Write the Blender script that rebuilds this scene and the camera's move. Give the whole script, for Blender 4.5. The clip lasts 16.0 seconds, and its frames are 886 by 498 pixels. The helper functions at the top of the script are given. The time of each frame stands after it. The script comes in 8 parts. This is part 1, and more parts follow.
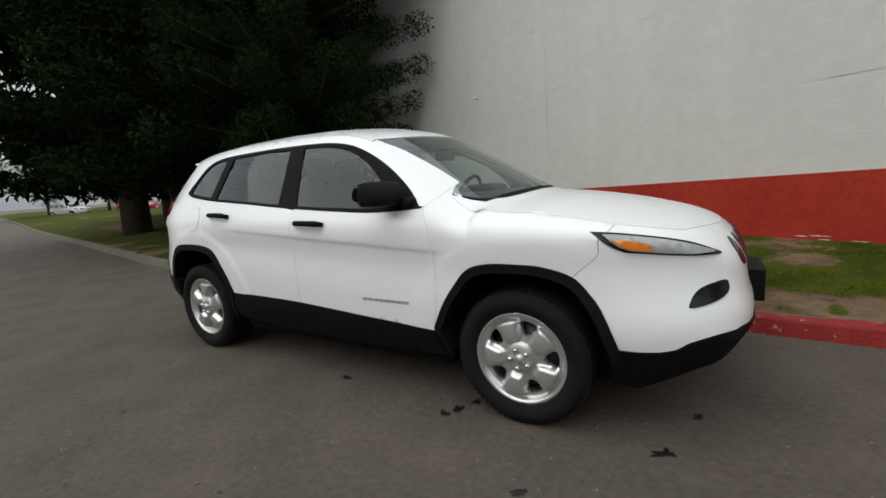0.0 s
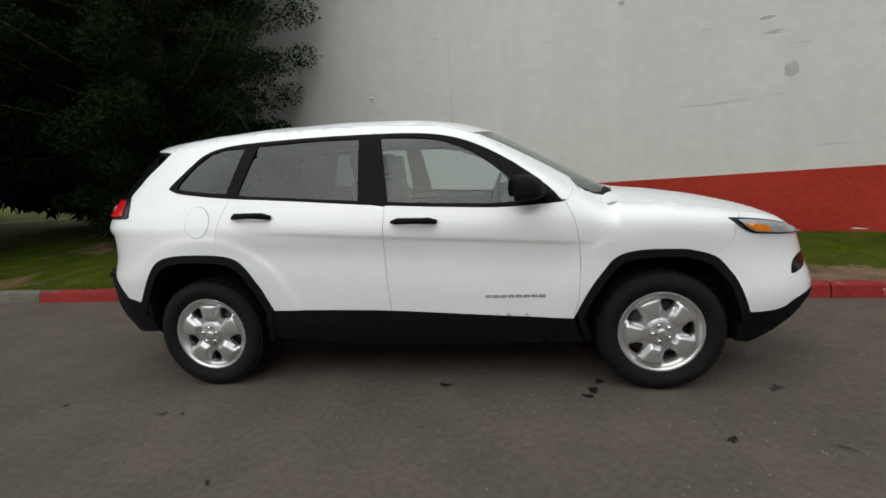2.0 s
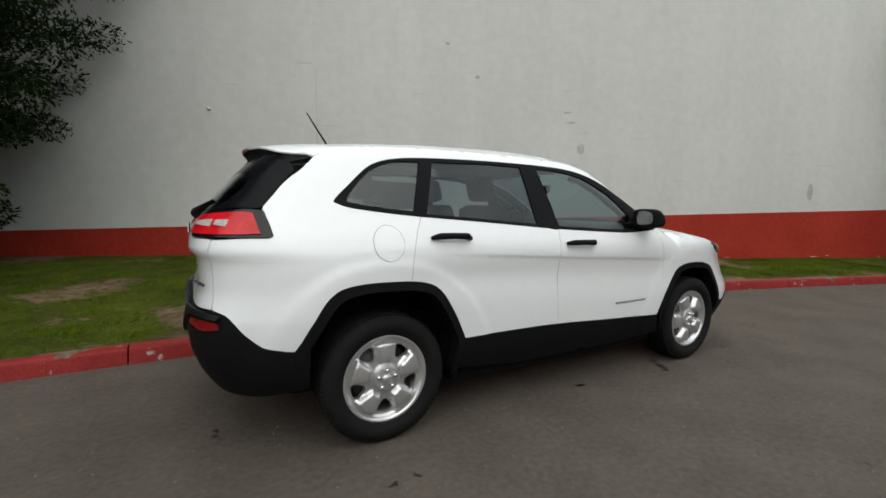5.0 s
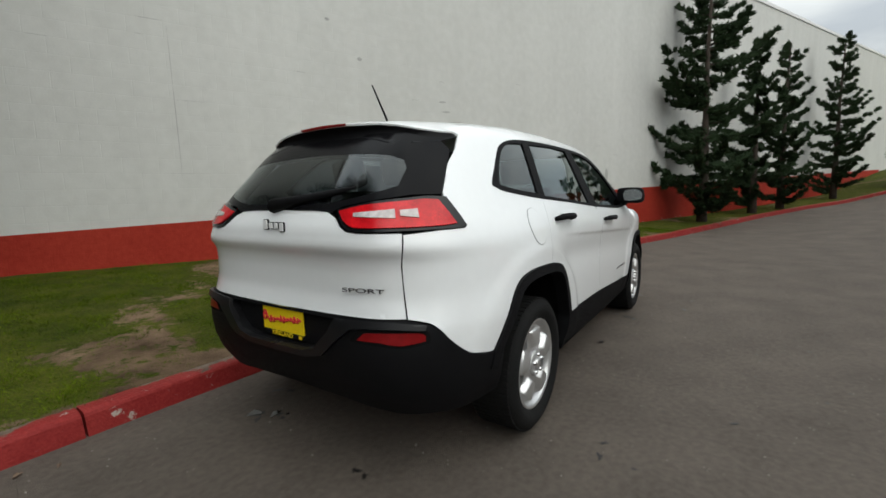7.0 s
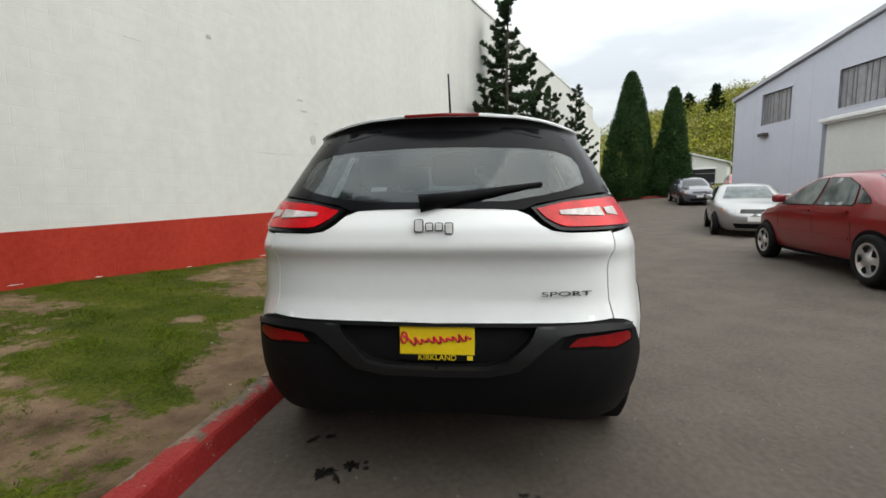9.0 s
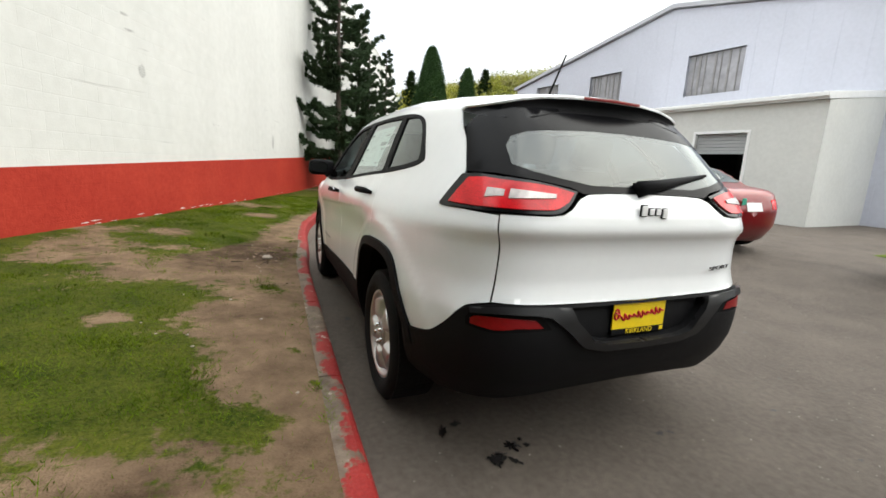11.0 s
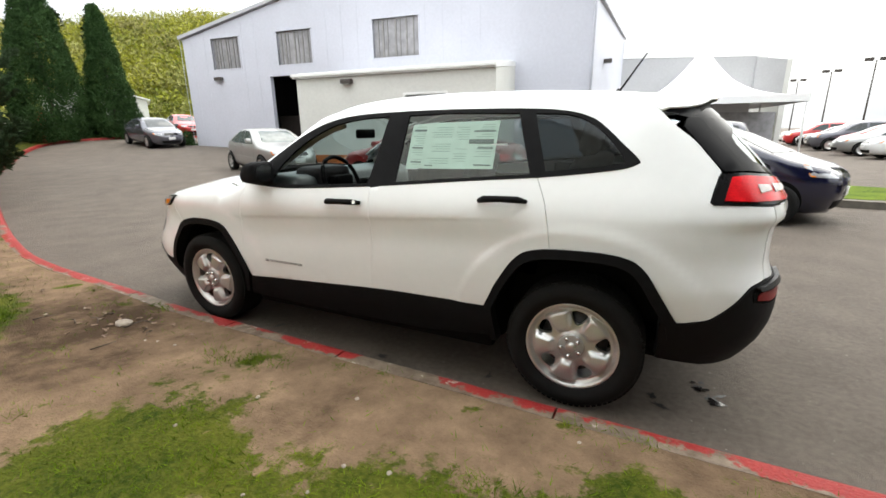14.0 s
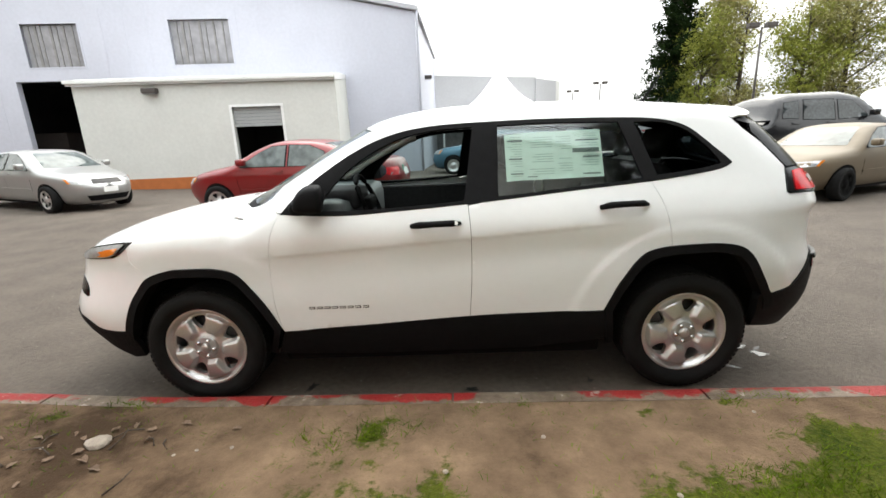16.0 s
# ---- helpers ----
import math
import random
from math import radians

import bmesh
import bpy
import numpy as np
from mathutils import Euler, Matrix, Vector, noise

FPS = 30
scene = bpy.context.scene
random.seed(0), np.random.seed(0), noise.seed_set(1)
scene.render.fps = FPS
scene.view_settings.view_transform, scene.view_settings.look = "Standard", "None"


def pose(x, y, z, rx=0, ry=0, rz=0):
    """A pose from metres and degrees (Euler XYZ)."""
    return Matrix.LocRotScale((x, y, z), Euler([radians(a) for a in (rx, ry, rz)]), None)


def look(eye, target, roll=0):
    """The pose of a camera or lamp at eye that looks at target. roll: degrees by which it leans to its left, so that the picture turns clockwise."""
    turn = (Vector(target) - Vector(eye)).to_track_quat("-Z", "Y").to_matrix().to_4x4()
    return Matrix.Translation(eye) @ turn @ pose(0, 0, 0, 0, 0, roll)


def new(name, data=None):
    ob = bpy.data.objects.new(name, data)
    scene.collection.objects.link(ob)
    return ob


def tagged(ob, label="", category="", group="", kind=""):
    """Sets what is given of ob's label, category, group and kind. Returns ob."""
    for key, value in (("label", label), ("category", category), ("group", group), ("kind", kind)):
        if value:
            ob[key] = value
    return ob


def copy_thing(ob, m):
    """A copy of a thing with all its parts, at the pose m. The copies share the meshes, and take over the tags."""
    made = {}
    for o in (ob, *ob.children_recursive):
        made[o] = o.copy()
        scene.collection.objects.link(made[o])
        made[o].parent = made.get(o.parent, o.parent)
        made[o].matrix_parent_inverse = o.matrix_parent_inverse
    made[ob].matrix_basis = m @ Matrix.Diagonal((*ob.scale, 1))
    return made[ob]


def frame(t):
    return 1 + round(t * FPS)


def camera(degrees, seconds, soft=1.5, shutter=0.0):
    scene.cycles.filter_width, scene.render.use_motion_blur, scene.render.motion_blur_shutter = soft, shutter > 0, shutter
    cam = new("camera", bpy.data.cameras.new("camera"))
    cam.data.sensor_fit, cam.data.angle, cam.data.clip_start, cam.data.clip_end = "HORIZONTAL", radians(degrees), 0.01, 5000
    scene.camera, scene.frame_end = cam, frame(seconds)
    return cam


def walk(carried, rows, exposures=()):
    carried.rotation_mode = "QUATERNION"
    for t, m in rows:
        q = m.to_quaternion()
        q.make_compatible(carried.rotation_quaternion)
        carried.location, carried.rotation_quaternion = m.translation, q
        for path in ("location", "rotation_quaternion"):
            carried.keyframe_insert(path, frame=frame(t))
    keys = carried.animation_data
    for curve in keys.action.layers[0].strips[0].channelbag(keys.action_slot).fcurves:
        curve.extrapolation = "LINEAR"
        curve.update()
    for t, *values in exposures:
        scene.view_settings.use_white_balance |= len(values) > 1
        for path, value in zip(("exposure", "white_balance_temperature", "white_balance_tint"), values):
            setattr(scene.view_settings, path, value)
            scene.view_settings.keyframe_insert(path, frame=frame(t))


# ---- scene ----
cam = camera(91.18, 16.0, soft=1.6)
PATH = [
    (0, (2.124, -2.767, 1.232), (1.076, -1.093, 0.919), -3.88),
    (0.5, (1.742, -2.962, 1.230), (0.873, -1.191, 0.899), -2.79),
    (1, (1.336, -3.095, 1.264), (0.658, -1.239, 0.953), -3.05),
    (1.5, (0.902, -3.223, 1.274), (0.441, -1.307, 0.933), -2.75),
    (2, (0.471, -3.301, 1.275), (0.212, -1.348, 0.932), -3.00),
    (2.5, (0.037, -3.356, 1.271), (-0.006, -1.386, 0.927), -1.75),
    (3, (-0.424, -3.382, 1.276), (-0.237, -1.414, 0.969), -0.30),
    (3.5, (-0.888, -3.350, 1.292), (-0.495, -1.406, 1.034), -0.90),
    (4, (-1.373, -3.290, 1.289), (-0.787, -1.391, 1.065), 0.64),
    (4.2, (-1.549, -3.239, 1.277), (-0.881, -1.366, 1.061), 0.80),
    (6.3, (-3.108, -2.187, 1.236), (-1.648, -0.837, 1.013), -1.32),
    (6.5, (-3.219, -2.055, 1.235), (-1.700, -0.775, 0.996), -1.80),
    (7, (-3.421, -1.693, 1.225), (-1.769, -0.594, 0.976), -1.39),
    (7.5, (-3.573, -1.322, 1.217), (-1.815, -0.392, 1.008), -1.22),
    (8, (-3.712, -0.940, 1.213), (-1.854, -0.236, 0.986), -0.70),
    (8.5, (-3.778, -0.549, 1.212), (-1.843, -0.117, 0.951), 0.02),
    (9, (-3.811, -0.189, 1.201), (-1.833, 0.008, 0.980), -0.66),
    (9.5, (-3.788, 0.175, 1.166), (-1.799, 0.166, 0.959), -0.74),
    (10, (-3.719, 0.604, 1.179), (-1.752, 0.396, 0.887), -0.69),
    (10.2, (-3.681, 0.778, 1.201), (-1.740, 0.439, 0.860), 0.18),
    (12.3, (-2.934, 2.310, 1.271), (-1.481, 0.982, 0.919), 0.29),
    (12.5, (-2.785, 2.407, 1.297), (-1.437, 0.987, 0.891), -0.75),
    (13, (-2.419, 2.644, 1.325), (-1.255, 1.079, 0.886), -1.29),
    (13.5, (-2.047, 2.829, 1.369), (-1.079, 1.140, 0.910), -1.50),
    (14, (-1.663, 2.967, 1.413), (-0.814, 1.233, 0.891), -0.83),
    (14.5, (-1.248, 3.095, 1.432), (-0.612, 1.270, 0.918), -1.69),
    (15, (-0.851, 3.127, 1.429), (-0.415, 1.251, 0.889), -1.80),
    (15.5, (-0.456, 3.158, 1.435), (-0.261, 1.230, 0.944), -1.35),
    (16, (-0.084, 3.142, 1.446), (-0.041, 1.203, 0.956), -2.41),
]
walk(cam, [(t, look(eye, target, roll)) for t, eye, target, roll in PATH],
     exposures=[(0, 0.30, 6500, 6), (4.2, 0.33, 6480, 6), (6.3, 0.42, 6430, 4), (7.5, 0.48, 6430, 4), (8.5, 0.80, 6480, 5), (10.0, 1.12, 6540, 5), (12.3, 1.72, 6660, 6), (16, 1.75, 6660, 6)])

# ---------------------------------------------------------------- light
world = bpy.data.worlds.new("overcast_sky")
scene.world = world
world.use_nodes = True
wn = world.node_tree.nodes
wl = world.node_tree.links
wn.clear()
SUN_EL, SUN_ROT = radians(48), radians(200)
sky = wn.new("ShaderNodeTexSky")
sky.sky_type = "NISHITA"
sky.sun_disc = False
sky.sun_elevation = SUN_EL
sky.sun_rotation = SUN_ROT
sky.air_density = 1.0
sky.dust_density = 4.0
cloud_tc = wn.new("ShaderNodeTexCoord")
cloud_map = wn.new("ShaderNodeMapping")
cloud_map.inputs["Scale"].default_value = (1.6, 1.6, 5.0)
cloud_noise = wn.new("ShaderNodeTexNoise")
cloud_noise.inputs["Scale"].default_value = 1.7
cloud_noise.inputs["Detail"].default_value = 6
cloud_ramp = wn.new("ShaderNodeValToRGB")
cloud_ramp.color_ramp.elements[0].position = 0.36
cloud_ramp.color_ramp.elements[0].color = (5.7, 5.95, 6.45, 1)
cloud_ramp.color_ramp.elements[1].position = 0.66
cloud_ramp.color_ramp.elements[1].color = (9.6, 9.6, 9.55, 1)
mixsky = wn.new("ShaderNodeMixRGB")
mixsky.inputs["Fac"].default_value = 0.9
bg = wn.new("ShaderNodeBackground")
bg.inputs["Strength"].default_value = 0.125
wout = wn.new("ShaderNodeOutputWorld")
wl.new(cloud_tc.outputs["Generated"], cloud_map.inputs["Vector"])
wl.new(cloud_map.outputs["Vector"], cloud_noise.inputs["Vector"])
wl.new(cloud_noise.outputs["Fac"], cloud_ramp.inputs["Fac"])
wl.new(sky.outputs["Color"], mixsky.inputs["Color1"])
wl.new(cloud_ramp.outputs["Color"], mixsky.inputs["Color2"])
# an overcast sky is about three times as bright overhead as at the horizon
up = wn.new("ShaderNodeSeparateXYZ")
grade = wn.new("ShaderNodeMath")
grade.operation = "MULTIPLY_ADD"
grade.use_clamp = False
grade.inputs[1].default_value, grade.inputs[2].default_value = 0.93, 0.40
high = wn.new("ShaderNodeMath")
high.operation = "MAXIMUM"
high.inputs[1].default_value = 0.0
graded = wn.new("ShaderNodeVectorMath")
graded.operation = "SCALE"
wl.new(cloud_tc.outputs["Generated"], up.inputs["Vector"])
wl.new(up.outputs["Z"], high.inputs[0])
wl.new(high.outputs[0], grade.inputs[0])
wl.new(mixsky.outputs["Color"], graded.inputs[0])
wl.new(grade.outputs[0], graded.inputs["Scale"])
wl.new(graded.outputs["Vector"], bg.inputs["Color"])
wl.new(bg.outputs["Background"], wout.inputs["Surface"])

sun = new("sun", bpy.data.lights.new("sun", "SUN"))
sun.data.energy = 0.7
sun.data.angle = radians(80)
sun.data.color = (1.0, 0.96, 0.9)
sun.matrix_world = look((-6, -14, 16), (0, 0, 0))


# ---------------------------------------------------------------- materials
def mat(name, color, rough=0.6, metal=0.0, var=0.12, scale=6.0, bump=0.0, bscale=60.0, color2=None,
        spec=0.5, coat=0.0, alpha=1.0, rand=0.0):
    """Principled surface with noise at two scales in its colour and a fine bump."""
    m = bpy.data.materials.new(name)
    m.use_nodes = True
    nt = m.node_tree
    b = nt.nodes["Principled BSDF"]
    b.inputs["Roughness"].default_value = rough
    b.inputs["Metallic"].default_value = metal
    b.inputs["Specular IOR Level"].default_value = spec
    b.inputs["Coat Weight"].default_value = coat
    b.inputs["Coat Roughness"].default_value = 0.04
    tc = nt.nodes.new("ShaderNodeTexCoord")
    n1 = nt.nodes.new("ShaderNodeTexNoise")
    n1.inputs["Scale"].default_value = scale
    n1.inputs["Detail"].default_value = 5
    n2 = nt.nodes.new("ShaderNodeTexNoise")
    n2.inputs["Scale"].default_value = scale * 14
    n2.inputs["Detail"].default_value = 3
    add = nt.nodes.new("ShaderNodeMath")
    add.operation = "ADD"
    half = nt.nodes.new("ShaderNodeMath")
    half.operation = "MULTIPLY"
    half.inputs[1].default_value = 0.5
    nt.links.new(tc.outputs["Object"], n1.inputs["Vector"])
    nt.links.new(tc.outputs["Object"], n2.inputs["Vector"])
    nt.links.new(n1.outputs["Fac"], add.inputs[0])
    nt.links.new(n2.outputs["Fac"], add.inputs[1])
    nt.links.new(add.outputs[0], half.inputs[0])
    ramp = nt.nodes.new("ShaderNodeValToRGB")
    c2 = color2 or tuple(min(1, c * (1 + var)) for c in color)
    c1 = color if color2 else tuple(c * (1 - var) for c in color)
    ramp.color_ramp.elements[0].position, ramp.color_ramp.elements[1].position = 0.36, 0.64
    ramp.color_ramp.elements[0].color, ramp.color_ramp.elements[1].color = (*c1, 1), (*c2, 1)
    nt.links.new(half.outputs[0], ramp.inputs["Fac"])
    out = ramp.outputs["Color"]
    if rand:
        info = nt.nodes.new("ShaderNodeObjectInfo")
        rr = nt.nodes.new("ShaderNodeMapRange")
        rr.inputs["To Min"].default_value, rr.inputs["To Max"].default_value = 1 - rand, 1 + rand
        hsv = nt.nodes.new("ShaderNodeHueSaturation")
        nt.links.new(info.outputs["Random"], rr.inputs["Value"])
        nt.links.new(rr.outputs["Result"], hsv.inputs["Value"])
        nt.links.new(out, hsv.inputs["Color"])
        out = hsv.outputs["Color"]
    nt.links.new(out, b.inputs["Base Color"])
    if bump:
        n3 = nt.nodes.new("ShaderNodeTexNoise")
        n3.inputs["Scale"].default_value = bscale
        n3.inputs["Detail"].default_value = 4
        nt.links.new(tc.outputs["Object"], n3.inputs["Vector"])
        bp = nt.nodes.new("ShaderNodeBump")
        bp.inputs["Strength"].default_value = bump
        bp.inputs["Distance"].default_value = 0.02
        nt.links.new(n3.outputs["Fac"], bp.inputs["Height"])
        nt.links.new(bp.outputs["Normal"], b.inputs["Normal"])
    return m


def glass(name, tint, trans=0.75, rough=0.0, ior=1.85):
    """Thin tinted pane: see-through by a tinted transparent share, with a mirror gloss by Fresnel."""
    m = bpy.data.materials.new(name)
    m.use_nodes = True
    nt = m.node_tree
    nt.nodes.clear()
    o = nt.nodes.new("ShaderNodeOutputMaterial")
    tr = nt.nodes.new("ShaderNodeBsdfTransparent")
    tr.inputs["Color"].default_value = (*[c * trans for c in tint], 1)
    gl = nt.nodes.new("ShaderNodeBsdfGlossy")
    gl.inputs["Roughness"].default_value = rough
    gl.inputs["Color"].default_value = (0.9, 0.95, 0.95, 1)
    f0 = ((ior - 1) / (ior + 1)) ** 2
    lw = nt.nodes.new("ShaderNodeLayerWeight")
    lw.inputs["Blend"].default_value = 0.5
    pw = nt.nodes.new("ShaderNodeMath")
    pw.operation = "POWER"
    pw.inputs[1].default_value = 4.0
    fr = nt.nodes.new("ShaderNodeMath")
    fr.operation = "MULTIPLY_ADD"
    fr.inputs[1].default_value, fr.inputs[2].default_value = 1 - f0, f0
    nt.links.new(lw.outputs["Facing"], pw.inputs[0])
    nt.links.new(pw.outputs[0], fr.inputs[0])
    mx = nt.nodes.new("ShaderNodeMixShader")
    nt.links.new(fr.outputs[0], mx.inputs[0])
    nt.links.new(tr.outputs[0], mx.inputs[1])
    nt.links.new(gl.outputs[0], mx.inputs[2])
    nt.links.new(mx.outputs[0], o.inputs["Surface"])
    return m


M_WHITE = mat("white_car_paint", (0.835, 0.85, 0.86), 0.22, var=0.012, scale=1.5, coat=0.6)
M_BLACK = mat("black_textured_plastic", (0.007, 0.007, 0.008), 0.65, spec=0.09, var=0.2, scale=20, bump=0.25, bscale=900)
M_BUMPER = mat("dark_grained_bumper", (0.006, 0.006, 0.007), 0.55, var=0.15, scale=15, bump=0.2, bscale=900, spec=0.12)
M_RIDGE = mat("smooth_dark_bumper_ridge", (0.009, 0.009, 0.010), 0.36, var=0.15, scale=15, bump=0.1, bscale=900, spec=0.32)
M_GLOSSBLACK = mat("gloss_black_trim", (0.010, 0.010, 0.011), 0.14, var=0.1, spec=0.32)
M_FRIT = mat("black_glass_border", (0.006, 0.006, 0.007), 0.2, var=0.1, spec=0.07)
M_DARK = mat("dark_underbody", (0.005, 0.005, 0.005), 0.9, spec=0.1, var=0.3)
M_TYRE = mat("tyre_rubber", (0.008, 0.008, 0.008), 0.85, spec=0.2, var=0.25, scale=12, bump=0.2, bscale=300)
M_RIM = mat("silver_wheel_paint", (0.62, 0.62, 0.62), 0.30, 0.75, var=0.05, scale=10)
M_DISC = mat("dull_brake_steel", (0.06, 0.06, 0.062), 0.5, 0.6, var=0.15)
# Wheel silver made darker in colour, for the shade in the hub recess.
M_HUB = mat("shaded_silver_paint", (0.42, 0.42, 0.42), 0.4, 0.5, var=0.05, scale=10)
M_CHROME = mat("bright_metal", (0.75, 0.75, 0.75), 0.15, 1.0, var=0.04)
M_GLASS = glass("clear_car_glass", (0.76, 0.92, 0.91), 0.58, ior=1.62)
M_LIGHTTINT = glass("lightly_tinted_car_glass", (0.90, 0.97, 0.94), 0.86)
M_PRIVACY = glass("tinted_car_glass", (0.70, 0.90, 0.95), 0.27, ior=1.60)
M_REARGLASS = glass("dark_tinted_rear_glass", (0.7, 0.84, 0.92), 0.22, ior=1.68)
M_REDLENS = mat("red_lamp_lens", (0.55, 0.008, 0.014), 0.18, var=0.35, scale=14, spec=0.4)
M_CLEARLENS = mat("clear_lamp_lens", (0.40, 0.41, 0.42), 0.22, 0.3, var=0.25, scale=40, coat=0.3)
M_REARCLEAR = mat("clear_reversing_lens", (0.50, 0.46, 0.45), 0.25, 0.1, var=0.3, scale=50, spec=0.4)
M_AMBER = mat("amber_lamp_lens", (0.75, 0.22, 0.02), 0.15, var=0.15, scale=40, coat=0.8)
M_TRIMGREY = mat("pale_grey_cabin_trim", (0.42, 0.40, 0.37), 0.8, var=0.08, scale=10)
M_DASH = mat("grey_dashboard", (0.11, 0.125, 0.13), 0.45, var=0.15, scale=20)
M_SEAT = mat("charcoal_seat_cloth", (0.035, 0.035, 0.038), 0.9, var=0.25, scale=30)
M_YELLOW = mat("yellow_plate", (0.85, 0.62, 0.01), 0.4, var=0.05)
M_PAPER = mat("pale_green_paper", (0.56, 0.70, 0.64), 0.7, var=0.05, scale=20)
M_INK = mat("grey_print", (0.30, 0.40, 0.37), 0.7, var=0.1)
M_REDINK = mat("red_print", (0.6, 0.02, 0.03), 0.5, var=0.1)
M_ASPHALT = mat("worn_asphalt", (0.092, 0.076, 0.063), 0.8, color2=(0.145, 0.120, 0.100), scale=2.0, bump=0.8, bscale=220, spec=0.3)
M_STAIN = mat("oil_stain", (0.012, 0.011, 0.011), 0.4, var=0.4, scale=20)
M_KERBRED = mat("worn_red_kerb_paint", (0.185, 0.011, 0.011), 0.6, color2=(0.26, 0.026, 0.022), spec=0.2, scale=5, bump=0.3, bscale=70)
M_KERB = mat("kerb_concrete", (0.085, 0.075, 0.062), 0.9, color2=(0.17, 0.155, 0.13), scale=7, bump=0.4, bscale=90)
M_GRASS = mat("grass_blades", (0.026, 0.054, 0.003), 0.8, color2=(0.122, 0.168, 0.008), scale=1.5, spec=0.06)
M_WALLWHITE = mat("white_painted_block_wall", (0.57, 0.57, 0.54), 0.75, color2=(0.63, 0.63, 0.60), scale=0.5, bump=0.08, bscale=45)
M_WALLRED = mat("red_painted_block_wall", (0.31, 0.026, 0.016), 0.75, color2=(0.39, 0.042, 0.024), spec=0.15, scale=1.2, bump=0.25, bscale=45)
M_LAV = mat("pale_lavender_metal_siding", (0.52, 0.53, 0.60), 0.55, var=0.05, scale=0.6)
M_CREAM = mat("off_white_stucco", (0.61, 0.61, 0.58), 0.8, var=0.05, scale=0.8, bump=0.1)
M_TRIMW = mat("white_trim", (0.78, 0.78, 0.77), 0.5, var=0.05)
M_EDGE = mat("grey_roof_edge_metal", (0.42, 0.42, 0.45), 0.5, var=0.06)
M_WINDOW = mat("grey_window_pane", (0.27, 0.265, 0.28), 0.12, var=0.3, scale=0.22)
M_BAR = mat("grey_window_bar", (0.22, 0.21, 0.21), 0.6, var=0.2)
M_REFLECT = mat("dark_red_reflector", (0.20, 0.004, 0.006), 0.3, var=0.2, scale=40, spec=0.3)
# Plain white without metal, painted for the bright reflection in chrome.
M_BADGE = mat("white_chrome_stand_in", (0.80, 0.80, 0.80), 0.25, 0.0, var=0.05)
M_DARKGLASS = glass("near_black_car_glass", (0.7, 0.8, 0.85), 0.24, ior=1.38)
M_LETTER = mat("dark_grey_lettering", (0.10, 0.10, 0.105), 0.35, 0.4, var=0.1)
# Near-black colour holds the shade of the rooms and the shed's doorway.
M_VOID = mat("near_black_room_shade", (0.012, 0.012, 0.014), 0.9, var=0.5, scale=1)
M_SHUTTER = mat("grey_roller_shutter", (0.35, 0.36, 0.36), 0.5, var=0.08, scale=3)
M_TENT = mat("white_tent_fabric", (0.82, 0.82, 0.82), 0.7, var=0.03)
M_TRUNK = mat("bark", (0.055, 0.042, 0.032), 0.95, var=0.4, scale=8, bump=0.8, bscale=30)
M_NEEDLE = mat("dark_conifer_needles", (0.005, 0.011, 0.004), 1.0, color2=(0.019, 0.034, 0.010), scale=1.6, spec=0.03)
M_JUNIPER = mat("juniper_needles", (0.016, 0.032, 0.013), 0.8, color2=(0.04, 0.068, 0.028), scale=1.5, spec=0.2)
M_CEDAR = mat("arborvitae_foliage", (0.018, 0.045, 0.012), 0.8, color2=(0.04, 0.085, 0.022), scale=1.2, spec=0.2)
M_SPRING = mat("spring_leaves", (0.15, 0.175, 0.025), 0.8, color2=(0.26, 0.27, 0.05), scale=0.3, spec=0.2)
M_OLIVE = mat("olive_leaves", (0.19, 0.185, 0.06), 0.8, color2=(0.34, 0.31, 0.12), scale=0.3, spec=0.2)
M_LEAFDRY = mat("dry_leaf", (0.14, 0.092, 0.060), 0.8, var=0.3, scale=10)
M_STONE = mat("pale_stone", (0.26, 0.22, 0.18), 0.85, var=0.25, scale=14)
M_POLE = mat("dark_lamp_pole", (0.06, 0.05, 0.045), 0.5, var=0.2)


# ---------------------------------------------------------------- mesh helpers
def mesh_ob(name, verts, faces, material, parent=None, smooth=True, label="", m=None):
    me = bpy.data.meshes.new(name)
    me.from_pydata([tuple(v) for v in verts], [], faces)
    me.validate()
    me.materials.append(material)
    if smooth:
        me.polygons.foreach_set("use_smooth", [True] * len(me.polygons))
    me.update()
    ob = new(name, me)
    if m is not None:
        ob.matrix_basis = m
    if parent is not None:
        ob.parent = parent
    if label:
        ob["label"] = label
    return ob


def part(name, bm, material, parent, label="", smooth=False):
    me = bpy.data.meshes.new(name)
    bm.to_mesh(me)
    bm.free()
    me.materials.append(material)
    if smooth:
        me.polygons.foreach_set("use_smooth", [True] * len(me.polygons))
    ob = new(name, me)
    if parent is not None:
        ob.parent = parent
    if label:
        ob["label"] = label
    return ob


def box_bm(x0, y0, z0, x1, y1, z1, bevel=0.0, bm=None):
    bm = bm or bmesh.new()
    r = bmesh.ops.create_cube(bm, size=1)
    for v in r["verts"]:
        v.co = Vector(((x0 + x1) / 2 + v.co.x * (x1 - x0), (y0 + y1) / 2 + v.co.y * (y1 - y0), (z0 + z1) / 2 + v.co.z * (z1 - z0)))
    if bevel:
        es = list({e for v in r["verts"] for e in v.link_edges})
        bmesh.ops.bevel(bm, geom=es, offset=bevel, segments=2, affect="EDGES", profile=0.6)
    return bm


def empty(name, loc=(0, 0, 0), rz=0.0):
    ob = new(name)
    ob.matrix_basis = pose(*loc, 0, 0, rz)
    return ob


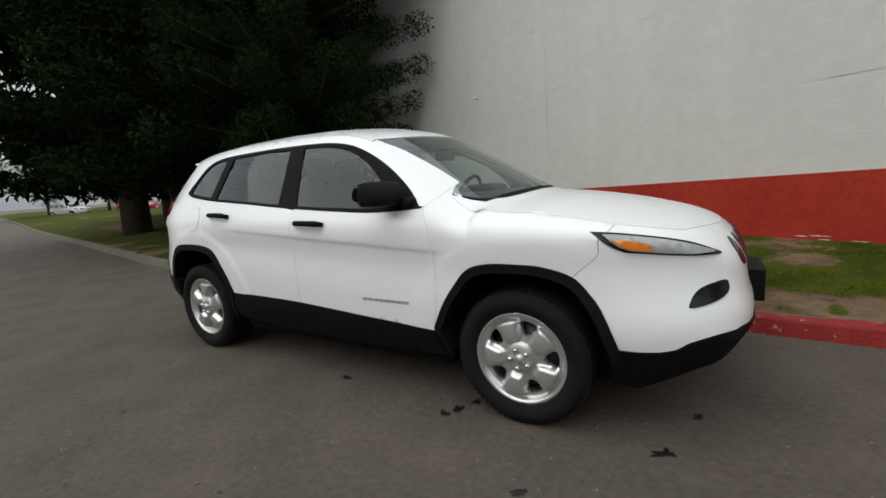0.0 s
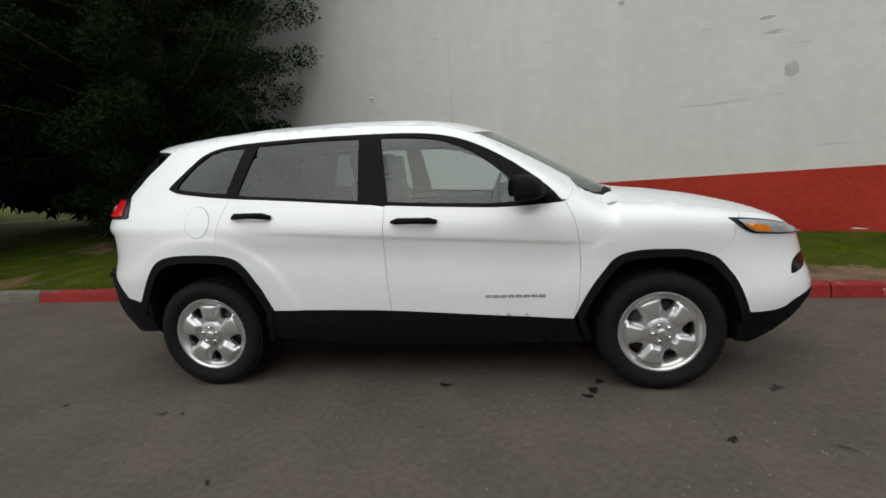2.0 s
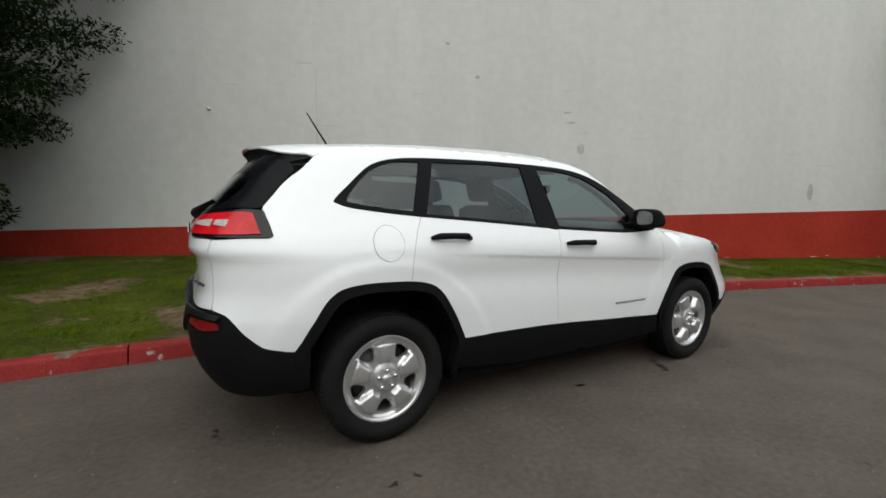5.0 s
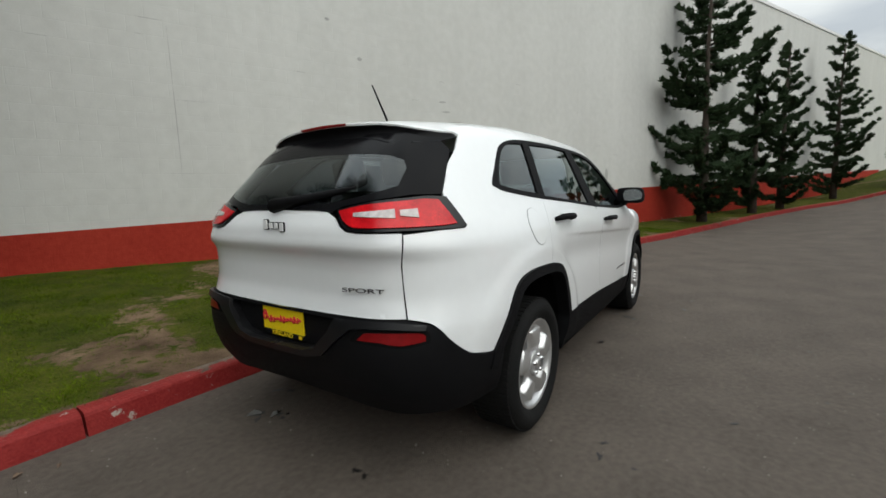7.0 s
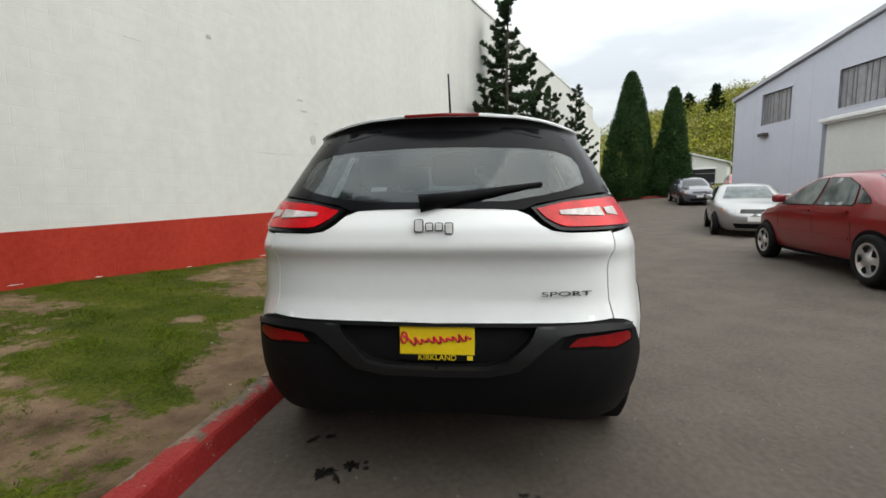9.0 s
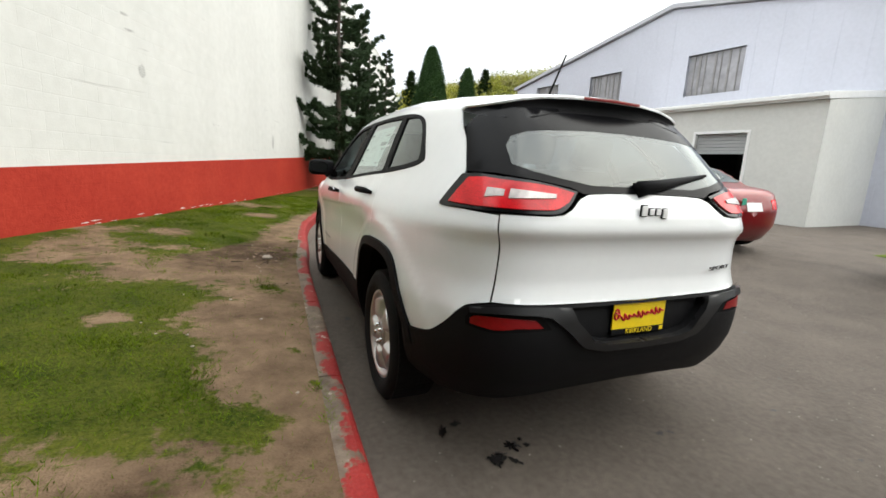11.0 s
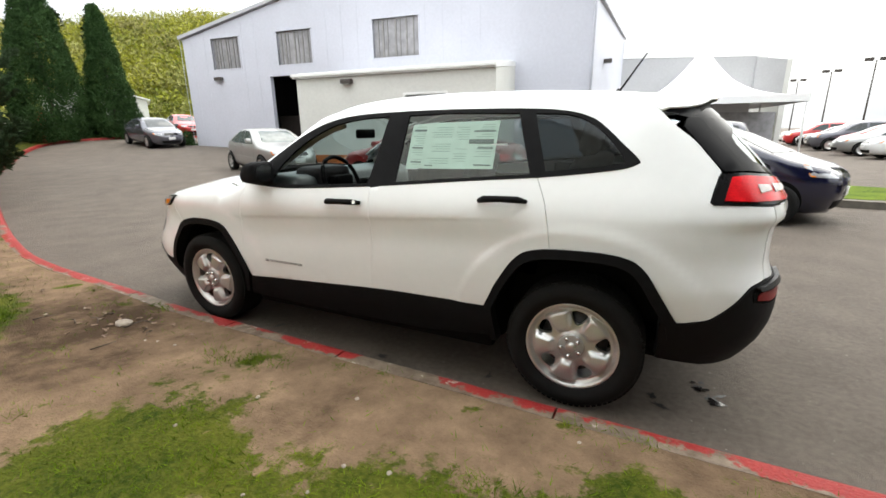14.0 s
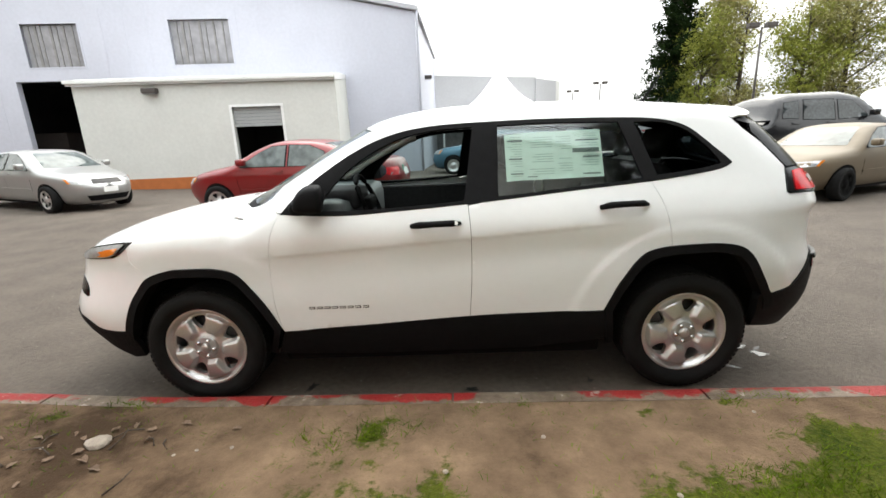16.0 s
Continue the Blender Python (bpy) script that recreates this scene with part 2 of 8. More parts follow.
def cr(pts, n=6):
    """Smooth open curve through 2D points."""
    p = [np.array(q, float) for q in pts]
    if len(p) < 3:
        return p
    p = [2 * p[0] - p[1]] + p + [2 * p[-1] - p[-2]]
    out = []
    for i in range(1, len(p) - 2):
        a, b, c, d = p[i - 1], p[i], p[i + 1], p[i + 2]
        for k in range(n):
            t = k / n
            out.append(0.5 * (2 * b + (c - a) * t + (2 * a - 5 * b + 4 * c - d) * t * t + (3 * b - a - 3 * c + d) * t ** 3))
    out.append(p[-2])
    return out


def closed(pts, n=6):
    """Smooth closed curve through 2D points."""
    p = [np.array(q, float) for q in pts]
    k = len(p)
    out = []
    for i in range(k):
        a, b, c, d = p[i - 1], p[i], p[(i + 1) % k], p[(i + 2) % k]
        for j in range(n):
            t = j / n
            out.append(0.5 * (2 * b + (c - a) * t + (2 * a - 5 * b + 4 * c - d) * t * t + (3 * b - a - 3 * c + d) * t ** 3))
    return out


def ring(*segs):
    """One closed outline from curves laid end to end, with doubled points dropped."""
    out = []
    for s in segs:
        for q in s:
            q = np.array(q, float)
            if not out or np.linalg.norm(q - out[-1]) > 2e-3:
                out.append(q)
    if np.linalg.norm(out[0] - out[-1]) < 2e-3:
        out.pop()
    return out


def dense(loop, step):
    out = []
    for a, b in zip(loop, loop[1:] + loop[:1]):
        n = max(1, int(np.linalg.norm(b - a) / step))
        out += [a + (b - a) * k / n for k in range(n)]
    return out


def inside(loop, p):
    """Even-odd test of points p (n, 2) against a loop."""
    a = np.array(loop)
    b = np.roll(a, -1, 0)
    r = np.zeros(len(p), bool)
    for (x1, y1), (x2, y2) in zip(a, b):
        if y1 == y2:
            continue
        c = (p[:, 1] < y1) != (p[:, 1] < y2)
        r ^= c & (p[:, 0] < (x2 - x1) * (p[:, 1] - y1) / (y2 - y1) + x1)
    return r


def fill2d(loop, holes=(), step=0.04, extra=()):
    """Triangles of a flat outline with holes: points (n, 2), triangles, and the loops of point numbers."""
    from mathutils.geometry import delaunay_2d_cdt
    loops = [dense(l, step) for l in (loop, *holes)]
    pts, edges, idx = [], [], []
    for l in loops:
        s = len(pts)
        pts += l
        edges += [(s + i, s + (i + 1) % len(l)) for i in range(len(l))]
    arr = np.array(loop)
    lo, hi = arr.min(0), arr.max(0)
    gx, gy = np.meshgrid(np.arange(lo[0] + step * 0.6, hi[0], step), np.arange(lo[1] + step * 0.6, hi[1], step))
    g = np.c_[gx.ravel(), gy.ravel()]
    ok = inside(loop, g)
    for h in holes:
        ok &= ~inside(h, g)
    g = g[ok]
    if len(extra):
        ex = np.array(extra)
        ex = ex[inside(loop, ex)]
        if len(ex) and len(g):
            g = g[np.array([np.min(np.hypot(*(ex - q).T)) for q in g]) > 0.011]
        g = np.r_[g, ex]
    if len(g):
        allb = np.array(pts)
        near = np.array([np.min(np.hypot(*(allb - q).T)) for q in g])
        g = g[near > (step * 0.45 if not len(extra) else 0.006)]
    pts = [Vector((float(a), float(b))) for a, b in [*pts, *g]]
    v, e, f, ov, *_ = delaunay_2d_cdt(pts, edges, [], 0, 1e-5)
    P = np.array([(q.x, q.y) for q in v])
    back = {}
    for i, o in enumerate(ov):
        for k in o:
            back[k] = i
    tri = [t for t in f]
    c = np.array([P[list(t)].mean(0) for t in tri])
    ok = inside(loop, c)
    for h in holes:
        ok &= ~inside(h, c)
    tri = [t for t, k in zip(tri, ok) if k]
    s = 0
    for l in loops:
        idx.append([back[s + i] for i in range(len(l))])
        s += len(l)
    return P, tri, idx


def patch(name, loop, project, material, parent, holes=(), step=0.05, off=0.0, thick=0.012, label="", smooth=True, extra=()):
    """A panel laid on a surface: project(u, v) gives places and normals; off lifts it, its rim folds in by thick."""
    P, tri, idx = fill2d(loop, holes, step, extra)
    pos, nor = project(P[:, 0], P[:, 1])
    top = pos + nor * off
    verts = [*top]
    faces = []
    for a, b, c in tri:
        n = np.cross(top[b] - top[a], top[c] - top[a])
        faces.append((a, b, c) if n @ (nor[a] + nor[b] + nor[c]) > 0 else (a, c, b))
    nf = len(faces)
    if thick:
        for l in idx:
            s = len(verts)
            verts += [top[i] for i in l] + [pos[i] + nor[i] * (off - thick) for i in l]
            k = len(l)
            for i in range(k):
                j = (i + 1) % k
                faces.append((s + i, s + j, s + k + j, s + k + i))
    return mesh_ob(name, verts, faces, material, parent, smooth, label)


def lathe(name, prof, material, parent, n=48, axis="y", at=(0, 0, 0), label="", smooth=True, close=False):
    """A turned body: prof is a list of (radius, along)."""
    verts, faces = [], []
    k = len(prof)
    for i in range(n):
        a = 2 * math.pi * i / n
        for r, h in prof:
            c, s = r * math.cos(a), r * math.sin(a)
            verts.append({"y": (c, h, s), "z": (c, s, h), "x": (h, c, s)}[axis])
    for i in range(n):
        j = (i + 1) % n
        for q in range(k - 1):
            faces.append((i * k + q, j * k + q, j * k + q + 1, i * k + q + 1))
    return mesh_ob(name, [Vector(v) + Vector(at) for v in verts], faces, material, parent, smooth, label)


def tube_mesh(points, radii, n=8):
    """Verts and faces of a bent round rod."""
    verts, faces = [], []
    pts = [Vector(p) for p in points]
    for i, p in enumerate(pts):
        d = (pts[min(i + 1, len(pts) - 1)] - pts[max(i - 1, 0)]).normalized()
        a = d.orthogonal().normalized()
        b = d.cross(a)
        r = radii[i] if hasattr(radii, "__len__") else radii
        verts += [p + (a * math.cos(2 * math.pi * k / n) + b * math.sin(2 * math.pi * k / n)) * r for k in range(n)]
    for i in range(len(pts) - 1):
        for k in range(n):
            j = (k + 1) % n
            faces.append((i * n + k, i * n + j, (i + 1) * n + j, (i + 1) * n + k))
    faces.append(tuple(range(n))[::-1])
    faces.append(tuple((len(pts) - 1) * n + k for k in range(n)))
    return verts, faces


def interp(table):
    t = np.array(table, float)
    return lambda x: np.interp(x, t[:, 0], t[:, 1])


def smooth_interp(table, w=0.05):
    """Rounded interpolation: the polyline averaged over a short window."""
    f = interp(table)
    return lambda x: (f(x - w) + f(x - w / 2) + 2 * f(x) + f(x + w / 2) + f(x + w)) / 6


def text_ob(name, body, size, material, parent, m, extrude=0.002, align="CENTER"):
    cu = bpy.data.curves.new(name, "FONT")
    cu.body = body
    cu.size = size
    cu.extrude = extrude
    cu.align_x = align
    cu.align_y = "CENTER"
    tmp = bpy.data.objects.new(name, cu)
    scene.collection.objects.link(tmp)
    dg = bpy.context.evaluated_depsgraph_get()
    dg.update()
    me = bpy.data.meshes.new_from_object(tmp.evaluated_get(dg))
    bpy.data.objects.remove(tmp)
    me.materials.clear()
    me.materials.append(material)
    ob = new(name, me)
    ob.parent = parent
    ob.matrix_basis = m
    return ob


# ---------------------------------------------------------------- ground, kerb, lawn
KERB = cr([(-120, 24), (-54, 10.7), (-27.5, 5.05), (-14, 2.55), (-7.6, 1.34), (-5.9, 1.08), (-4.6, 1.06), (-3, 1.075), (-1.5, 1.055), (0, 1.02), (1.5, 0.98),
           (2.4, 0.90), (3.2, 0.845), (4.0, 0.78), (5.1, 0.58), (7.3, -0.03), (11, -1.2), (16, -2.9), (21, -5.1), (25, -7.0), (27.4, -8.6), (28.1, -9.9), (27.5, -11.4), (26.9, -13.2), (27.2, -18), (28, -26), (29, -40)], 12)
KERB = np.array(KERB)
_d = np.r_[0, np.cumsum(np.hypot(*np.diff(KERB, axis=0).T))]
KLEN = _d[-1]
K_BEND = int(np.argmax(KERB[:, 0])) + 1


def kerb_at(s):
    """Place and left-hand normal of the kerb line at length s."""
    x, y = np.interp(s, _d, KERB[:, 0]), np.interp(s, _d, KERB[:, 1])
    x2, y2 = np.interp(s + 0.05, _d, KERB[:, 0]), np.interp(s + 0.05, _d, KERB[:, 1])
    x1, y1 = np.interp(s - 0.05, _d, KERB[:, 0]), np.interp(s - 0.05, _d, KERB[:, 1])
    n = np.array([-(y2 - y1), x2 - x1])
    return np.array([x, y]), n / np.linalg.norm(n)


def s_of_x(x):
    return float(np.interp(x, KERB[:K_BEND, 0], _d[:K_BEND]))


def ease(k):
    k = min(1.0, max(0.0, k))
    return k * k * (3 - 2 * k)


def ground_z(x, y):
    """The drive is level by the parked car, higher along its far edge, and climbs towards its bend, more steeply beside the workshop."""
    r = max(0.0, min(x, 45.0) - 8)
    edge = 0.17 * ease((-3.0 - y) / 2.8) * ease((x + 2.5) / 4) * ease((24 - x) / 12)
    return r * r / (r + 3) * (0.031 + 0.045 * ease((-5 - y) / 8)) + edge


gxs = [-600, -150, -60, -20, -6, *np.arange(-3, 46, 1.0), 70, 150, 600]
gys = [-600, -150, -60, -30, *np.arange(-20, 4, 0.5), 20, 60, 150, 600]
k = len(gys)
ground = mesh_ob("ground", [(x, y, ground_z(x, y)) for x in gxs for y in gys],
                 [(i * k + j, (i + 1) * k + j, (i + 1) * k + j + 1, i * k + j + 1) for i in range(len(gxs) - 1) for j in range(k - 1)], M_ASPHALT)
tagged(ground, "worn grey-brown asphalt of the drive and car park", "road", kind="structure")


def kerb_wear_material(m):
    """Red paint that is worn to dirty concrete in flakes, most of all along the inner edge."""
    nt = m.node_tree
    b = nt.nodes["Principled BSDF"]
    red = b.inputs["Base Color"].links[0].from_socket
    tc = nt.nodes.new("ShaderNodeTexCoord")
    n1 = nt.nodes.new("ShaderNodeTexNoise")
    n1.inputs["Scale"].default_value, n1.inputs["Detail"].default_value, n1.inputs["Roughness"].default_value = 2.6, 9, 0.72
    nt.links.new(tc.outputs["Object"], n1.inputs["Vector"])
    at = nt.nodes.new("ShaderNodeAttribute")
    at.attribute_name = "wear"
    info = nt.nodes.new("ShaderNodeObjectInfo")
    s1 = nt.nodes.new("ShaderNodeMath")
    s1.operation = "MULTIPLY_ADD"
    s1.inputs[1].default_value = 0.25
    nt.links.new(at.outputs["Fac"], s1.inputs[0])
    nt.links.new(n1.outputs["Fac"], s1.inputs[2])
    s2 = nt.nodes.new("ShaderNodeMath")
    s2.operation = "MULTIPLY_ADD"
    s2.inputs[1].default_value = 0.05
    nt.links.new(info.outputs["Random"], s2.inputs[0])
    nt.links.new(s1.outputs[0], s2.inputs[2])
    rp = nt.nodes.new("ShaderNodeValToRGB")
    rp.color_ramp.elements[0].position, rp.color_ramp.elements[1].position = 0.69, 0.73
    nt.links.new(s2.outputs[0], rp.inputs["Fac"])
    n2 = nt.nodes.new("ShaderNodeTexNoise")
    n2.inputs["Scale"].default_value, n2.inputs["Detail"].default_value = 14, 6
    nt.links.new(tc.outputs["Object"], n2.inputs["Vector"])
    co = nt.nodes.new("ShaderNodeValToRGB")
    co.color_ramp.elements[0].position, co.color_ramp.elements[1].position = 0.35, 0.7
    co.color_ramp.elements[0].color, co.color_ramp.elements[1].color = (0.095, 0.070, 0.050, 1), (0.185, 0.145, 0.110, 1)
    nt.links.new(n2.outputs["Fac"], co.inputs["Fac"])
    mx = nt.nodes.new("ShaderNodeMixRGB")
    nt.links.new(rp.outputs["Color"], mx.inputs["Fac"])
    nt.links.new(red, mx.inputs["Color1"])
    nt.links.new(co.outputs["Color"], mx.inputs["Color2"])
    n3 = nt.nodes.new("ShaderNodeTexNoise")
    n3.inputs["Scale"].default_value, n3.inputs["Detail"].default_value, n3.inputs["Roughness"].default_value = 7.0, 9, 0.8
    nt.links.new(tc.outputs["Object"], n3.inputs["Vector"])
    chip = nt.nodes.new("ShaderNodeValToRGB")
    chip.color_ramp.elements[0].position, chip.color_ramp.elements[1].position = 0.605, 0.625
    nt.links.new(n3.outputs["Fac"], chip.inputs["Fac"])
    mc = nt.nodes.new("ShaderNodeMixRGB")
    mc.inputs["Color2"].default_value = (0.36, 0.32, 0.28, 1)
    nt.links.new(chip.outputs["Color"], mc.inputs["Fac"])
    nt.links.new(mx.outputs["Color"], mc.inputs["Color1"])
    nt.links.new(mc.outputs["Color"], b.inputs["Base Color"])


kerb_wear_material(M_KERBRED)
kerb = tagged(empty("kerb"), "concrete kerb with flaking red paint along the lawn", "kerb", kind="structure")
KERB_PROF = [(0.0, -0.05), (0.004, 0.0), (0.018, 0.055), (0.032, 0.105), (0.042, 0.119), (0.06, 0.127), (0.085, 0.130), (0.115, 0.130), (0.15, 0.129), (0.155, 0.11), (0.155, -0.05)]
KERB_WEAR = [0.1, 0.0, 0.0, 0.1, 0.30, 0.34, 0.36, 0.55, 0.95, 1.0, 1.0]
# stretches where traffic and feet have taken more of the paint off
SCUFF = interp([(-4.2, 0.25), (-3.0, 0.1), (-1.3, 0.2), (-0.95, 0.1), (-0.72, 0.15), (-0.62, 0.85), (-0.15, 0.9), (-0.06, 0.1), (1.05, 0.0), (1.16, 0.65), (2.1, 0.8), (2.22, 0.0), (3.2, 0.0), (3.28, 0.7), (3.42, 0.1), (4.0, 0.0)])
END_PAINT = s_of_x(-5.0)
breaks = list(np.arange(0.0, END_PAINT - 9, 5.0)) + [s_of_x(x) for x in (-12.5, -10.4, -8.3, -6.6, -5.0, -3.9, -2.68, -1.35, -0.06, 0.92, 2.2, 3.4, 4.7, 6.2, 7.7, 9.4)]
while breaks[-1] < KLEN - 6:
    breaks.append(breaks[-1] + 2.4)
for a, b in zip(breaks[:-1], breaks[1:]):
    verts, faces = [], []
    n = max(3, int((b - a) / 0.25))
    for i in range(n + 1):
        p, nn = kerb_at(a + 0.006 + (b - a - 0.012) * i / n)
        for o, z in KERB_PROF:
            verts.append((p[0] + nn[0] * o, p[1] + nn[1] * o, z + ground_z(p[0], p[1]) + 0.004 * noise.noise((p[0] * 2, p[1] * 2, o * 9))))
    k = len(KERB_PROF)
    for i in range(n):
        for q in range(k - 1):
            faces.append((i * k + q, (i + 1) * k + q, (i + 1) * k + q + 1, i * k + q + 1))
    faces += [tuple(range(k))[::-1], tuple(n * k + q for q in range(k))]
    mid = kerb_at((a + b) / 2)[0][0]
    ob = mesh_ob("kerb_stone", verts, faces, M_KERB if mid < -5.0 else M_KERBRED, kerb, smooth=False)
    ob.data.attributes.new("wear", "FLOAT", "POINT").data.foreach_set("value", [w + (float(SCUFF(verts[i * k][0])) if 2 < q < 9 else 0.0) for i in range(n + 1) for q, w in enumerate(KERB_WEAR)])

# lawn: a strip on the kerb's inner side, rising to the wall
WDIR = radians(-20.515)
WP = np.array([2.4182, 3.7088])
WD = np.array([math.cos(WDIR), math.sin(WDIR)])
WN = np.array([-WD[1], WD[0]])


def lawn_z(x, y, w):
    rise = min(w, 4.0)
    base = 0.127 + ground_z(x, y) + (0.068 + 0.0012 * max(-5, min(8, x))) * rise * (1 if x < 8 else max(0.2, 1 - (x - 8) / 12))
    return base + 0.018 * noise.noise((x * 0.9, y * 0.9, 0)) * min(1, w * 3) + 0.008 * noise.noise((x * 5, y * 5, 3)) * min(1, w * 3)


verts, faces = [], []
ws = [0.148, 0.18, *[0.25 + 0.1 * k for k in range(38)], 4.3, 5, 7, 10, 15, 22, 30, 45]
ss = list(np.unique(np.r_[np.arange(0, s_of_x(-12), 3.0), np.arange(s_of_x(-12), s_of_x(14), 0.1), np.arange(s_of_x(14), KLEN, 1.5)]))
for s in ss:
    p, nn = kerb_at(s)
    for w in ws:
        if w == 0.148:
            w = 0.145 - 0.022 * (0.35 + noise.noise((s * 1.7, 0.0, 5.0)) + 0.5 * noise.noise((s * 7.0, 0.0, 8.0)))
        q = p + nn * w
        verts.append((q[0], q[1], lawn_z(q[0], q[1], w - 0.148)))
k = len(ws)
for i in range(len(ss) - 1):
    for j in range(k - 1):
        faces.append((i * k + j, (i + 1) * k + j, (i + 1) * k + j + 1, i * k + j + 1))


def lawn_material():
    m = mat("patchy_lawn", (0.022, 0.036, 0.003), 0.95, color2=(0.082, 0.086, 0.012), scale=3.2, bump=0.6, bscale=90, spec=0.1)
    nt = m.node_tree
    b = nt.nodes["Principled BSDF"]
    src = b.inputs["Base Color"].links[0].from_socket
    tc = nt.nodes.new("ShaderNodeTexCoord")
    n1 = nt.nodes.new("ShaderNodeTexNoise")
    n1.inputs["Scale"].default_value = 9
    n1.inputs["Detail"].default_value = 8
    n1.inputs["Roughness"].default_value = 0.7
    nt.links.new(tc.outputs["Object"], n1.inputs["Vector"])
    attr = nt.nodes.new("ShaderNodeAttribute")
    attr.attribute_name = "bare"
    ad = nt.nodes.new("ShaderNodeMath")
    ad.operation = "MULTIPLY_ADD"
    ad.inputs[1].default_value = 2.0
    nt.links.new(n1.outputs["Fac"], ad.inputs[0])
    nt.links.new(attr.outputs["Fac"], ad.inputs[2])
    rp = nt.nodes.new("ShaderNodeValToRGB")
    rp.color_ramp.interpolation = "EASE"
    rp.color_ramp.elements[0].position, rp.color_ramp.elements[1].position = 0.35, 0.62
    off = nt.nodes.new("ShaderNodeMath")
    off.operation = "SUBTRACT"
    off.inputs[1].default_value = 1.0
    nt.links.new(ad.outputs[0], off.inputs[0])
    nt.links.new(off.outputs[0], rp.inputs["Fac"])
    n2 = nt.nodes.new("ShaderNodeTexNoise")
    n2.inputs["Scale"].default_value = 3.0
    n2.inputs["Detail"].default_value = 13
    n2.inputs["Roughness"].default_value = 0.68
    nt.links.new(tc.outputs["Object"], n2.inputs["Vector"])
    soil_dark = nt.nodes.new("ShaderNodeAttribute")
    soil_dark.attribute_name = "soil_dark"
    soil_tone = nt.nodes.new("ShaderNodeMath")
    soil_tone.operation = "MULTIPLY_ADD"
    soil_tone.inputs[1].default_value = -0.24
    nt.links.new(soil_dark.outputs["Fac"], soil_tone.inputs[0])
    nt.links.new(n2.outputs["Fac"], soil_tone.inputs[2])
    soil = nt.nodes.new("ShaderNodeValToRGB")
    soil.color_ramp.elements[0].position, soil.color_ramp.elements[1].position = 0.22, 0.68
    soil.color_ramp.elements[0].color = (0.048, 0.030, 0.018, 1)
    soil.color_ramp.elements[1].color = (0.222, 0.152, 0.097, 1)
    nt.links.new(soil_tone.outputs[0], soil.inputs["Fac"])
    mx = nt.nodes.new("ShaderNodeMixRGB")
    nt.links.new(rp.outputs["Color"], mx.inputs["Fac"])
    nt.links.new(src, mx.inputs["Color1"])
    nt.links.new(soil.outputs["Color"], mx.inputs["Color2"])
    nt.links.new(mx.outputs["Color"], b.inputs["Base Color"])
    return m


WORN = interp([(-3.6, 0.12), (-2.6, 0.2), (-1.8, 0.42), (-1.4, 0.60), (-0.85, 0.86), (-0.4, 0.95), (0.0, 0.80), (0.35, 1.0), (0.65, 1.35), (1.3, 1.40), (1.8, 1.05), (2.5, 0.74), (3.5, 0.62), (4.5, 0.45), (6.5, 0.22)])
BALD = [(0.85, 2.45, 0.40), (1.3, 2.7, 0.35), (-0.38, 2.36, 0.14), (-2.0, 2.0, 0.2), (2.9, 2.6, 0.3), (5.2, 1.5, 0.35)]
TUFTS = [(0.31, 1.41, 0.07), (2.0, 1.19, 0.08), (1.89, 1.35, 0.07), (1.78, 1.10, 0.06), (-0.15, 1.24, 0.06), (-1.67, 1.52, 0.13), (-1.0, 1.30, 0.05), (-0.42, 1.20, 0.05), (-1.45, 1.24, 0.07), (2.9, 1.15, 0.10)]


def bare_at(x, y):
    """How bare the lawn is, 0 to 1: a worn strip behind the kerb beside the parked car, with odd tufts, and thinner turf elsewhere."""
    w = y - float(np.interp(x, KERB[:K_BEND, 0], KERB[:K_BEND, 1]))
    edge = float(WORN(x)) + 0.16 * noise.noise((x * 1.6, y * 1.6, 2.0)) + 0.09 * noise.noise((x * 5.0, y * 5.0, 6.0))
    strip = 1 / (1 + math.exp(min(50.0, (w - edge) * 11))) * (1.0 if -4 < x < 8 else 0.4)
    n = 0.5 + 0.9 * noise.fractal((x * 0.8, y * 0.8, 7.0), 1.0, 2.0, 4)
    far = max(0.0, min(1.0, (n - 0.55) * 2.4)) * 0.62
    for bx, by, br in BALD:
        far = max(far, 0.95 * math.exp(-((x - bx) ** 2 + (y - by) ** 2) / br ** 2))
    b = max(far, strip * (0.9 + 0.35 * (n - 0.3)))
    for bx, by, br in TUFTS:
        b -= 0.9 * math.exp(-((x - bx) ** 2 + (y - by) ** 2) / br ** 2)
    return min(1.0, max(0.0, b))


lawn = mesh_ob("lawn", verts, faces, lawn_material())
tagged(lawn, "patchy green lawn with bare brown soil behind the kerb", "lawn", kind="structure")
at = lawn.data.attributes.new("bare", "FLOAT", "POINT")
at.data.foreach_set("value", [bare_at(v[0], v[1]) for v in verts])
# Patches where the bare soil is drawn darker: x, y, radius, strength.
SOIL_DARK = [(1.75, 1.55, 0.50, 1.0), (2.6, 1.75, 0.7, 0.7), (1.2, 1.95, 0.4, 0.6), (-1.9, 1.6, 0.6, 0.4), (-3.0, 1.3, 0.9, 0.35), (-0.9, 2.1, 0.4, 0.3)]
at = lawn.data.attributes.new("soil_dark", "FLOAT", "POINT")
at.data.foreach_set("value", [min(1.0, sum(w * math.exp(-((v[0] - x) ** 2 + (v[1] - y) ** 2) / r ** 2) for x, y, r, w in SOIL_DARK)) for v in verts])


# ---------------------------------------------------------------- the long painted wall
def wall_pt(s, z, out=0.0):
    q = WP + WD * s - WN * out
    return (q[0], q[1], z)


W_S0, W_S1 = -10.5, 40.0


def wall_top(s):
    return 7.25 + 0.062 * s


def red_top(s):
    return 1.0143 + 0.0306 * s


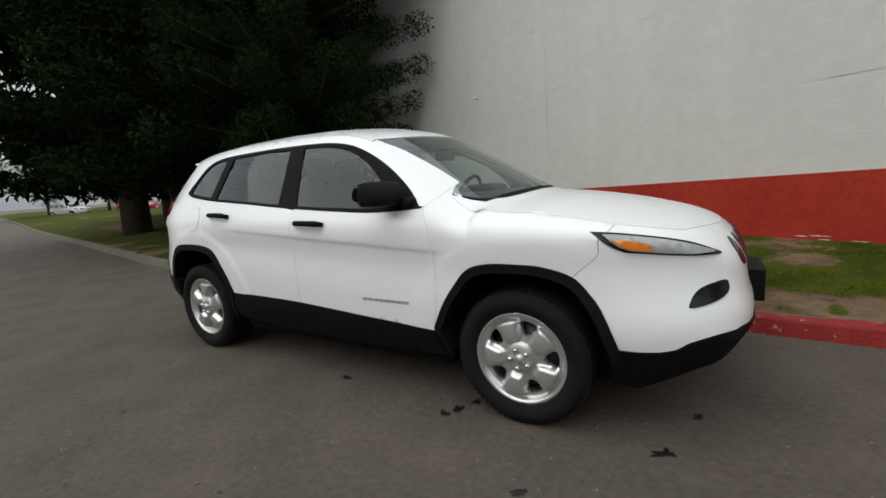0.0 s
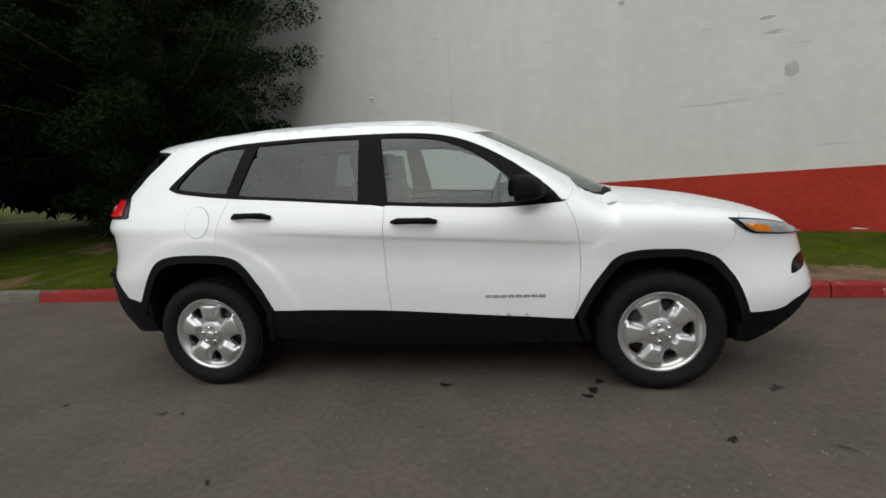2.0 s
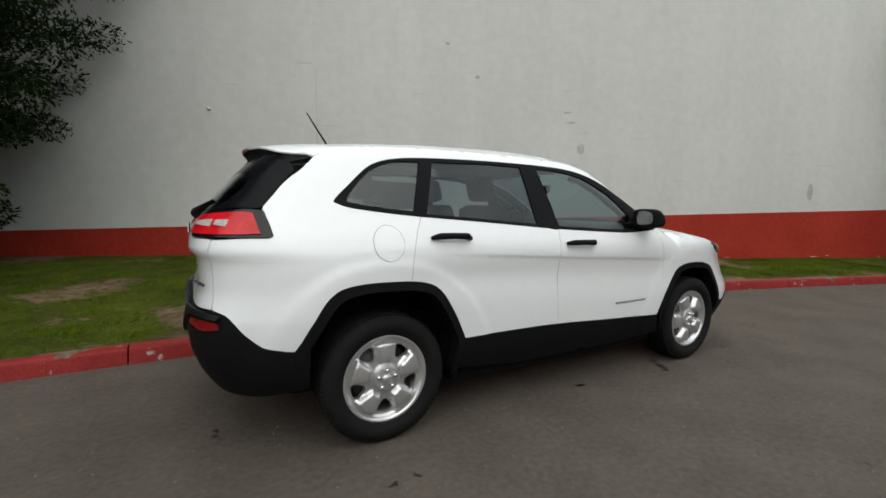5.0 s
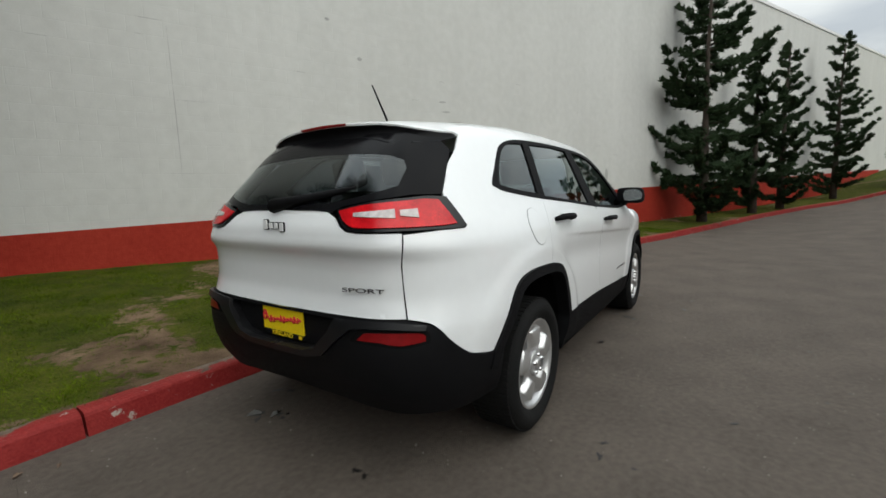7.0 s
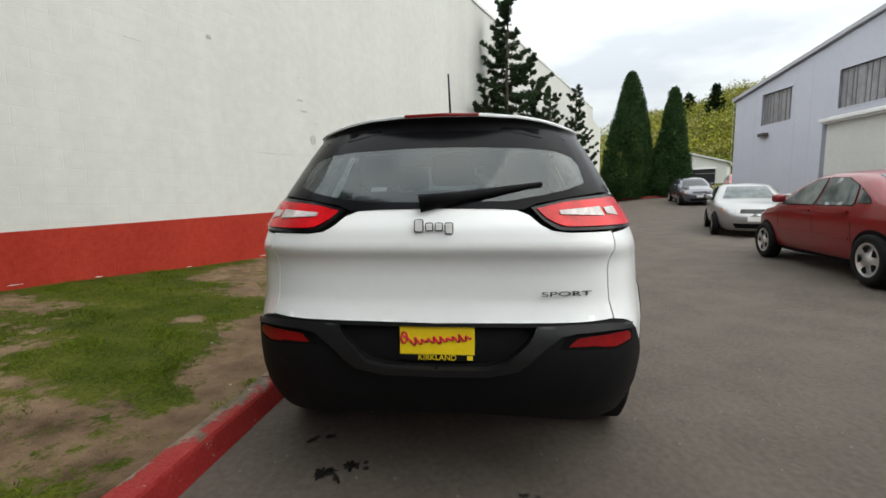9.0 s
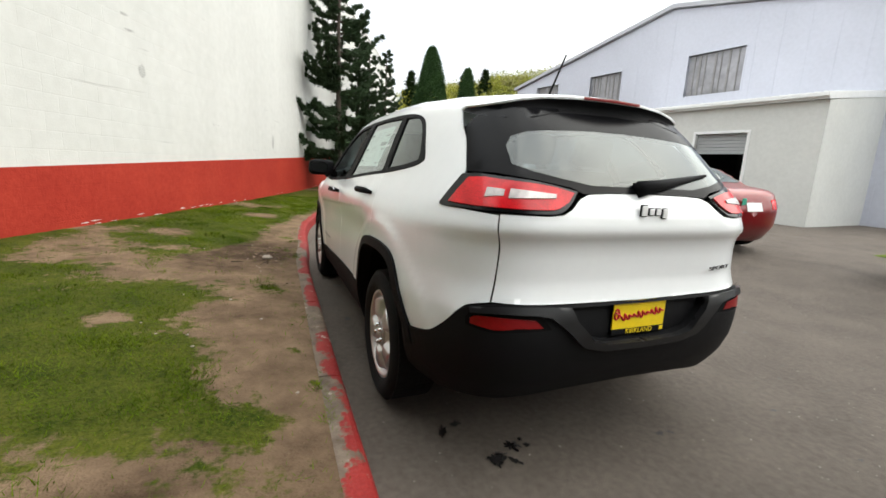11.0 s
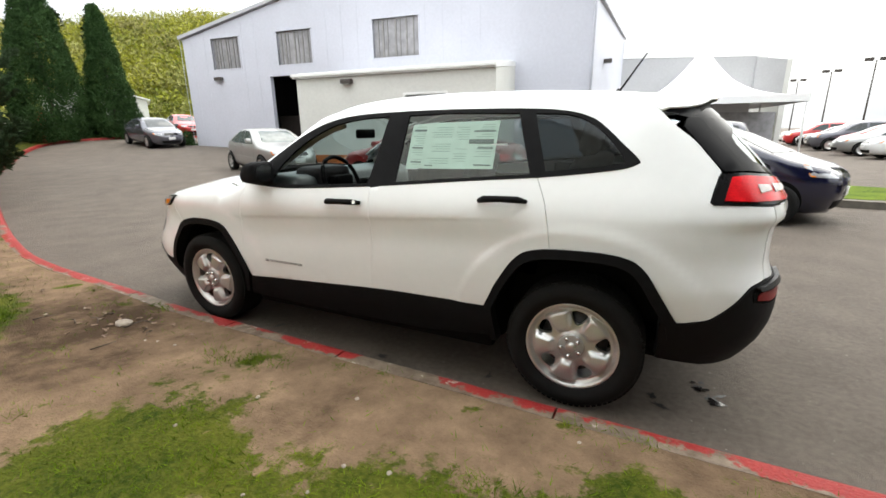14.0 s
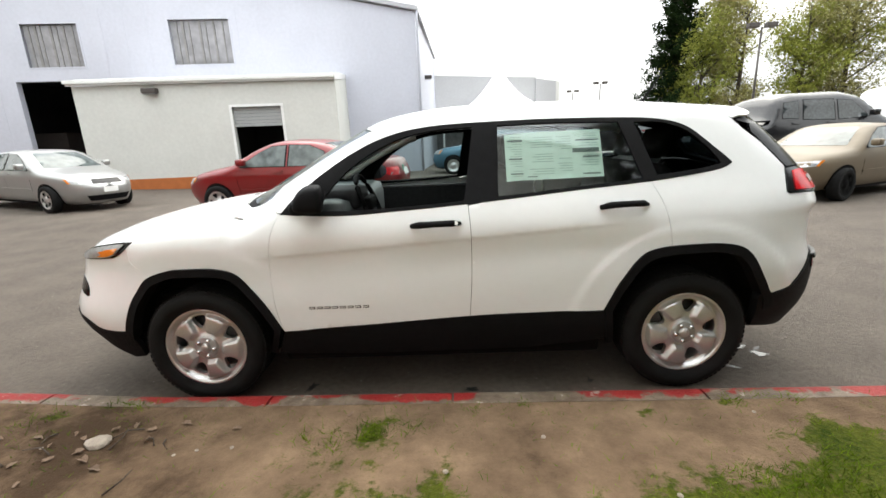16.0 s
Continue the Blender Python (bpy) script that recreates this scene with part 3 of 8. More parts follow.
def slab(name, s0, s1, z0, z1, out0, out1, material, parent, n=8, label=""):
    verts, faces = [], []
    for i in range(n + 1):
        s = s0 + (s1 - s0) * i / n
        a, b = (f(s) if callable(f) else f for f in (z0, z1))
        verts += [wall_pt(s, a, out1), wall_pt(s, b, out1), wall_pt(s, b, out0), wall_pt(s, a, out0)]
    for i in range(n):
        for q in range(4):
            faces.append((i * 4 + q, i * 4 + (q + 1) % 4, i * 4 + 4 + (q + 1) % 4, i * 4 + 4 + q))
    faces += [(0, 1, 2, 3), tuple(n * 4 + q for q in (3, 2, 1, 0))]
    return mesh_ob(name, verts, faces, material, parent, smooth=False, label=label)


def block_material(m):
    """Adds shallow running-bond courses and faint vertical streaks, laid along the wall."""
    nt = m.node_tree
    b = nt.nodes["Principled BSDF"]
    tc = nt.nodes.new("ShaderNodeTexCoord")
    mp = nt.nodes.new("ShaderNodeMapping")
    mp.inputs["Rotation"].default_value = (0, 0, -WDIR)
    sp = nt.nodes.new("ShaderNodeSeparateXYZ")
    cb = nt.nodes.new("ShaderNodeCombineXYZ")
    nt.links.new(tc.outputs["Object"], mp.inputs["Vector"])
    nt.links.new(mp.outputs["Vector"], sp.inputs["Vector"])
    nt.links.new(sp.outputs["X"], cb.inputs["X"])
    nt.links.new(sp.outputs["Z"], cb.inputs["Y"])
    br = nt.nodes.new("ShaderNodeTexBrick")
    br.inputs["Scale"].default_value = 1.0
    br.inputs["Brick Width"].default_value = 0.4
    br.inputs["Row Height"].default_value = 0.2
    br.inputs["Mortar Size"].default_value = 0.006
    br.inputs["Mortar Smooth"].default_value = 0.6
    nt.links.new(cb.outputs["Vector"], br.inputs["Vector"])
    old = b.inputs["Normal"].links[0].from_node
    bp = nt.nodes.new("ShaderNodeBump")
    bp.inputs["Strength"].default_value = 0.24
    bp.inputs["Distance"].default_value = 0.006
    bp.invert = True
    nt.links.new(br.outputs["Fac"], bp.inputs["Height"])
    nt.links.new(old.outputs["Normal"], bp.inputs["Normal"])
    nt.links.new(bp.outputs["Normal"], b.inputs["Normal"])
    st = nt.nodes.new("ShaderNodeMapping")
    st.inputs["Scale"].default_value = (2.2, 0.08, 1)
    nz = nt.nodes.new("ShaderNodeTexNoise")
    nz.inputs["Scale"].default_value = 1.0
    nz.inputs["Detail"].default_value = 5
    nt.links.new(cb.outputs["Vector"], st.inputs["Vector"])
    nt.links.new(st.outputs["Vector"], nz.inputs["Vector"])
    mr = nt.nodes.new("ShaderNodeMapRange")
    mr.inputs["From Min"].default_value, mr.inputs["From Max"].default_value = 0.3, 0.7
    mr.inputs["To Min"].default_value, mr.inputs["To Max"].default_value = 0.965, 1.02
    hs = nt.nodes.new("ShaderNodeHueSaturation")
    nt.links.new(nz.outputs["Fac"], mr.inputs["Value"])
    nt.links.new(mr.outputs["Result"], hs.inputs["Value"])
    nt.links.new(b.inputs["Base Color"].links[0].from_socket, hs.inputs["Color"])
    nt.links.new(hs.outputs["Color"], b.inputs["Base Color"])


block_material(M_WALLWHITE)
block_material(M_WALLRED)
wall = tagged(empty("wall_north"), "tall white painted block wall with a red band at its foot", "wall", kind="structure")
slab("wall_face", W_S0, W_S1, red_top, wall_top, -0.3, 0.0, M_WALLWHITE, wall)
slab("red_band", W_S0, W_S1, -0.3, red_top, -0.3, 0.012, M_WALLRED, wall, label="red painted band")
slab("coping", W_S0, W_S1, wall_top, lambda s: wall_top(s) + 0.12, -0.33, 0.04, M_TRIMW, wall, label="pale metal coping")

# ---------------------------------------------------------------- large building across the drive
# Its frame: u along the front, v out of it, turned seven degrees against the parked car.
bld = tagged(empty("workshop_building", (13, -14.570, 0), 6.73), "pale lavender metal workshop with a low gable and dark windows", "building", kind="structure")
UR, UP, UL = -12.0, -1.65, 8.66
ZR, ZP, ZL = 6.42, 8.3, 6.25
opens = [(4.97, 6.76, 4.71, 6.18), (0.685, 2.64, 4.70, 6.20), (-4.80, -2.59, 4.68, 6.28), (1.37, 3.27, 0.2, 4.2)]
loop = [np.array(q) for q in [(UR, -0.2), (UL, -0.2), (UL, ZL), (UP, ZP), (UR, ZR)]]


def flat_y(y):
    return lambda u, v: (np.c_[u, np.full(len(u), y), v], np.tile([0.0, 1.0, 0.0], (len(u), 1)))


def quad(a, b, c, d):
    return [np.array(q) for q in [(a, c), (b, c), (b, d), (a, d)]]


patch("front_wall", loop, flat_y(0.0), M_LAV, bld, [quad(*o) for o in opens], 1.2, thick=0.25, smooth=False)
BACK = (-13.45, -8.1)
mesh_ob("side_wall", [(UR + 0.004, -0.002, -0.2), (*BACK, -0.2), (*BACK, 6.0), (UR + 0.004, -0.002, ZR)], [(0, 1, 2, 3)], M_LAV, bld, smooth=False)
mesh_ob("end_wall", [(UL, 0, -0.2), (UL, -9, -0.2), (UL, -9, ZL), (UL, 0, ZL)], [(0, 1, 2, 3)], M_LAV, bld, smooth=False)
eave = [(UR - 0.12, 0.15, ZR + 0.03), (UP, 0.15, ZP + 0.05), (UL + 0.15, 0.15, ZL + 0.03), (UL + 0.15, -9.2, ZL + 0.03), (UP, -9.2, ZP + 0.05), (BACK[0] - 0.12, -8.3, 6.03)]
mesh_ob("roof", eave + [(x, y, z + 0.16) for x, y, z in eave],
        [(0, 1, 4, 5), (1, 2, 3, 4), (6, 11, 10, 7), (7, 10, 9, 8), (0, 6, 7, 1), (1, 7, 8, 2), (2, 8, 9, 3), (3, 9, 10, 4), (4, 10, 11, 5), (5, 11, 6, 0)], M_EDGE, bld, smooth=False)
v, f = tube_mesh([(UR - 0.07, 0.06, ZR + 0.05), (UR - 0.07, 0.06, ZR - 0.25), (UR - 0.05, 0.05, 0.1)], 0.05, 8)
mesh_ob("downpipe", v, f, M_LAV, bld, label="painted downpipe at the corner")


def open_room(x0, y0, z0, x1, y1, z1):
    bm = box_bm(x0, y0, z0, x1, y1, z1)
    bmesh.ops.delete(bm, geom=[q for q in bm.faces if q.calc_center_median().y > y1 - 0.01], context="FACES")
    return bm


room = part("interior", open_room(0.4, -7.0, 0.15, 4.9, -0.25, 4.6), M_VOID, bld, "workshop interior with its shade painted near-black")
part("rack", box_bm(3.4, -4.0, 0.15, 4.7, -2.2, 2.4), M_POLE, room, "dark steel rack")
part("column", box_bm(2.2, -3.2, 0.15, 2.4, -3.0, 4.4), M_POLE, room)
part("strip_light", box_bm(1.5, -5.0, 3.7, 2.2, -4.93, 3.76), M_TRIMW, room)
part("strip_light", box_bm(2.5, -4.0, 3.75, 2.8, -3.93, 3.81), M_TRIMW, room)


def wall_lamp(u, v, z, parent):
    lamp = part("wall_lamp", box_bm(u - 0.22, v, z - 0.10, u + 0.22, v + 0.24, z + 0.06, 0.03), M_POLE, parent, "dark wall lamp")
    part("lamp_lens", box_bm(u - 0.16, v + 0.06, z - 0.125, u + 0.16, v + 0.2, z - 0.098, 0.005), M_SHUTTER, lamp)


wall_lamp(6.45, 0.0, 4.25, bld)
wall_lamp(-12.6, -2.9, 4.35, bld)
for a, b, c, d in opens[:3]:
    w = mesh_ob("window", [(a, -0.12, c), (b, -0.12, c), (b, -0.12, d), (a, -0.12, d)], [(0, 1, 2, 3)], M_WINDOW, bld, smooth=False, label="dark glazed window")
    for k, (q, hw) in enumerate(((0.13, 0.02), (0.27, 0.035), (0.40, 0.015), (0.52, 0.04), (0.68, 0.02), (0.79, 0.045), (0.90, 0.02))):
        x = a + (b - a) * (q + 0.012 * math.sin(a * 7 + k * 2.3))
        part("mullion", box_bm(x - hw, -0.115, c, x + hw, -0.09, d), M_BAR, w)
    bmf = bmesh.new()
    for x0, x1, z0, z1 in ((a - 0.06, a, c - 0.06, d + 0.06), (b, b + 0.06, c - 0.06, d + 0.06), (a, b, d, d + 0.06), (a, b, c - 0.06, c)):
        box_bm(x0, -0.12, z0, x1, 0.012, z1, bm=bmf)
    part("window_frame", bmf, M_LAV, w)
for i in range(26):
    x = UR + 0.35 + i * 0.82
    zt = np.interp(x, [UR, UP, UL], [ZR, ZP, ZL])
    if any(a - 0.1 < x < b + 0.1 for a, b, *_ in opens):
        continue
    part("siding_rib", box_bm(x - 0.012, 0, 0, x + 0.012, 0.007, zt), M_LAV, bld)

annex = tagged(empty("annex_building", (13, -14.570, 0), 6.73), "low off-white annex with a roller shutter half raised over a dark doorway", "building", kind="structure")
AV, A0, A1 = 3.6, -9.05, -0.95
D0, D1, DT = -7.22, -5.66, 2.74
loop = [np.array(q) for q in [(A0, -0.1), (A1, -0.1), (A1, 3.5), (A0, 3.5)]]
patch("front_wall", loop, flat_y(AV), M_CREAM, annex, [quad(D0, D1, 0, DT)], 0.8, thick=0.2, smooth=False)
for x in (A0 - 0.006, A1 + 0.006):
    mesh_ob("side_wall", [(x, AV, -0.1), (x, 0, -0.1), (x, 0, 4.0), (x, AV, 3.5)], [(0, 1, 2, 3)], M_CREAM, annex, smooth=False)
deck = [(A0 - 0.02, AV + 0.12, 3.5), (A1 + 0.1, AV + 0.12, 3.5), (A1 + 0.1, 0.02, 3.98), (A0 - 0.02, 0.02, 3.98)]
mesh_ob("roof", deck + [(x, y, z + 0.17) for x, y, z in deck],
        [(0, 1, 2, 3), (4, 7, 6, 5), (0, 4, 5, 1), (1, 5, 6, 2), (2, 6, 7, 3), (3, 7, 4, 0)], M_TRIMW, annex, smooth=False)
for i in range(40):
    x = A0 + 0.1 + i * 0.2
    mesh_ob("roof_rib", [(x, AV + 0.10, 3.672), (x + 0.05, AV + 0.10, 3.672), (x + 0.05, 0.03, 4.152), (x, 0.03, 4.152), (x + 0.012, AV + 0.10, 3.70), (x + 0.038, AV + 0.10, 3.70), (x + 0.038, 0.03, 4.18), (x + 0.012, 0.03, 4.18)],
            [(0, 1, 5, 4), (1, 2, 6, 5), (4, 5, 6, 7), (3, 0, 4, 7)], M_TRIMW, annex, smooth=False)
bmr = bmesh.new()
for k in range(6):
    box_bm(D0, AV - 0.13, 2.12 + k * 0.104, D1, AV - 0.09, 2.217 + k * 0.104, 0.01, bmr)
part("roller_shutter", bmr, M_SHUTTER, annex, "grey roller shutter half raised")
part("interior", open_room(D0 - 0.3, AV - 3.2, -0.05, D1 + 0.3, AV - 0.2, 3.0), M_VOID, annex, "annex interior with its shade painted near-black")
for x0, x1, z0, z1 in ((D0 - 0.08, D0, 0, DT + 0.08), (D1, D1 + 0.08, 0, DT + 0.08), (D0, D1, DT, DT + 0.08)):
    part("door_frame", box_bm(x0, AV - 0.1, z0, x1, AV + 0.025, z1), M_TRIMW, annex)
part("gutter", box_bm(A0 - 0.03, AV + 0.12, 3.56, A1 + 0.12, AV + 0.2, 3.67, 0.01), M_TRIMW, annex)
part("base_band", box_bm(D1 + 0.09, AV, 0, A1 + 0.02, AV + 0.03, 0.57), mat("rust_orange_paint", (0.42, 0.13, 0.035), 0.8), annex, "rust-orange painted band")
wall_lamp(-3.3, AV, 3.33, annex)

low = tagged(empty("rear_building"), "pale low building with a plain parapet behind a white tent", "building", kind="structure")


def upright(name, a, b, z0, za, zb, thick, material, label=""):
    """A wall along the line from a to b, its top running from za to zb."""
    d = Vector((b[0] - a[0], b[1] - a[1], 0)).normalized()
    n = Vector((d.y, -d.x, 0)) * thick
    q = [Vector((*a, z0)), Vector((*b, z0)), Vector((*b, zb)), Vector((*a, za))]
    return mesh_ob(name, q + [p + n for p in q], [(0, 1, 2, 3), (7, 6, 5, 4), (0, 4, 5, 1), (1, 5, 6, 2), (2, 6, 7, 3), (3, 7, 4, 0)], material, low, smooth=False, label=label)


LA, LM, LB = (0.75, -24.1), (-5.9, -27.0), (-7.35, -27.65)
M_GREYWALL = mat("pale_grey_panel_wall", (0.40, 0.40, 0.41), 0.7, var=0.05, scale=0.7, bump=0.05)
upright("wall", LA, LM, 0, 5.85, 5.1, -0.3, M_GREYWALL)
upright("parapet", (LM[0] - 0.01, LM[1] + 0.12), (LB[0], LB[1] + 0.12), 3.1, 5.02, 4.9, -0.5, M_GREYWALL, "boxed end of the parapet")
upright("coping", (LA[0], LA[1] + 0.03), (LM[0], LM[1] + 0.03), 5.09, 5.97, 5.2, -0.4, M_TRIMW)
upright("end_wall", LB, (-5.2, -33.5), 0, 4.9, 4.9, 0.3, M_CREAM)
upright("shop_front", (LA[0], LA[1] + 0.05), (LB[0] + 0.1, LB[1] + 0.06), 0.3, 2.3, 2.2, -0.04, M_WINDOW, "dark glazed shopfront")
tower = tagged(empty("sign_tower"), "pale curved sign tower rising behind the low building", "sign", kind="structure")
edge = [(-0.9, 0.0), (0.95, 0.0), (0.95, 8.2), (0.35, 8.1), (-0.25, 7.75), (-0.65, 7.2), (-0.85, 6.4)]
vs = [(-7.1 - x, -37.6 + dy, z) for dy in (0.0, -0.5) for x, z in edge]
k = len(edge)
mesh_ob("slab", vs, [tuple(range(k)), tuple(range(2 * k - 1, k - 1, -1))] + [(i, (i + 1) % k, k + (i + 1) % k, k + i) for i in range(k)], M_TRIMW, tower, smooth=False)


# ---------------------------------------------------------------- the white sport utility car
# Its frame: x forward, y to its left, origin on the road midway between the axles.
S_W = smooth_interp([(0.15, 0.80), (0.28, 0.86), (0.43, 0.905), (0.57, 0.912), (0.72, 0.916), (0.85, 0.918), (0.95, 0.925), (1.02, 0.915), (1.10, 0.885),
                     (1.18, 0.845), (1.30, 0.79), (1.42, 0.735), (1.52, 0.685), (1.58, 0.64), (1.64, 0.56), (1.72, 0.4)], 0.03)
S_XF = smooth_interp([(0.1, 2.04), (0.2, 2.10), (0.3, 2.17), (0.42, 2.25), (0.52, 2.305), (0.6, 2.312), (0.68, 2.285), (0.8, 2.275), (0.9, 2.268), (0.98, 2.215), (1.1, 2.1), (1.7, 2.0)], 0.02)
S_XR = smooth_interp([(0.1, -1.97), (0.3, -2.12), (0.42, -2.20), (0.52, -2.237), (0.62, -2.248), (0.70, -2.238), (0.76, -2.215), (0.82, -2.198), (0.93, -2.196), (0.988, -2.206), (1.004, -2.230), (1.03, -2.236),
                      (1.10, -2.220), (1.17, -2.18), (1.25, -2.122), (1.40, -1.99), (1.5, -1.892), (1.6, -1.80), (1.7, -1.75)], 0.006)
S_TOP = smooth_interp([(-2.1, 1.48), (-1.95, 1.545), (-1.7, 1.600), (-1.4, 1.630), (-1.0, 1.655), (-0.5, 1.665), (-0.1, 1.655), (0.15, 1.63), (0.36, 1.585), (0.55, 1.50),
                       (0.80, 1.365), (1.05, 1.225), (1.18, 1.15), (1.26, 1.125), (1.5, 1.10), (1.75, 1.06), (1.95, 1.015), (2.1, 0.97), (2.2, 0.915), (2.3, 0.82), (2.5, 0.5)], 0.06)


def body_f(x, y, z):
    """Signed measure of the body's skin: below zero inside."""
    a = np.abs(y)
    w = S_W(z)
    crease = 0.921 - 0.061 * x
    w = w + (0.0032 * np.tanh((z - crease) / 0.006) + 0.0028) * np.exp(-((z - crease) / 0.16) ** 2) * np.clip((x + 1.05) * 3, 0, 1) * np.clip((1.0 - x) * 5, 0, 1)
    w = w - 0.011 * np.exp(-((z - crease + 0.12) / 0.10) ** 2) * np.clip((x + 1.6) * 2.5, 0, 1)
    for cx in (1.36, -1.36):
        ring_d = np.hypot((x - cx) * 0.93, z - 0.36)
        w = w + (0.006 if cx > 0 else 0.009) * np.clip((0.625 - ring_d) / 0.035, 0, 1) ** 1.5
        w = w + (0.015 if cx > 0 else 0.020) * np.exp(-((x - cx * (1 if cx > 0 else 1.08)) / 0.44) ** 4) * np.exp(-((z - 0.78) / 0.22) ** 2)
    w = w - 0.027 * np.clip((-x - 1.0), 0, 1) * np.clip((z - 0.7) * 4, 0, 1)
    nf, nr = 4.1 + 1.6 * np.clip((0.8 - z) / 0.3, 0, 1), 5.8
    xs = np.where(x > 0, x / S_XF(z), x / S_XR(z))
    n = np.where(x > 0, nf, nr)
    side = (((a / w) ** n + np.abs(xs) ** n) ** (1 / n) - 1) * w
    bend = np.clip((x - 0.0) / 0.5, 0, 1)
    top = z - (S_TOP(x + 0.22 * bend * a * a * np.where(x > 1.3, 0.5, 1.0)) - np.where(x > 1.1, 0.10, 0.15) * a * a)
    top = top * np.where((x > 0.3) & (x < 1.2), 0.85, 1.0)
    r = 0.055
    h = np.clip(0.5 + 0.5 * (side - top) / r, 0, 1)
    return top * (1 - h) + side * h + r * h * (1 - h)


def solve(o, d, far=1.9, body_f=body_f):
    """Meet the skin from inside along d; places and outward normals."""
    lo, hi = np.zeros(len(o)), np.full(len(o), far)
    for _ in range(34):
        mid = (lo + hi) / 2
        p = o + d * mid[:, None]
        out = body_f(p[:, 0], p[:, 1], p[:, 2]) > 0
        hi = np.where(out, mid, hi)
        lo = np.where(out, lo, mid)
    p = o + d * lo[:, None]
    e = 0.004
    g = np.stack([body_f(*(p + e * np.eye(3)[k]).T) - body_f(*(p - e * np.eye(3)[k]).T) for k in range(3)], 1)
    return p, g / np.linalg.norm(g, axis=1)[:, None]


FAN = 0.64
UEND = 1.5 + FAN * math.pi / 2


def side_chart(sgn):
    """Belt round half the car: u runs along the flank and turns the corners to the car's middle line."""
    def f(u, z):
        u, z = np.asarray(u, float), np.asarray(z, float)
        phi = np.where(u > 1.5, (u - 1.5) / FAN, np.where(u < -1.5, (u + 1.5) / FAN, 0))
        o = np.stack([np.clip(u, -1.5, 1.5), 0 * u, z], 1)
        d = np.stack([np.sin(phi), sgn * np.cos(phi), 0 * u], 1)
        return solve(o, d)
    return f


def top_chart(x, y):
    o = np.stack([x, y, np.full(len(x), 0.5)], 1)
    d = np.tile([0.0, 0.0, 1.0], (len(x), 1))
    return solve(o, d)


def rear_chart(v, z):
    v, z = np.asarray(v, float), np.asarray(z, float)
    phi = v / FAN
    o = np.stack([np.full(len(v), -1.5), 0 * v, z], 1)
    d = np.stack([-np.cos(phi), np.sin(phi), 0 * v], 1)
    return solve(o, d)


def front_chart(v, z):
    v, z = np.asarray(v, float), np.asarray(z, float)
    phi = v / FAN
    o = np.stack([np.full(len(v), 1.5), 0 * v, z], 1)
    d = np.stack([np.cos(phi), np.sin(phi), 0 * v], 1)
    return solve(o, d)


def U(x, y):
    y = abs(y)
    if x > 1.5:
        return 1.5 + FAN * math.atan2(x - 1.5, y)
    if x < -1.5:
        return -1.5 - FAN * math.atan2(-x - 1.5, y)
    return x


def V(x, y):
    return FAN * math.atan2(y, abs(x) - 1.5)


def on_side(u, z):
    return side_chart(1)(np.array([u]), np.array([z]))[0][0]


def on_top(x, y):
    return top_chart(np.array([x]), np.array([y]))[0][0]


def seam(loop, gap=0.0014):
    """Draw an outline in by half a panel gap."""
    p = np.array(loop)
    area = 0.5 * np.sum(p[:, 0] * np.roll(p[:, 1], -1) - np.roll(p[:, 0], -1) * p[:, 1])
    t = np.roll(p, -1, 0) - np.roll(p, 1, 0)
    n = np.c_[-t[:, 1], t[:, 0]] / (np.linalg.norm(t, axis=1)[:, None] + 1e-9)
    return [q for q in p + n * gap * (1 if area > 0 else -1)]


suv = tagged(empty("sport_utility_car"), "clean white sport utility car with black cladding at the kerb", "car")

# shared seam lines, as (u, z)
BELT = cr([(-1.578, 1.262), (-1.52, 1.236), (-1.4, 1.217), (-1.17, 1.192), (-0.75, 1.160), (-0.25, 1.118), (0.2, 1.090), (0.5, 1.078), (0.82, 1.092)])
CREASE = [(x, 0.921 - 0.061 * x + d) for x in np.arange(-1.2, 1.2, 0.03) for d in (-0.016, -0.006, 0.0, 0.006, 0.016)]
DLO_TOP = cr([(0.82, 1.092), (0.74, 1.18), (0.60, 1.29), (0.42, 1.40), (0.24, 1.475), (0.05, 1.512), (-0.2, 1.526), (-0.6, 1.530), (-1.0, 1.522), (-1.22, 1.506),
              (-1.36, 1.468), (-1.455, 1.398), (-1.535, 1.32), (-1.57, 1.28), (-1.578, 1.262)])
DLO = ring(BELT, DLO_TOP)
FD_FRONT = cr([(0.83, 1.098), (0.875, 0.99), (0.90, 0.86), (0.905, 0.70), (0.895, 0.55), (0.87, 0.437)])
SILL = cr([(0.87, 0.437), (0.4, 0.462), (-0.17, 0.495), (-0.55, 0.503), (-0.897, 0.505)])
B_GAP = cr([(-0.175, 1.105), (-0.185, 0.95), (-0.185, 0.75), (-0.17, 0.495)])
RD_REAR = cr([(-1.14, 1.188), (-1.19, 1.08), (-1.22, 0.96), (-1.235, 0.856)])
R_ARCH = cr([(-0.897, 0.505), (-0.935, 0.585), (-0.975, 0.665), (-1.073, 0.803), (-1.185, 0.850), (-1.38, 0.862), (-1.53, 0.853), (-1.605, 0.805), (-1.665, 0.68), (-1.70, 0.60), (-1.722, 0.555)])
F_ARCH = cr([(0.87, 0.437), (0.945, 0.59), (1.02, 0.70), (1.098, 0.787), (1.21, 0.818), (1.36, 0.819), (1.48, 0.809), (1.575, 0.768), (1.63, 0.69), (1.665, 0.615), (1.712, 0.450)])
ROOF_Z = smooth_interp([(-1.9, 1.50), (-1.7, 1.545), (-1.4, 1.572), (-0.9, 1.588), (-0.3, 1.585), (0.1, 1.56), (0.3, 1.515), (0.5, 1.425), (0.75, 1.29), (0.95, 1.17), (1.1, 1.10)], 0.06)
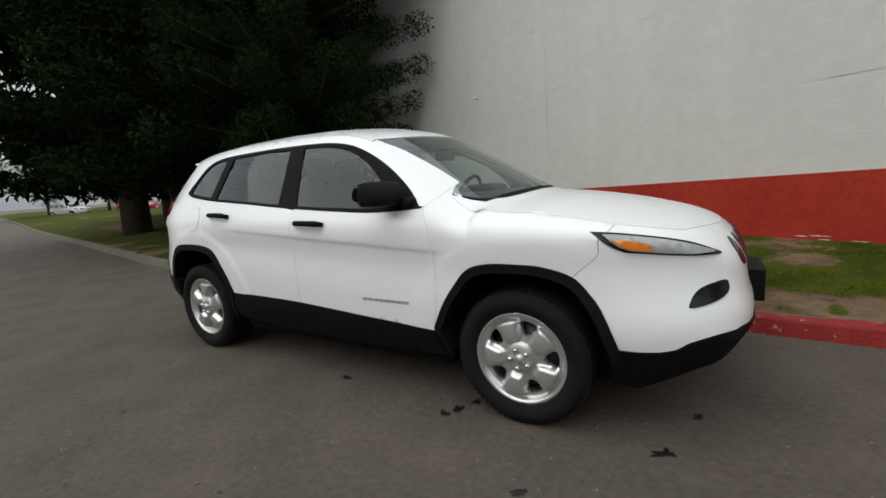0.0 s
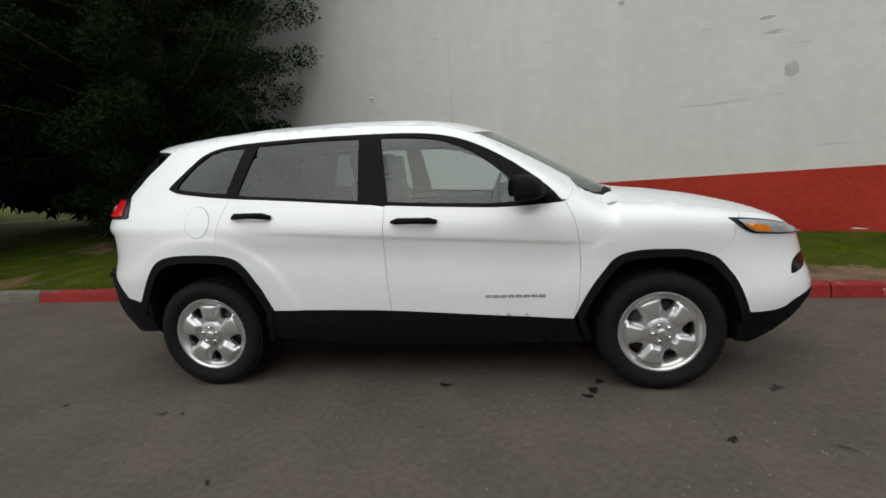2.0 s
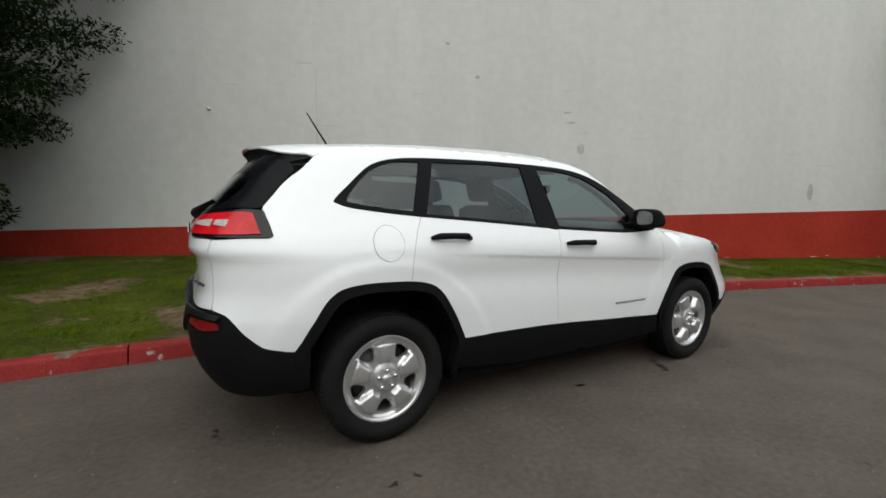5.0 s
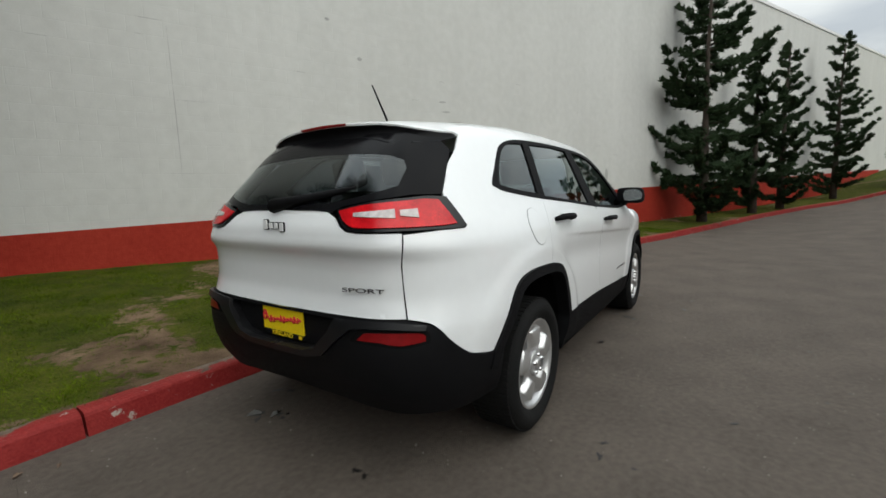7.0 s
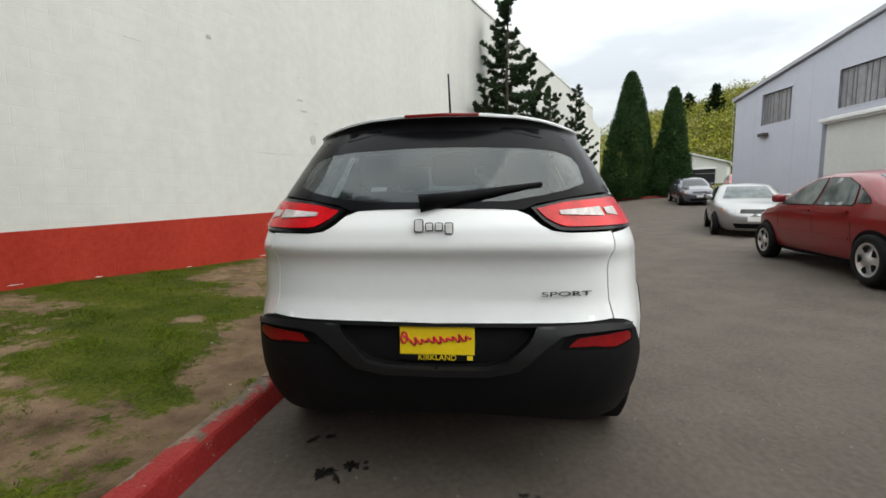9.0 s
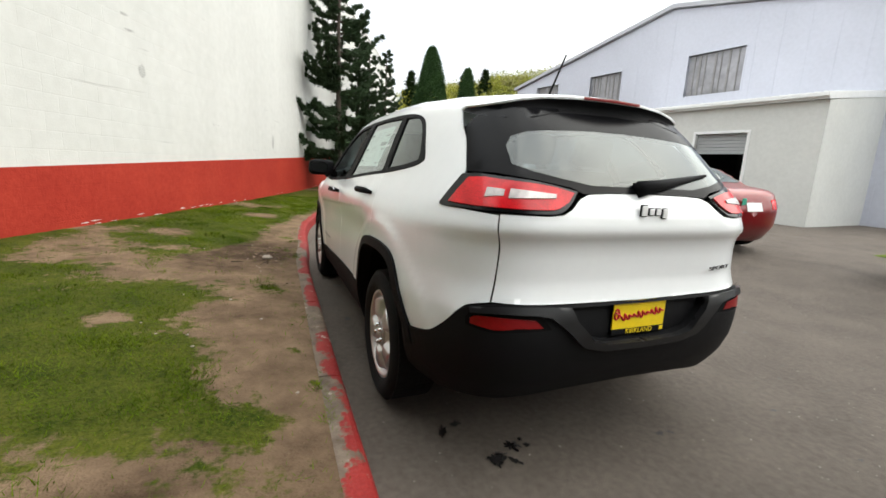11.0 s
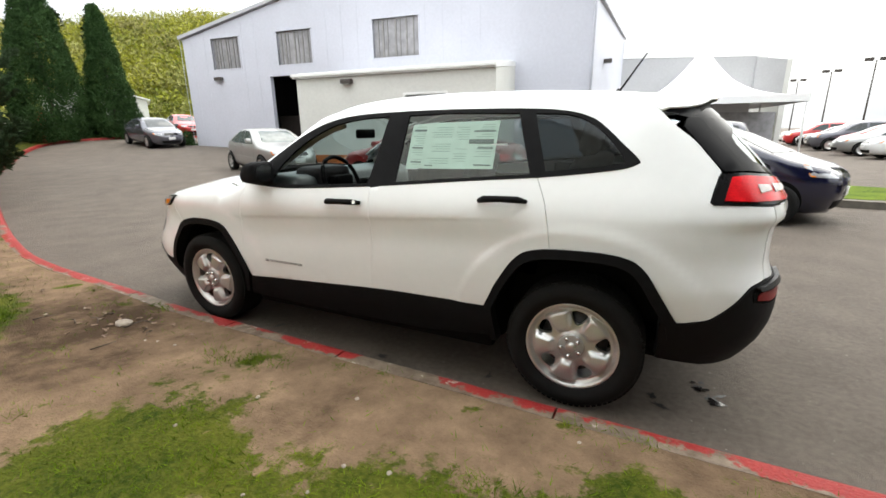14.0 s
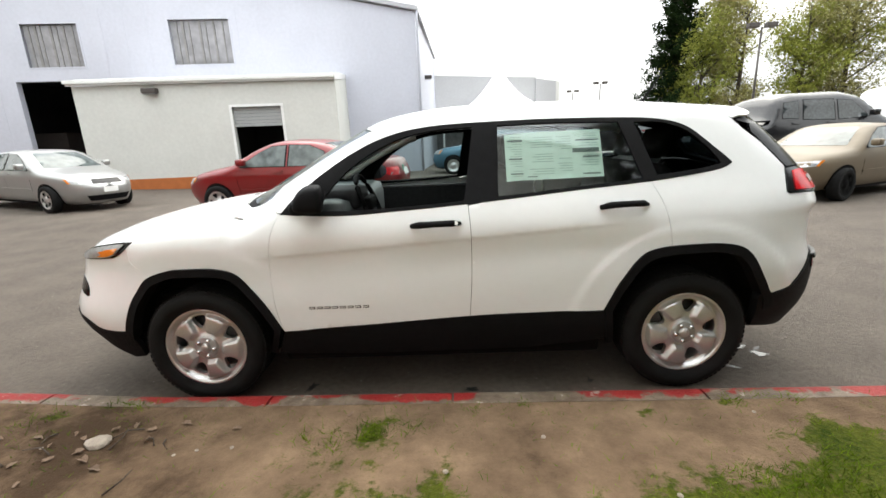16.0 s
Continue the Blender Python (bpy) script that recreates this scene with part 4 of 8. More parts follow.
A_LINE = [(x, float(ROOF_Z(np.array(x)))) for x in np.linspace(0.90, -1.578, 46)]


def hood_y(x):
    return min(0.765, 0.735 + 0.3 * (x - 0.93)) - 0.05 * max(0, x - 1.3) - 1.15 * max(0, x - 1.68) ** 2


FENDER_TOP = []
for x in np.linspace(0.93, 2.02, 22):
    q = on_top(x, hood_y(x))
    FENDER_TOP.append((U(q[0], q[1]), q[2]))

WING_FRONT = cr([FENDER_TOP[16], (1.66, 0.94), (1.655, 0.87), (1.62, 0.82), tuple(F_ARCH[42])])
for sgn in (1, -1):
    sc = side_chart(sgn)
    # front wing
    wing = ring(FENDER_TOP[:17], WING_FRONT, F_ARCH[42::-1], FD_FRONT[::-1],
                [(0.84, 1.10), (0.885, 1.145), (0.90, A_LINE[0][1]), FENDER_TOP[0]])
    patch("front_wing", seam(wing, 0.0008), sc, M_WHITE, suv, step=0.03, extra=CREASE)
    # doors, below the windows
    fdoor = ring(FD_FRONT, SILL[:13], B_GAP[::-1], [p for p in BELT if -0.175 < p[0] < 0.82])
    d1 = patch("front_door", seam(fdoor), sc, M_WHITE, suv, step=0.024, extra=CREASE)
    arch_front = [p for p in R_ARCH if p[0] > -1.236]
    rdoor = ring(B_GAP, SILL[12:], arch_front, RD_REAR[::-1], [p for p in BELT if -1.14 < p[0] < -0.175])
    d2 = patch("rear_door", seam(rdoor), sc, M_WHITE, suv, step=0.024, extra=CREASE)
    # body side: quarter, roof rail and windscreen pillar in one pressing
    lampcut = [(-1.845, 1.222), (-1.833, 1.205), (-1.808, 1.15), (-1.790, 1.10), (-1.80, 1.089), (U(-2.02, 0.74), 1.087)]
    tail_edge = cr([(U(-2.10, 0.62), 1.077), (U(-2.105, 0.615), 0.95), (U(-2.09, 0.615), 0.756)])
    bump_line = cr([(U(-2.09, 0.615), 0.750), (-1.935, 0.732), (-1.905, 0.70), (-1.875, 0.652), (-1.82, 0.588), (-1.76, 0.564), tuple(R_ARCH[-1])])
    dpillar = cr([(-1.578, float(ROOF_Z(np.array(-1.578)))), (-1.656, 1.496), (-1.712, 1.43), (-1.78, 1.36), (-1.818, 1.29), (-1.842, 1.24), (-1.845, 1.222)])
    frame_loop = ring([(0.885, 1.145), (0.84, 1.10)], DLO_TOP[1:-1], [p for p in BELT if p[0] < -1.14], RD_REAR, [p for p in R_ARCH if p[0] < -1.236], bump_line[::-1], tail_edge[::-1], lampcut[::-1], dpillar[::-1], A_LINE[::-1])
    patch("body_side", seam(frame_loop, 0.001), sc, M_WHITE, suv, step=0.024)
    # window surround and panes
    def panes(loop, name, material, label):
        w = patch(name, seam(dense(loop, 0.03), -0.010), sc, material, suv, off=-0.004, thick=0, label=label)
        w.visible_shadow = False
        return w
    g_front = ring([(-0.155, 1.128), (0.2, 1.108), (0.45, 1.099), (0.60, 1.104)], cr([(0.61, 1.12), (0.55, 1.214), (0.40, 1.348), (0.2, 1.450), (0.0, 1.491), (-0.215, 1.502)]))
    g_rear = ring([(-1.10, 1.203), (-0.7, 1.172), (-0.335, 1.142)], [(-0.35, 1.504), (-0.6, 1.510), (-1.0, 1.499)])
    g_quart = ring(cr([(-1.525, 1.262), (-1.40, 1.240), (-1.175, 1.217)]), cr([(-1.085, 1.495), (-1.24, 1.487), (-1.355, 1.447), (-1.44, 1.38), (-1.51, 1.30), (-1.525, 1.262)]))
    open_win = sgn > 0
    patch("window_surround", ring(DLO), sc, M_BLACK, suv, [g_front, g_rear, g_quart], 0.04, off=0.003, thick=0.014, label="black window surround")
    if not open_win:
        panes(g_front, "front_door_window", M_GLASS, "clear front door window")
    panes(g_rear, "rear_door_window", M_PRIVACY if sgn < 0 else M_LIGHTTINT, "lightly tinted rear door window")
    panes(g_quart, "quarter_window", M_PRIVACY if sgn < 0 else M_DARKGLASS, "tinted quarter window")
    # lower cladding and wheel-arch flares
    sill_out = ring([p for p in SILL], [(-0.95, 0.33), (-0.5, 0.275), (0.4, 0.265), (0.93, 0.29)])
    patch("sill_cladding", sill_out, sc, M_BLACK, suv, off=0.006, thick=0.05)

    def flare(line, inner, cx):
        out = [np.array(p) for p in line]
        inn = [np.array((cx + (p[0] - cx) * inner, 0.32 + (p[1] - 0.32) * inner)) for p in line]
        well = [np.array((cx + (p[0] - cx) * (inner + 0.015), 0.32 + (p[1] - 0.32) * (inner + 0.015))) for p in line]
        pos = sc(np.array([q[0] for q in well]), np.array([q[1] for q in well]))[0]
        vs = [*[(q[0], q[1] - sgn * 0.02, q[2]) for q in pos], *[(q[0], sgn * 0.52, q[2]) for q in pos], (1.36 if cx > 0 else -1.36, sgn * 0.52, 0.3)]
        k = len(pos)
        mesh_ob("wheel_well", vs, [(i, i + 1, k + i + 1, k + i) for i in range(k - 1)] + [(k + i, k + i + 1, 2 * k) for i in range(k - 1)], M_DARK, suv, smooth=False)
        patch("wheel_arch_flare", ring(out, inn[::-1]), sc, M_BLACK, suv, step=0.03, off=0.014, thick=0.07)
    flare([(0.94, 0.30)] + [tuple(p) for p in F_ARCH[1:]] + [(1.722, 0.40)], 0.915, 1.35)
    flare([(-0.93, 0.30)] + [tuple(p) for p in R_ARCH[1:]] + [(-1.735, 0.48)], 0.915, -1.35)
    # handles
    for hx0, hx1, hz in ((-0.13, 0.125, 1.015), (-1.105, -0.86, 1.072)):
        p0, n0 = sc(np.array([hx0, hx1]), np.array([hz + 0.003, hz - 0.003]))
        pts = [p0[0] + n0[0] * 0.004, p0[0] * 0.85 + p0[1] * 0.15 + n0[0] * 0.035, p0[0] * 0.5 + p0[1] * 0.5 + n0[0] * 0.044, p0[0] * 0.15 + p0[1] * 0.85 + n0[0] * 0.038, p0[1] + n0[1] * 0.004]
        v, f = tube_mesh([tuple(q) for q in pts], [0.010, 0.0175, 0.0165, 0.0185, 0.013], 10)
        mesh_ob("door_handle", v, f, M_BLACK, d1 if hz < 1.05 else d2, label="black door handle")
        if sgn > 0 and hz < 1.05:
            lock = closed([(hx0 + 0.022 + 0.010 * math.cos(a), hz + 0.002 + 0.010 * math.sin(a)) for a in np.linspace(0, 2 * math.pi, 10, endpoint=False)], 2)
            patch("lock_cylinder", lock, sc, M_CHROME, d1, step=0.02, off=0.046, thick=0.006, label="bright lock cylinder")
        cup = closed([((hx0 + hx1) / 2 + 0.075 * math.cos(a), hz + 0.028 * math.sin(a) + 0.004) for a in np.linspace(0, 2 * math.pi, 10, endpoint=False)])
        patch("handle_recess", cup, sc, M_WHITE, d1 if hz < 1.05 else d2, step=0.02, off=0.001, thick=0.001)
    # model badge drawn as plain bars
    for k in range(8):
        bx = 0.385 + k * 0.0425
        for z0, z1 in ((0.567, 0.5712), (0.5765, 0.5807)):
            patch("badge_bar", quad(bx, bx + 0.034, z0, z1), sc, M_LETTER, d1, (), 0.03, off=0.002, thick=0.002)
        patch("badge_bar", quad(bx, bx + 0.006, 0.5712, 0.5765), sc, M_LETTER, d1, (), 0.03, off=0.002, thick=0.002)
    # door mirror
    mir = closed([(0.560, 1.128), (0.560, 1.228), (0.585, 1.247), (0.640, 1.242), (0.685, 1.212), (0.712, 1.165), (0.705, 1.130), (0.660, 1.114), (0.590, 1.113)], 4)
    vs, fs = [], []
    lay = [(0.855, 0.78), (0.866, 0.90), (0.90, 0.98), (0.96, 1.0), (1.025, 0.98), (1.052, 0.90), (1.066, 0.72), (1.072, 0.40), (1.073, 0.1)]
    c = np.mean(mir, 0)
    for yy, s in lay:
        for q in mir:
            w = c + (q - c) * s
            vs.append((w[0] + (yy - 0.98) * -0.25, sgn * yy, w[1] + 0.0))
    k = len(mir)
    for i in range(len(lay) - 1):
        for j in range(k):
            fs.append((i * k + j, i * k + (j + 1) % k, (i + 1) * k + (j + 1) % k, (i + 1) * k + j))
    fs += [tuple(range(k)), tuple((len(lay) - 1) * k + j for j in range(k))]
    mirror = mesh_ob("door_mirror", vs, fs, M_BLACK, suv, label="black door mirror housing")
    gl = [np.array(q) for q in closed([(0.93, 1.14), (0.93, 1.225), (1.05, 1.22), (1.06, 1.15)], 3)]
    mesh_ob("mirror_glass", [(0.555 - (q[0] - 0.98) * 0.25 - 0.012, sgn * q[0], q[1]) for q in gl], [tuple(range(len(gl)))], M_CHROME, mirror)
    v, f = tube_mesh([(0.77, sgn * 0.82, 1.115), (0.72, sgn * 0.90, 1.125)], [0.04, 0.035], 10)
    mesh_ob("mirror_arm", v, f, M_BLACK, mirror)
    # front lamps
    lamp = ring(cr([(1.632, 0.966), (1.71, 0.957), (1.80, 0.941), (1.88, 0.922), (1.95, 0.898), (2.045, 0.848)]),
                cr([(2.038, 0.843), (1.96, 0.848), (1.877, 0.856), (1.80, 0.866), (1.735, 0.875)]), [(1.70, 0.896), (1.670, 0.922)])
    hl = patch("headlamp", lamp, sc, M_GLOSSBLACK, suv, step=0.03, off=0.004, label="slim headlamp")
    lens = ring(cr([(1.668, 0.951), (1.72, 0.945), (1.80, 0.930), (1.88, 0.910), (1.95, 0.885), (2.01, 0.858)]), cr([(2.0, 0.854), (1.95, 0.857), (1.88, 0.864), (1.80, 0.874), (1.746, 0.883)]), [(1.716, 0.899), (1.688, 0.928)])
    patch("lens", lens, sc, M_CLEARLENS, hl, step=0.02, off=0.012, thick=0.004)
    amb = ring([(1.694, 0.930), (1.755, 0.919), (1.812, 0.902), (1.795, 0.893), (1.825, 0.877), (1.755, 0.886), (1.722, 0.900)])
    patch("amber_reflector", amb, sc, M_AMBER, hl, step=0.02, off=0.018, thick=0.004)
    fog = closed([(1.908, 0.655), (1.932, 0.700), (1.968, 0.724), (2.035, 0.736), (2.042, 0.700), (2.020, 0.674), (1.968, 0.650), (1.908, 0.636)], 3)
    patch("fog_lamp_pocket", fog, sc, M_GLOSSBLACK, suv, step=0.03, off=0.004)
    # rear lamps
    rl = ring(cr([(-1.838, 1.214), (-1.90, 1.219), (U(-2.05, 0.66), 1.215), (U(-2.13, 0.50), 1.200), (V(-2.19, 0.36) - UEND, 1.170)]),
              cr([(0.312 - UEND, 1.163), (0.326 - UEND, 1.13), (0.352 - UEND, 1.098), (0.39 - UEND, 1.088), (U(-2.11, 0.61), 1.089), (U(-2.02, 0.73), 1.090), (-1.80, 1.090)]),
              cr([(-1.792, 1.097), (-1.811, 1.15), (-1.836, 1.208)]))
    rlamp = patch("tail_lamp", rl, sc, M_GLOSSBLACK, suv, step=0.03, off=0.006, thick=0.03, label="wrap-round tail lamp")
    red = ring(cr([(-1.872, 1.200), (-1.92, 1.204), (U(-2.07, 0.635), 1.199), (U(-2.14, 0.475), 1.185), (0.322 - UEND, 1.163)]),
               cr([(0.338 - UEND, 1.13), (0.366 - UEND, 1.106), (0.40 - UEND, 1.100), (U(-2.10, 0.62), 1.100), (U(-2.02, 0.725), 1.101), (-1.83, 1.105)]),
               [(-1.848, 1.15)])
    patch("red_lens", red, sc, M_REDLENS, rlamp, step=0.03, off=0.012, thick=0.008, label="red lens")
    for z_in, a0, a1 in ((0, (-2.055, 0.665), (-2.090, 0.605)), (1, (-2.10, 0.59), (-2.158, 0.44))):
        clr = ring([(U(*a0), 1.166), (U(*a1), 1.162 - 0.008 * z_in), (U(*a1), 1.140), (U(*a0), 1.132)])
        patch("clear_lens", clr, sc, M_REARCLEAR, rlamp, step=0.03, off=0.016, thick=0.004, label="clear reversing lens")
    # rear reflectors
    rf = ring([(-2.128, 0.664), (-2.106, 0.694)], cr([(-2.105, 0.695), (-2.04, 0.700), (-1.965, 0.700), (-1.948, 0.688)]), cr([(-1.948, 0.668), (-1.985, 0.660), (-2.01, 0.655), (-2.045, 0.659)]), [(-2.06, 0.664)])
    patch("reflector_pocket", ring(cr([(-2.15, 0.662), (-2.118, 0.702), (-2.04, 0.708), (-1.955, 0.708), (-1.934, 0.690)]), cr([(-1.937, 0.660), (-2.00, 0.645), (-2.04, 0.648), (-2.11, 0.653), (-2.15, 0.656)])), sc, M_DARK, suv, step=0.03, off=0.0095, thick=0.002)
    patch("rear_reflector", rf, sc, M_REFLECT, suv, step=0.03, off=0.012, thick=0.01, label="red reflector")

# fuel flap on the right quarter
flap = closed([(-1.345 + 0.083 * math.cos(a), 1.055 + 0.092 * math.sin(a)) for a in np.linspace(0, 2 * math.pi, 12, endpoint=False)], 3)
inner = [np.array((-1.345, 1.055)) + (q - np.array((-1.345, 1.055))) * 0.982 for q in flap]
patch("fuel_flap_gap", flap, side_chart(-1), M_BLACK, suv, [inner], 0.03, off=0.0012, thick=0.001)
patch("fuel_flap", inner, side_chart(-1), M_WHITE, suv, step=0.03, off=0.002, thick=0.002)

# bonnet, windscreen, roof
front_edge = [(2.02 + 0.15 * (1 - (y / hood_y(2.02)) ** 2), y) for y in np.linspace(hood_y(2.02), -hood_y(2.02), 21)]
cowl = lambda y: 1.22 - 0.2 * y * y - 2.5 * y ** 8  # noqa: E731
hood = ring([(x, hood_y(x)) for x in np.linspace(0.93, 2.02, 25)], front_edge, [(x, -hood_y(x)) for x in np.linspace(2.02, 0.93, 25)], [(cowl(y), y) for y in np.linspace(-0.725, 0.725, 31)])
patch("bonnet", seam(hood, 0.0007), top_chart, M_WHITE, suv, step=0.06)
cowl_loop = ring([(cowl(y) - 0.003, y) for y in np.linspace(-0.725, 0.725, 31)], [(cowl(y) - 0.055, y) for y in np.linspace(0.715, -0.715, 31)])
patch("cowl_grille", cowl_loop, top_chart, M_BLACK, suv, step=0.05, off=-0.01, thick=0.02, label="black cowl below the windscreen")
A_EDGE = []
for x, z in A_LINE:
    q = on_side(x, z)
    A_EDGE.append((q[0], q[1] - 0.002))
roof_front = lambda y: 0.47 - 0.30 * y * y  # noqa: E731
ya = np.interp(0.33, [p[0] for p in A_EDGE][::-1], [p[1] for p in A_EDGE][::-1])
side_l = [p for p in A_EDGE if p[0] > 0.33]
side_s = [p for p in side_l if p[0] < 0.83]
screen = ring([(cowl(y) - 0.05, y) for y in np.linspace(-0.715, 0.715, 25)], [(p[0], p[1] - 0.045) for p in side_s], [(roof_front(y), y) for y in np.linspace(ya - 0.06, -ya + 0.06, 13)], [(p[0], -p[1] + 0.045) for p in side_s[::-1]])
ws = patch("windscreen", screen, top_chart, M_GLASS, suv, step=0.06, off=-0.004, thick=0, label="clear windscreen")
ws.visible_shadow = False
for sgn in (1, -1):
    strip = ring([(p[0], sgn * (p[1] + 0.004)) for p in side_l], [(p[0], sgn * (p[1] - 0.045)) for p in side_l[::-1]])
    patch("windscreen_pillar", strip, top_chart, M_WHITE, suv, step=0.05, off=-0.0015, thick=0.01)
    patch("cowl_corner", ring([(0.80, sgn * 0.70), (1.05, sgn * 0.70), (1.05, sgn * 0.755), (0.90, sgn * (A_EDGE[0][1] + 0.003)), (0.80, sgn * 0.76)]), top_chart, M_WHITE, suv, step=0.03, off=-0.005, thick=0.004)
roof_l = [p for p in A_EDGE if p[0] < 0.36]
roof_loop = ring([(roof_front(y) - 0.012, y) for y in np.linspace(-ya + 0.03, ya - 0.03, 13)], roof_l, [(-1.575, y) for y in np.linspace(roof_l[-1][1] - 0.02, -roof_l[-1][1] + 0.02, 13)], [(p[0], -p[1]) for p in roof_l[::-1]])
patch("roof_panel", roof_loop, top_chart, M_WHITE, suv, step=0.07)

# roof spoiler: white top, black underside and ends
SP_Z = on_top(-1.70, 0.0)[2] - 0.028
SP_A = [0.0, 0.30, 0.55, 0.70, 0.80, 0.90, 1.0]
SP_EDGE = smooth_interp(list(zip(SP_A, [0.0, 0.18, 0.33, 0.43, 0.505, 0.575, 0.632])), 0.03)
SP_DROP = smooth_interp(list(zip(SP_A, [0.0, 0.003, 0.011, 0.026, 0.044, 0.058, 0.060])), 0.03)
SP_BACK = smooth_interp(list(zip(SP_A, [-1.928, -1.916, -1.882, -1.856, -1.828, -1.768, -1.656])), 0.03)


def skin_side(u, z, sg):
    return side_chart(sg)(np.array([u]), np.array([z]))[0][0]


rows_top, rows_k, rows_low = [], [], []
for a in np.linspace(-1, 1, 61):
    k, sg = abs(a), 1 if a > 0 else -1
    e = np.array([float(SP_BACK(np.array(k))), sg * float(SP_EDGE(np.array(k))), SP_Z - float(SP_DROP(np.array(k)))])
    if k < 0.70:
        root = np.array(on_top(-1.575, sg * 0.565 * k / 0.70))
    else:
        root = skin_side(float(np.interp(k, [0.70, 1.0], [-1.578, -1.654])), float(np.interp(k, [0.70, 1.0], [1.553, 1.498])), sg)
    if k > 0.985:
        e = skin_side(-1.658, 1.494, sg)
    root = root + np.array([0, 0, 0.0015])
    mid = (root + e) / 2 + np.array([0, 0, 0.014 * (1 - k)])
    if k < 0.80:
        low = rear_chart(np.array([FAN * math.atan2(e[1] * 1.03, 0.50)]), np.array([float(np.interp(k, [0, 0.55, 0.80], [1.502, 1.494, 1.455]))]))[0][0]
    else:
        low = skin_side(float(np.interp(k, [0.80, 0.9, 1.0], [-1.90, -1.772, -1.66])), float(np.interp(k, [0.80, 0.9, 1.0], [1.455, 1.462, 1.49])), sg)
    lip = e + np.array([0.004, -sg * 0.004 * k, -0.012 * (1 - 0.5 * k)])
    rows_top.append([tuple(root), tuple(root * 0.65 + mid * 0.35), tuple(mid), tuple(mid * 0.4 + e * 0.6 + np.array([0, 0, 0.004])), tuple(e + np.array([0.008, 0, 0.003])), tuple(e), tuple(lip)])
    rows_k.append(k)
    dent = 1.0 if k < 0.8 else max(0.0, 1 - (k - 0.8) * 8)
    rows_low.append([tuple(lip), tuple(lip * 0.75 + low * 0.25 + np.array([0.022 * dent, 0, 0])), tuple(lip * 0.35 + low * 0.65 + np.array([0.012 * dent, 0, 0])), tuple(low + np.array([-0.006, sg * 0.002, 0]))])


def strip_mesh(rows):
    k = len(rows[0])
    return [v for r in rows for v in r], [(i * k + q, i * k + q + 1, (i + 1) * k + q + 1, (i + 1) * k + q) for i in range(len(rows) - 1) for q in range(k - 1)]


spoiler = mesh_ob("roof_spoiler", *strip_mesh(rows_top), M_WHITE, suv, label="white roof spoiler")
mesh_ob("spoiler_underside", *strip_mesh([r for r, k in zip(rows_low, rows_k) if k < 0.815]), M_BLACK, spoiler, label="black underside")
for sg in (slice(0, 7), slice(-7, None)):
    mesh_ob("spoiler_end", *strip_mesh(rows_low[sg]), M_FRIT, spoiler, label="glossy black spoiler end")
lamp_rows = [[(v[0] - 0.0025, v[1], v[2] + 0.0015) for v in r[4:7]] for r in rows_top if abs(r[5][1]) < 0.165]
mesh_ob("brake_light", *strip_mesh(lamp_rows), M_REFLECT, spoiler, label="red high brake light")

# tailgate and rear glass
gate_half = [(0.0, 1.172), (0.2, 1.169), (0.265, 1.164), (0.298, 1.145), (0.32, 1.11), (0.345, 1.088), (0.385, 1.081), (V(-2.10, 0.614), 1.081), (V(-2.105, 0.609), 0.95), (V(-2.09, 0.609), 0.752), (V(-2.13, 0.5), 0.748), (0.0, 0.741)]
gate = ring([(-a, b) for a, b in gate_half[::-1]], gate_half)
tailgate = patch("tailgate", seam(gate, 0.0004), rear_chart, M_WHITE, suv, step=0.02)
glass_half = [(0.0, 1.172), (0.2, 1.169), (0.285, 1.164), (0.33, 1.185), (V(-2.11, 0.50), 1.208), (V(-2.04, 0.64), 1.226), (0.652, 1.226), (0.661, 1.24), (0.684, 1.29), (0.722, 1.36), (0.76, 1.42), (0.74, 1.455), (0.6, 1.50), (0.3, 1.512), (0.0, 1.515)]
glassl = ring([(-a, b) for a, b in glass_half[::-1]], glass_half)
view_half = [(0.0, 1.195), (0.25, 1.195), (0.36, 1.216), (0.44, 1.236), (0.515, 1.262), (0.555, 1.335), (0.552, 1.372), (0.50, 1.396), (0.42, 1.407), (0.25, 1.416), (0.12, 1.419), (0.0, 1.420)]
viewl = ring([(-a, b) for a, b in view_half[::-1]], view_half)
patch("rear_glass_border", glassl, rear_chart, M_FRIT, suv, [viewl], 0.05, off=0.004, thick=0.02, label="glossy black rear glass border")
rg = patch("rear_window", viewl, rear_chart, M_REARGLASS, suv, step=0.05, off=0.003, thick=0, label="dark tinted rear window")
rg.visible_shadow = False
vs, fs = tube_mesh([(-2.185, 0.06, 1.19), (-2.165, -0.10, 1.215), (-2.115, -0.40, 1.262)], [0.034, 0.022, 0.007], 8)
mesh_ob("rear_wiper", vs, fs, M_BLACK, suv, label="black rear wiper")
# maker's badge as plain shapes, and the trim name
for y0, y1, z0, z1 in ((0.075, 0.040, 1.086, 1.134), (0.034, 0.004, 1.090, 1.122), (-0.002, -0.032, 1.090, 1.122), (-0.038, -0.070, 1.078, 1.122)):
    plaque = part("badge_shape", box_bm(-2.230, y1, z0, -2.222, y0, z1, 0.007), M_GLOSSBLACK, tailgate, "dark-edged chrome badge shape")
    part("badge_face", box_bm(-2.2345, y1 + 0.0035, z0 + 0.0035, -2.2295, y0 - 0.0035, z1 - 0.0035, 0.002), M_BADGE, plaque)
rotm = Matrix(((0, 0, -1, 0), (-1, 0, 0, 0), (0, 1, 0, 0), (0, 0, 0, 1)))
p = rear_chart(np.array([V(-2.18, -0.48)]), np.array([0.852]))[0][0]
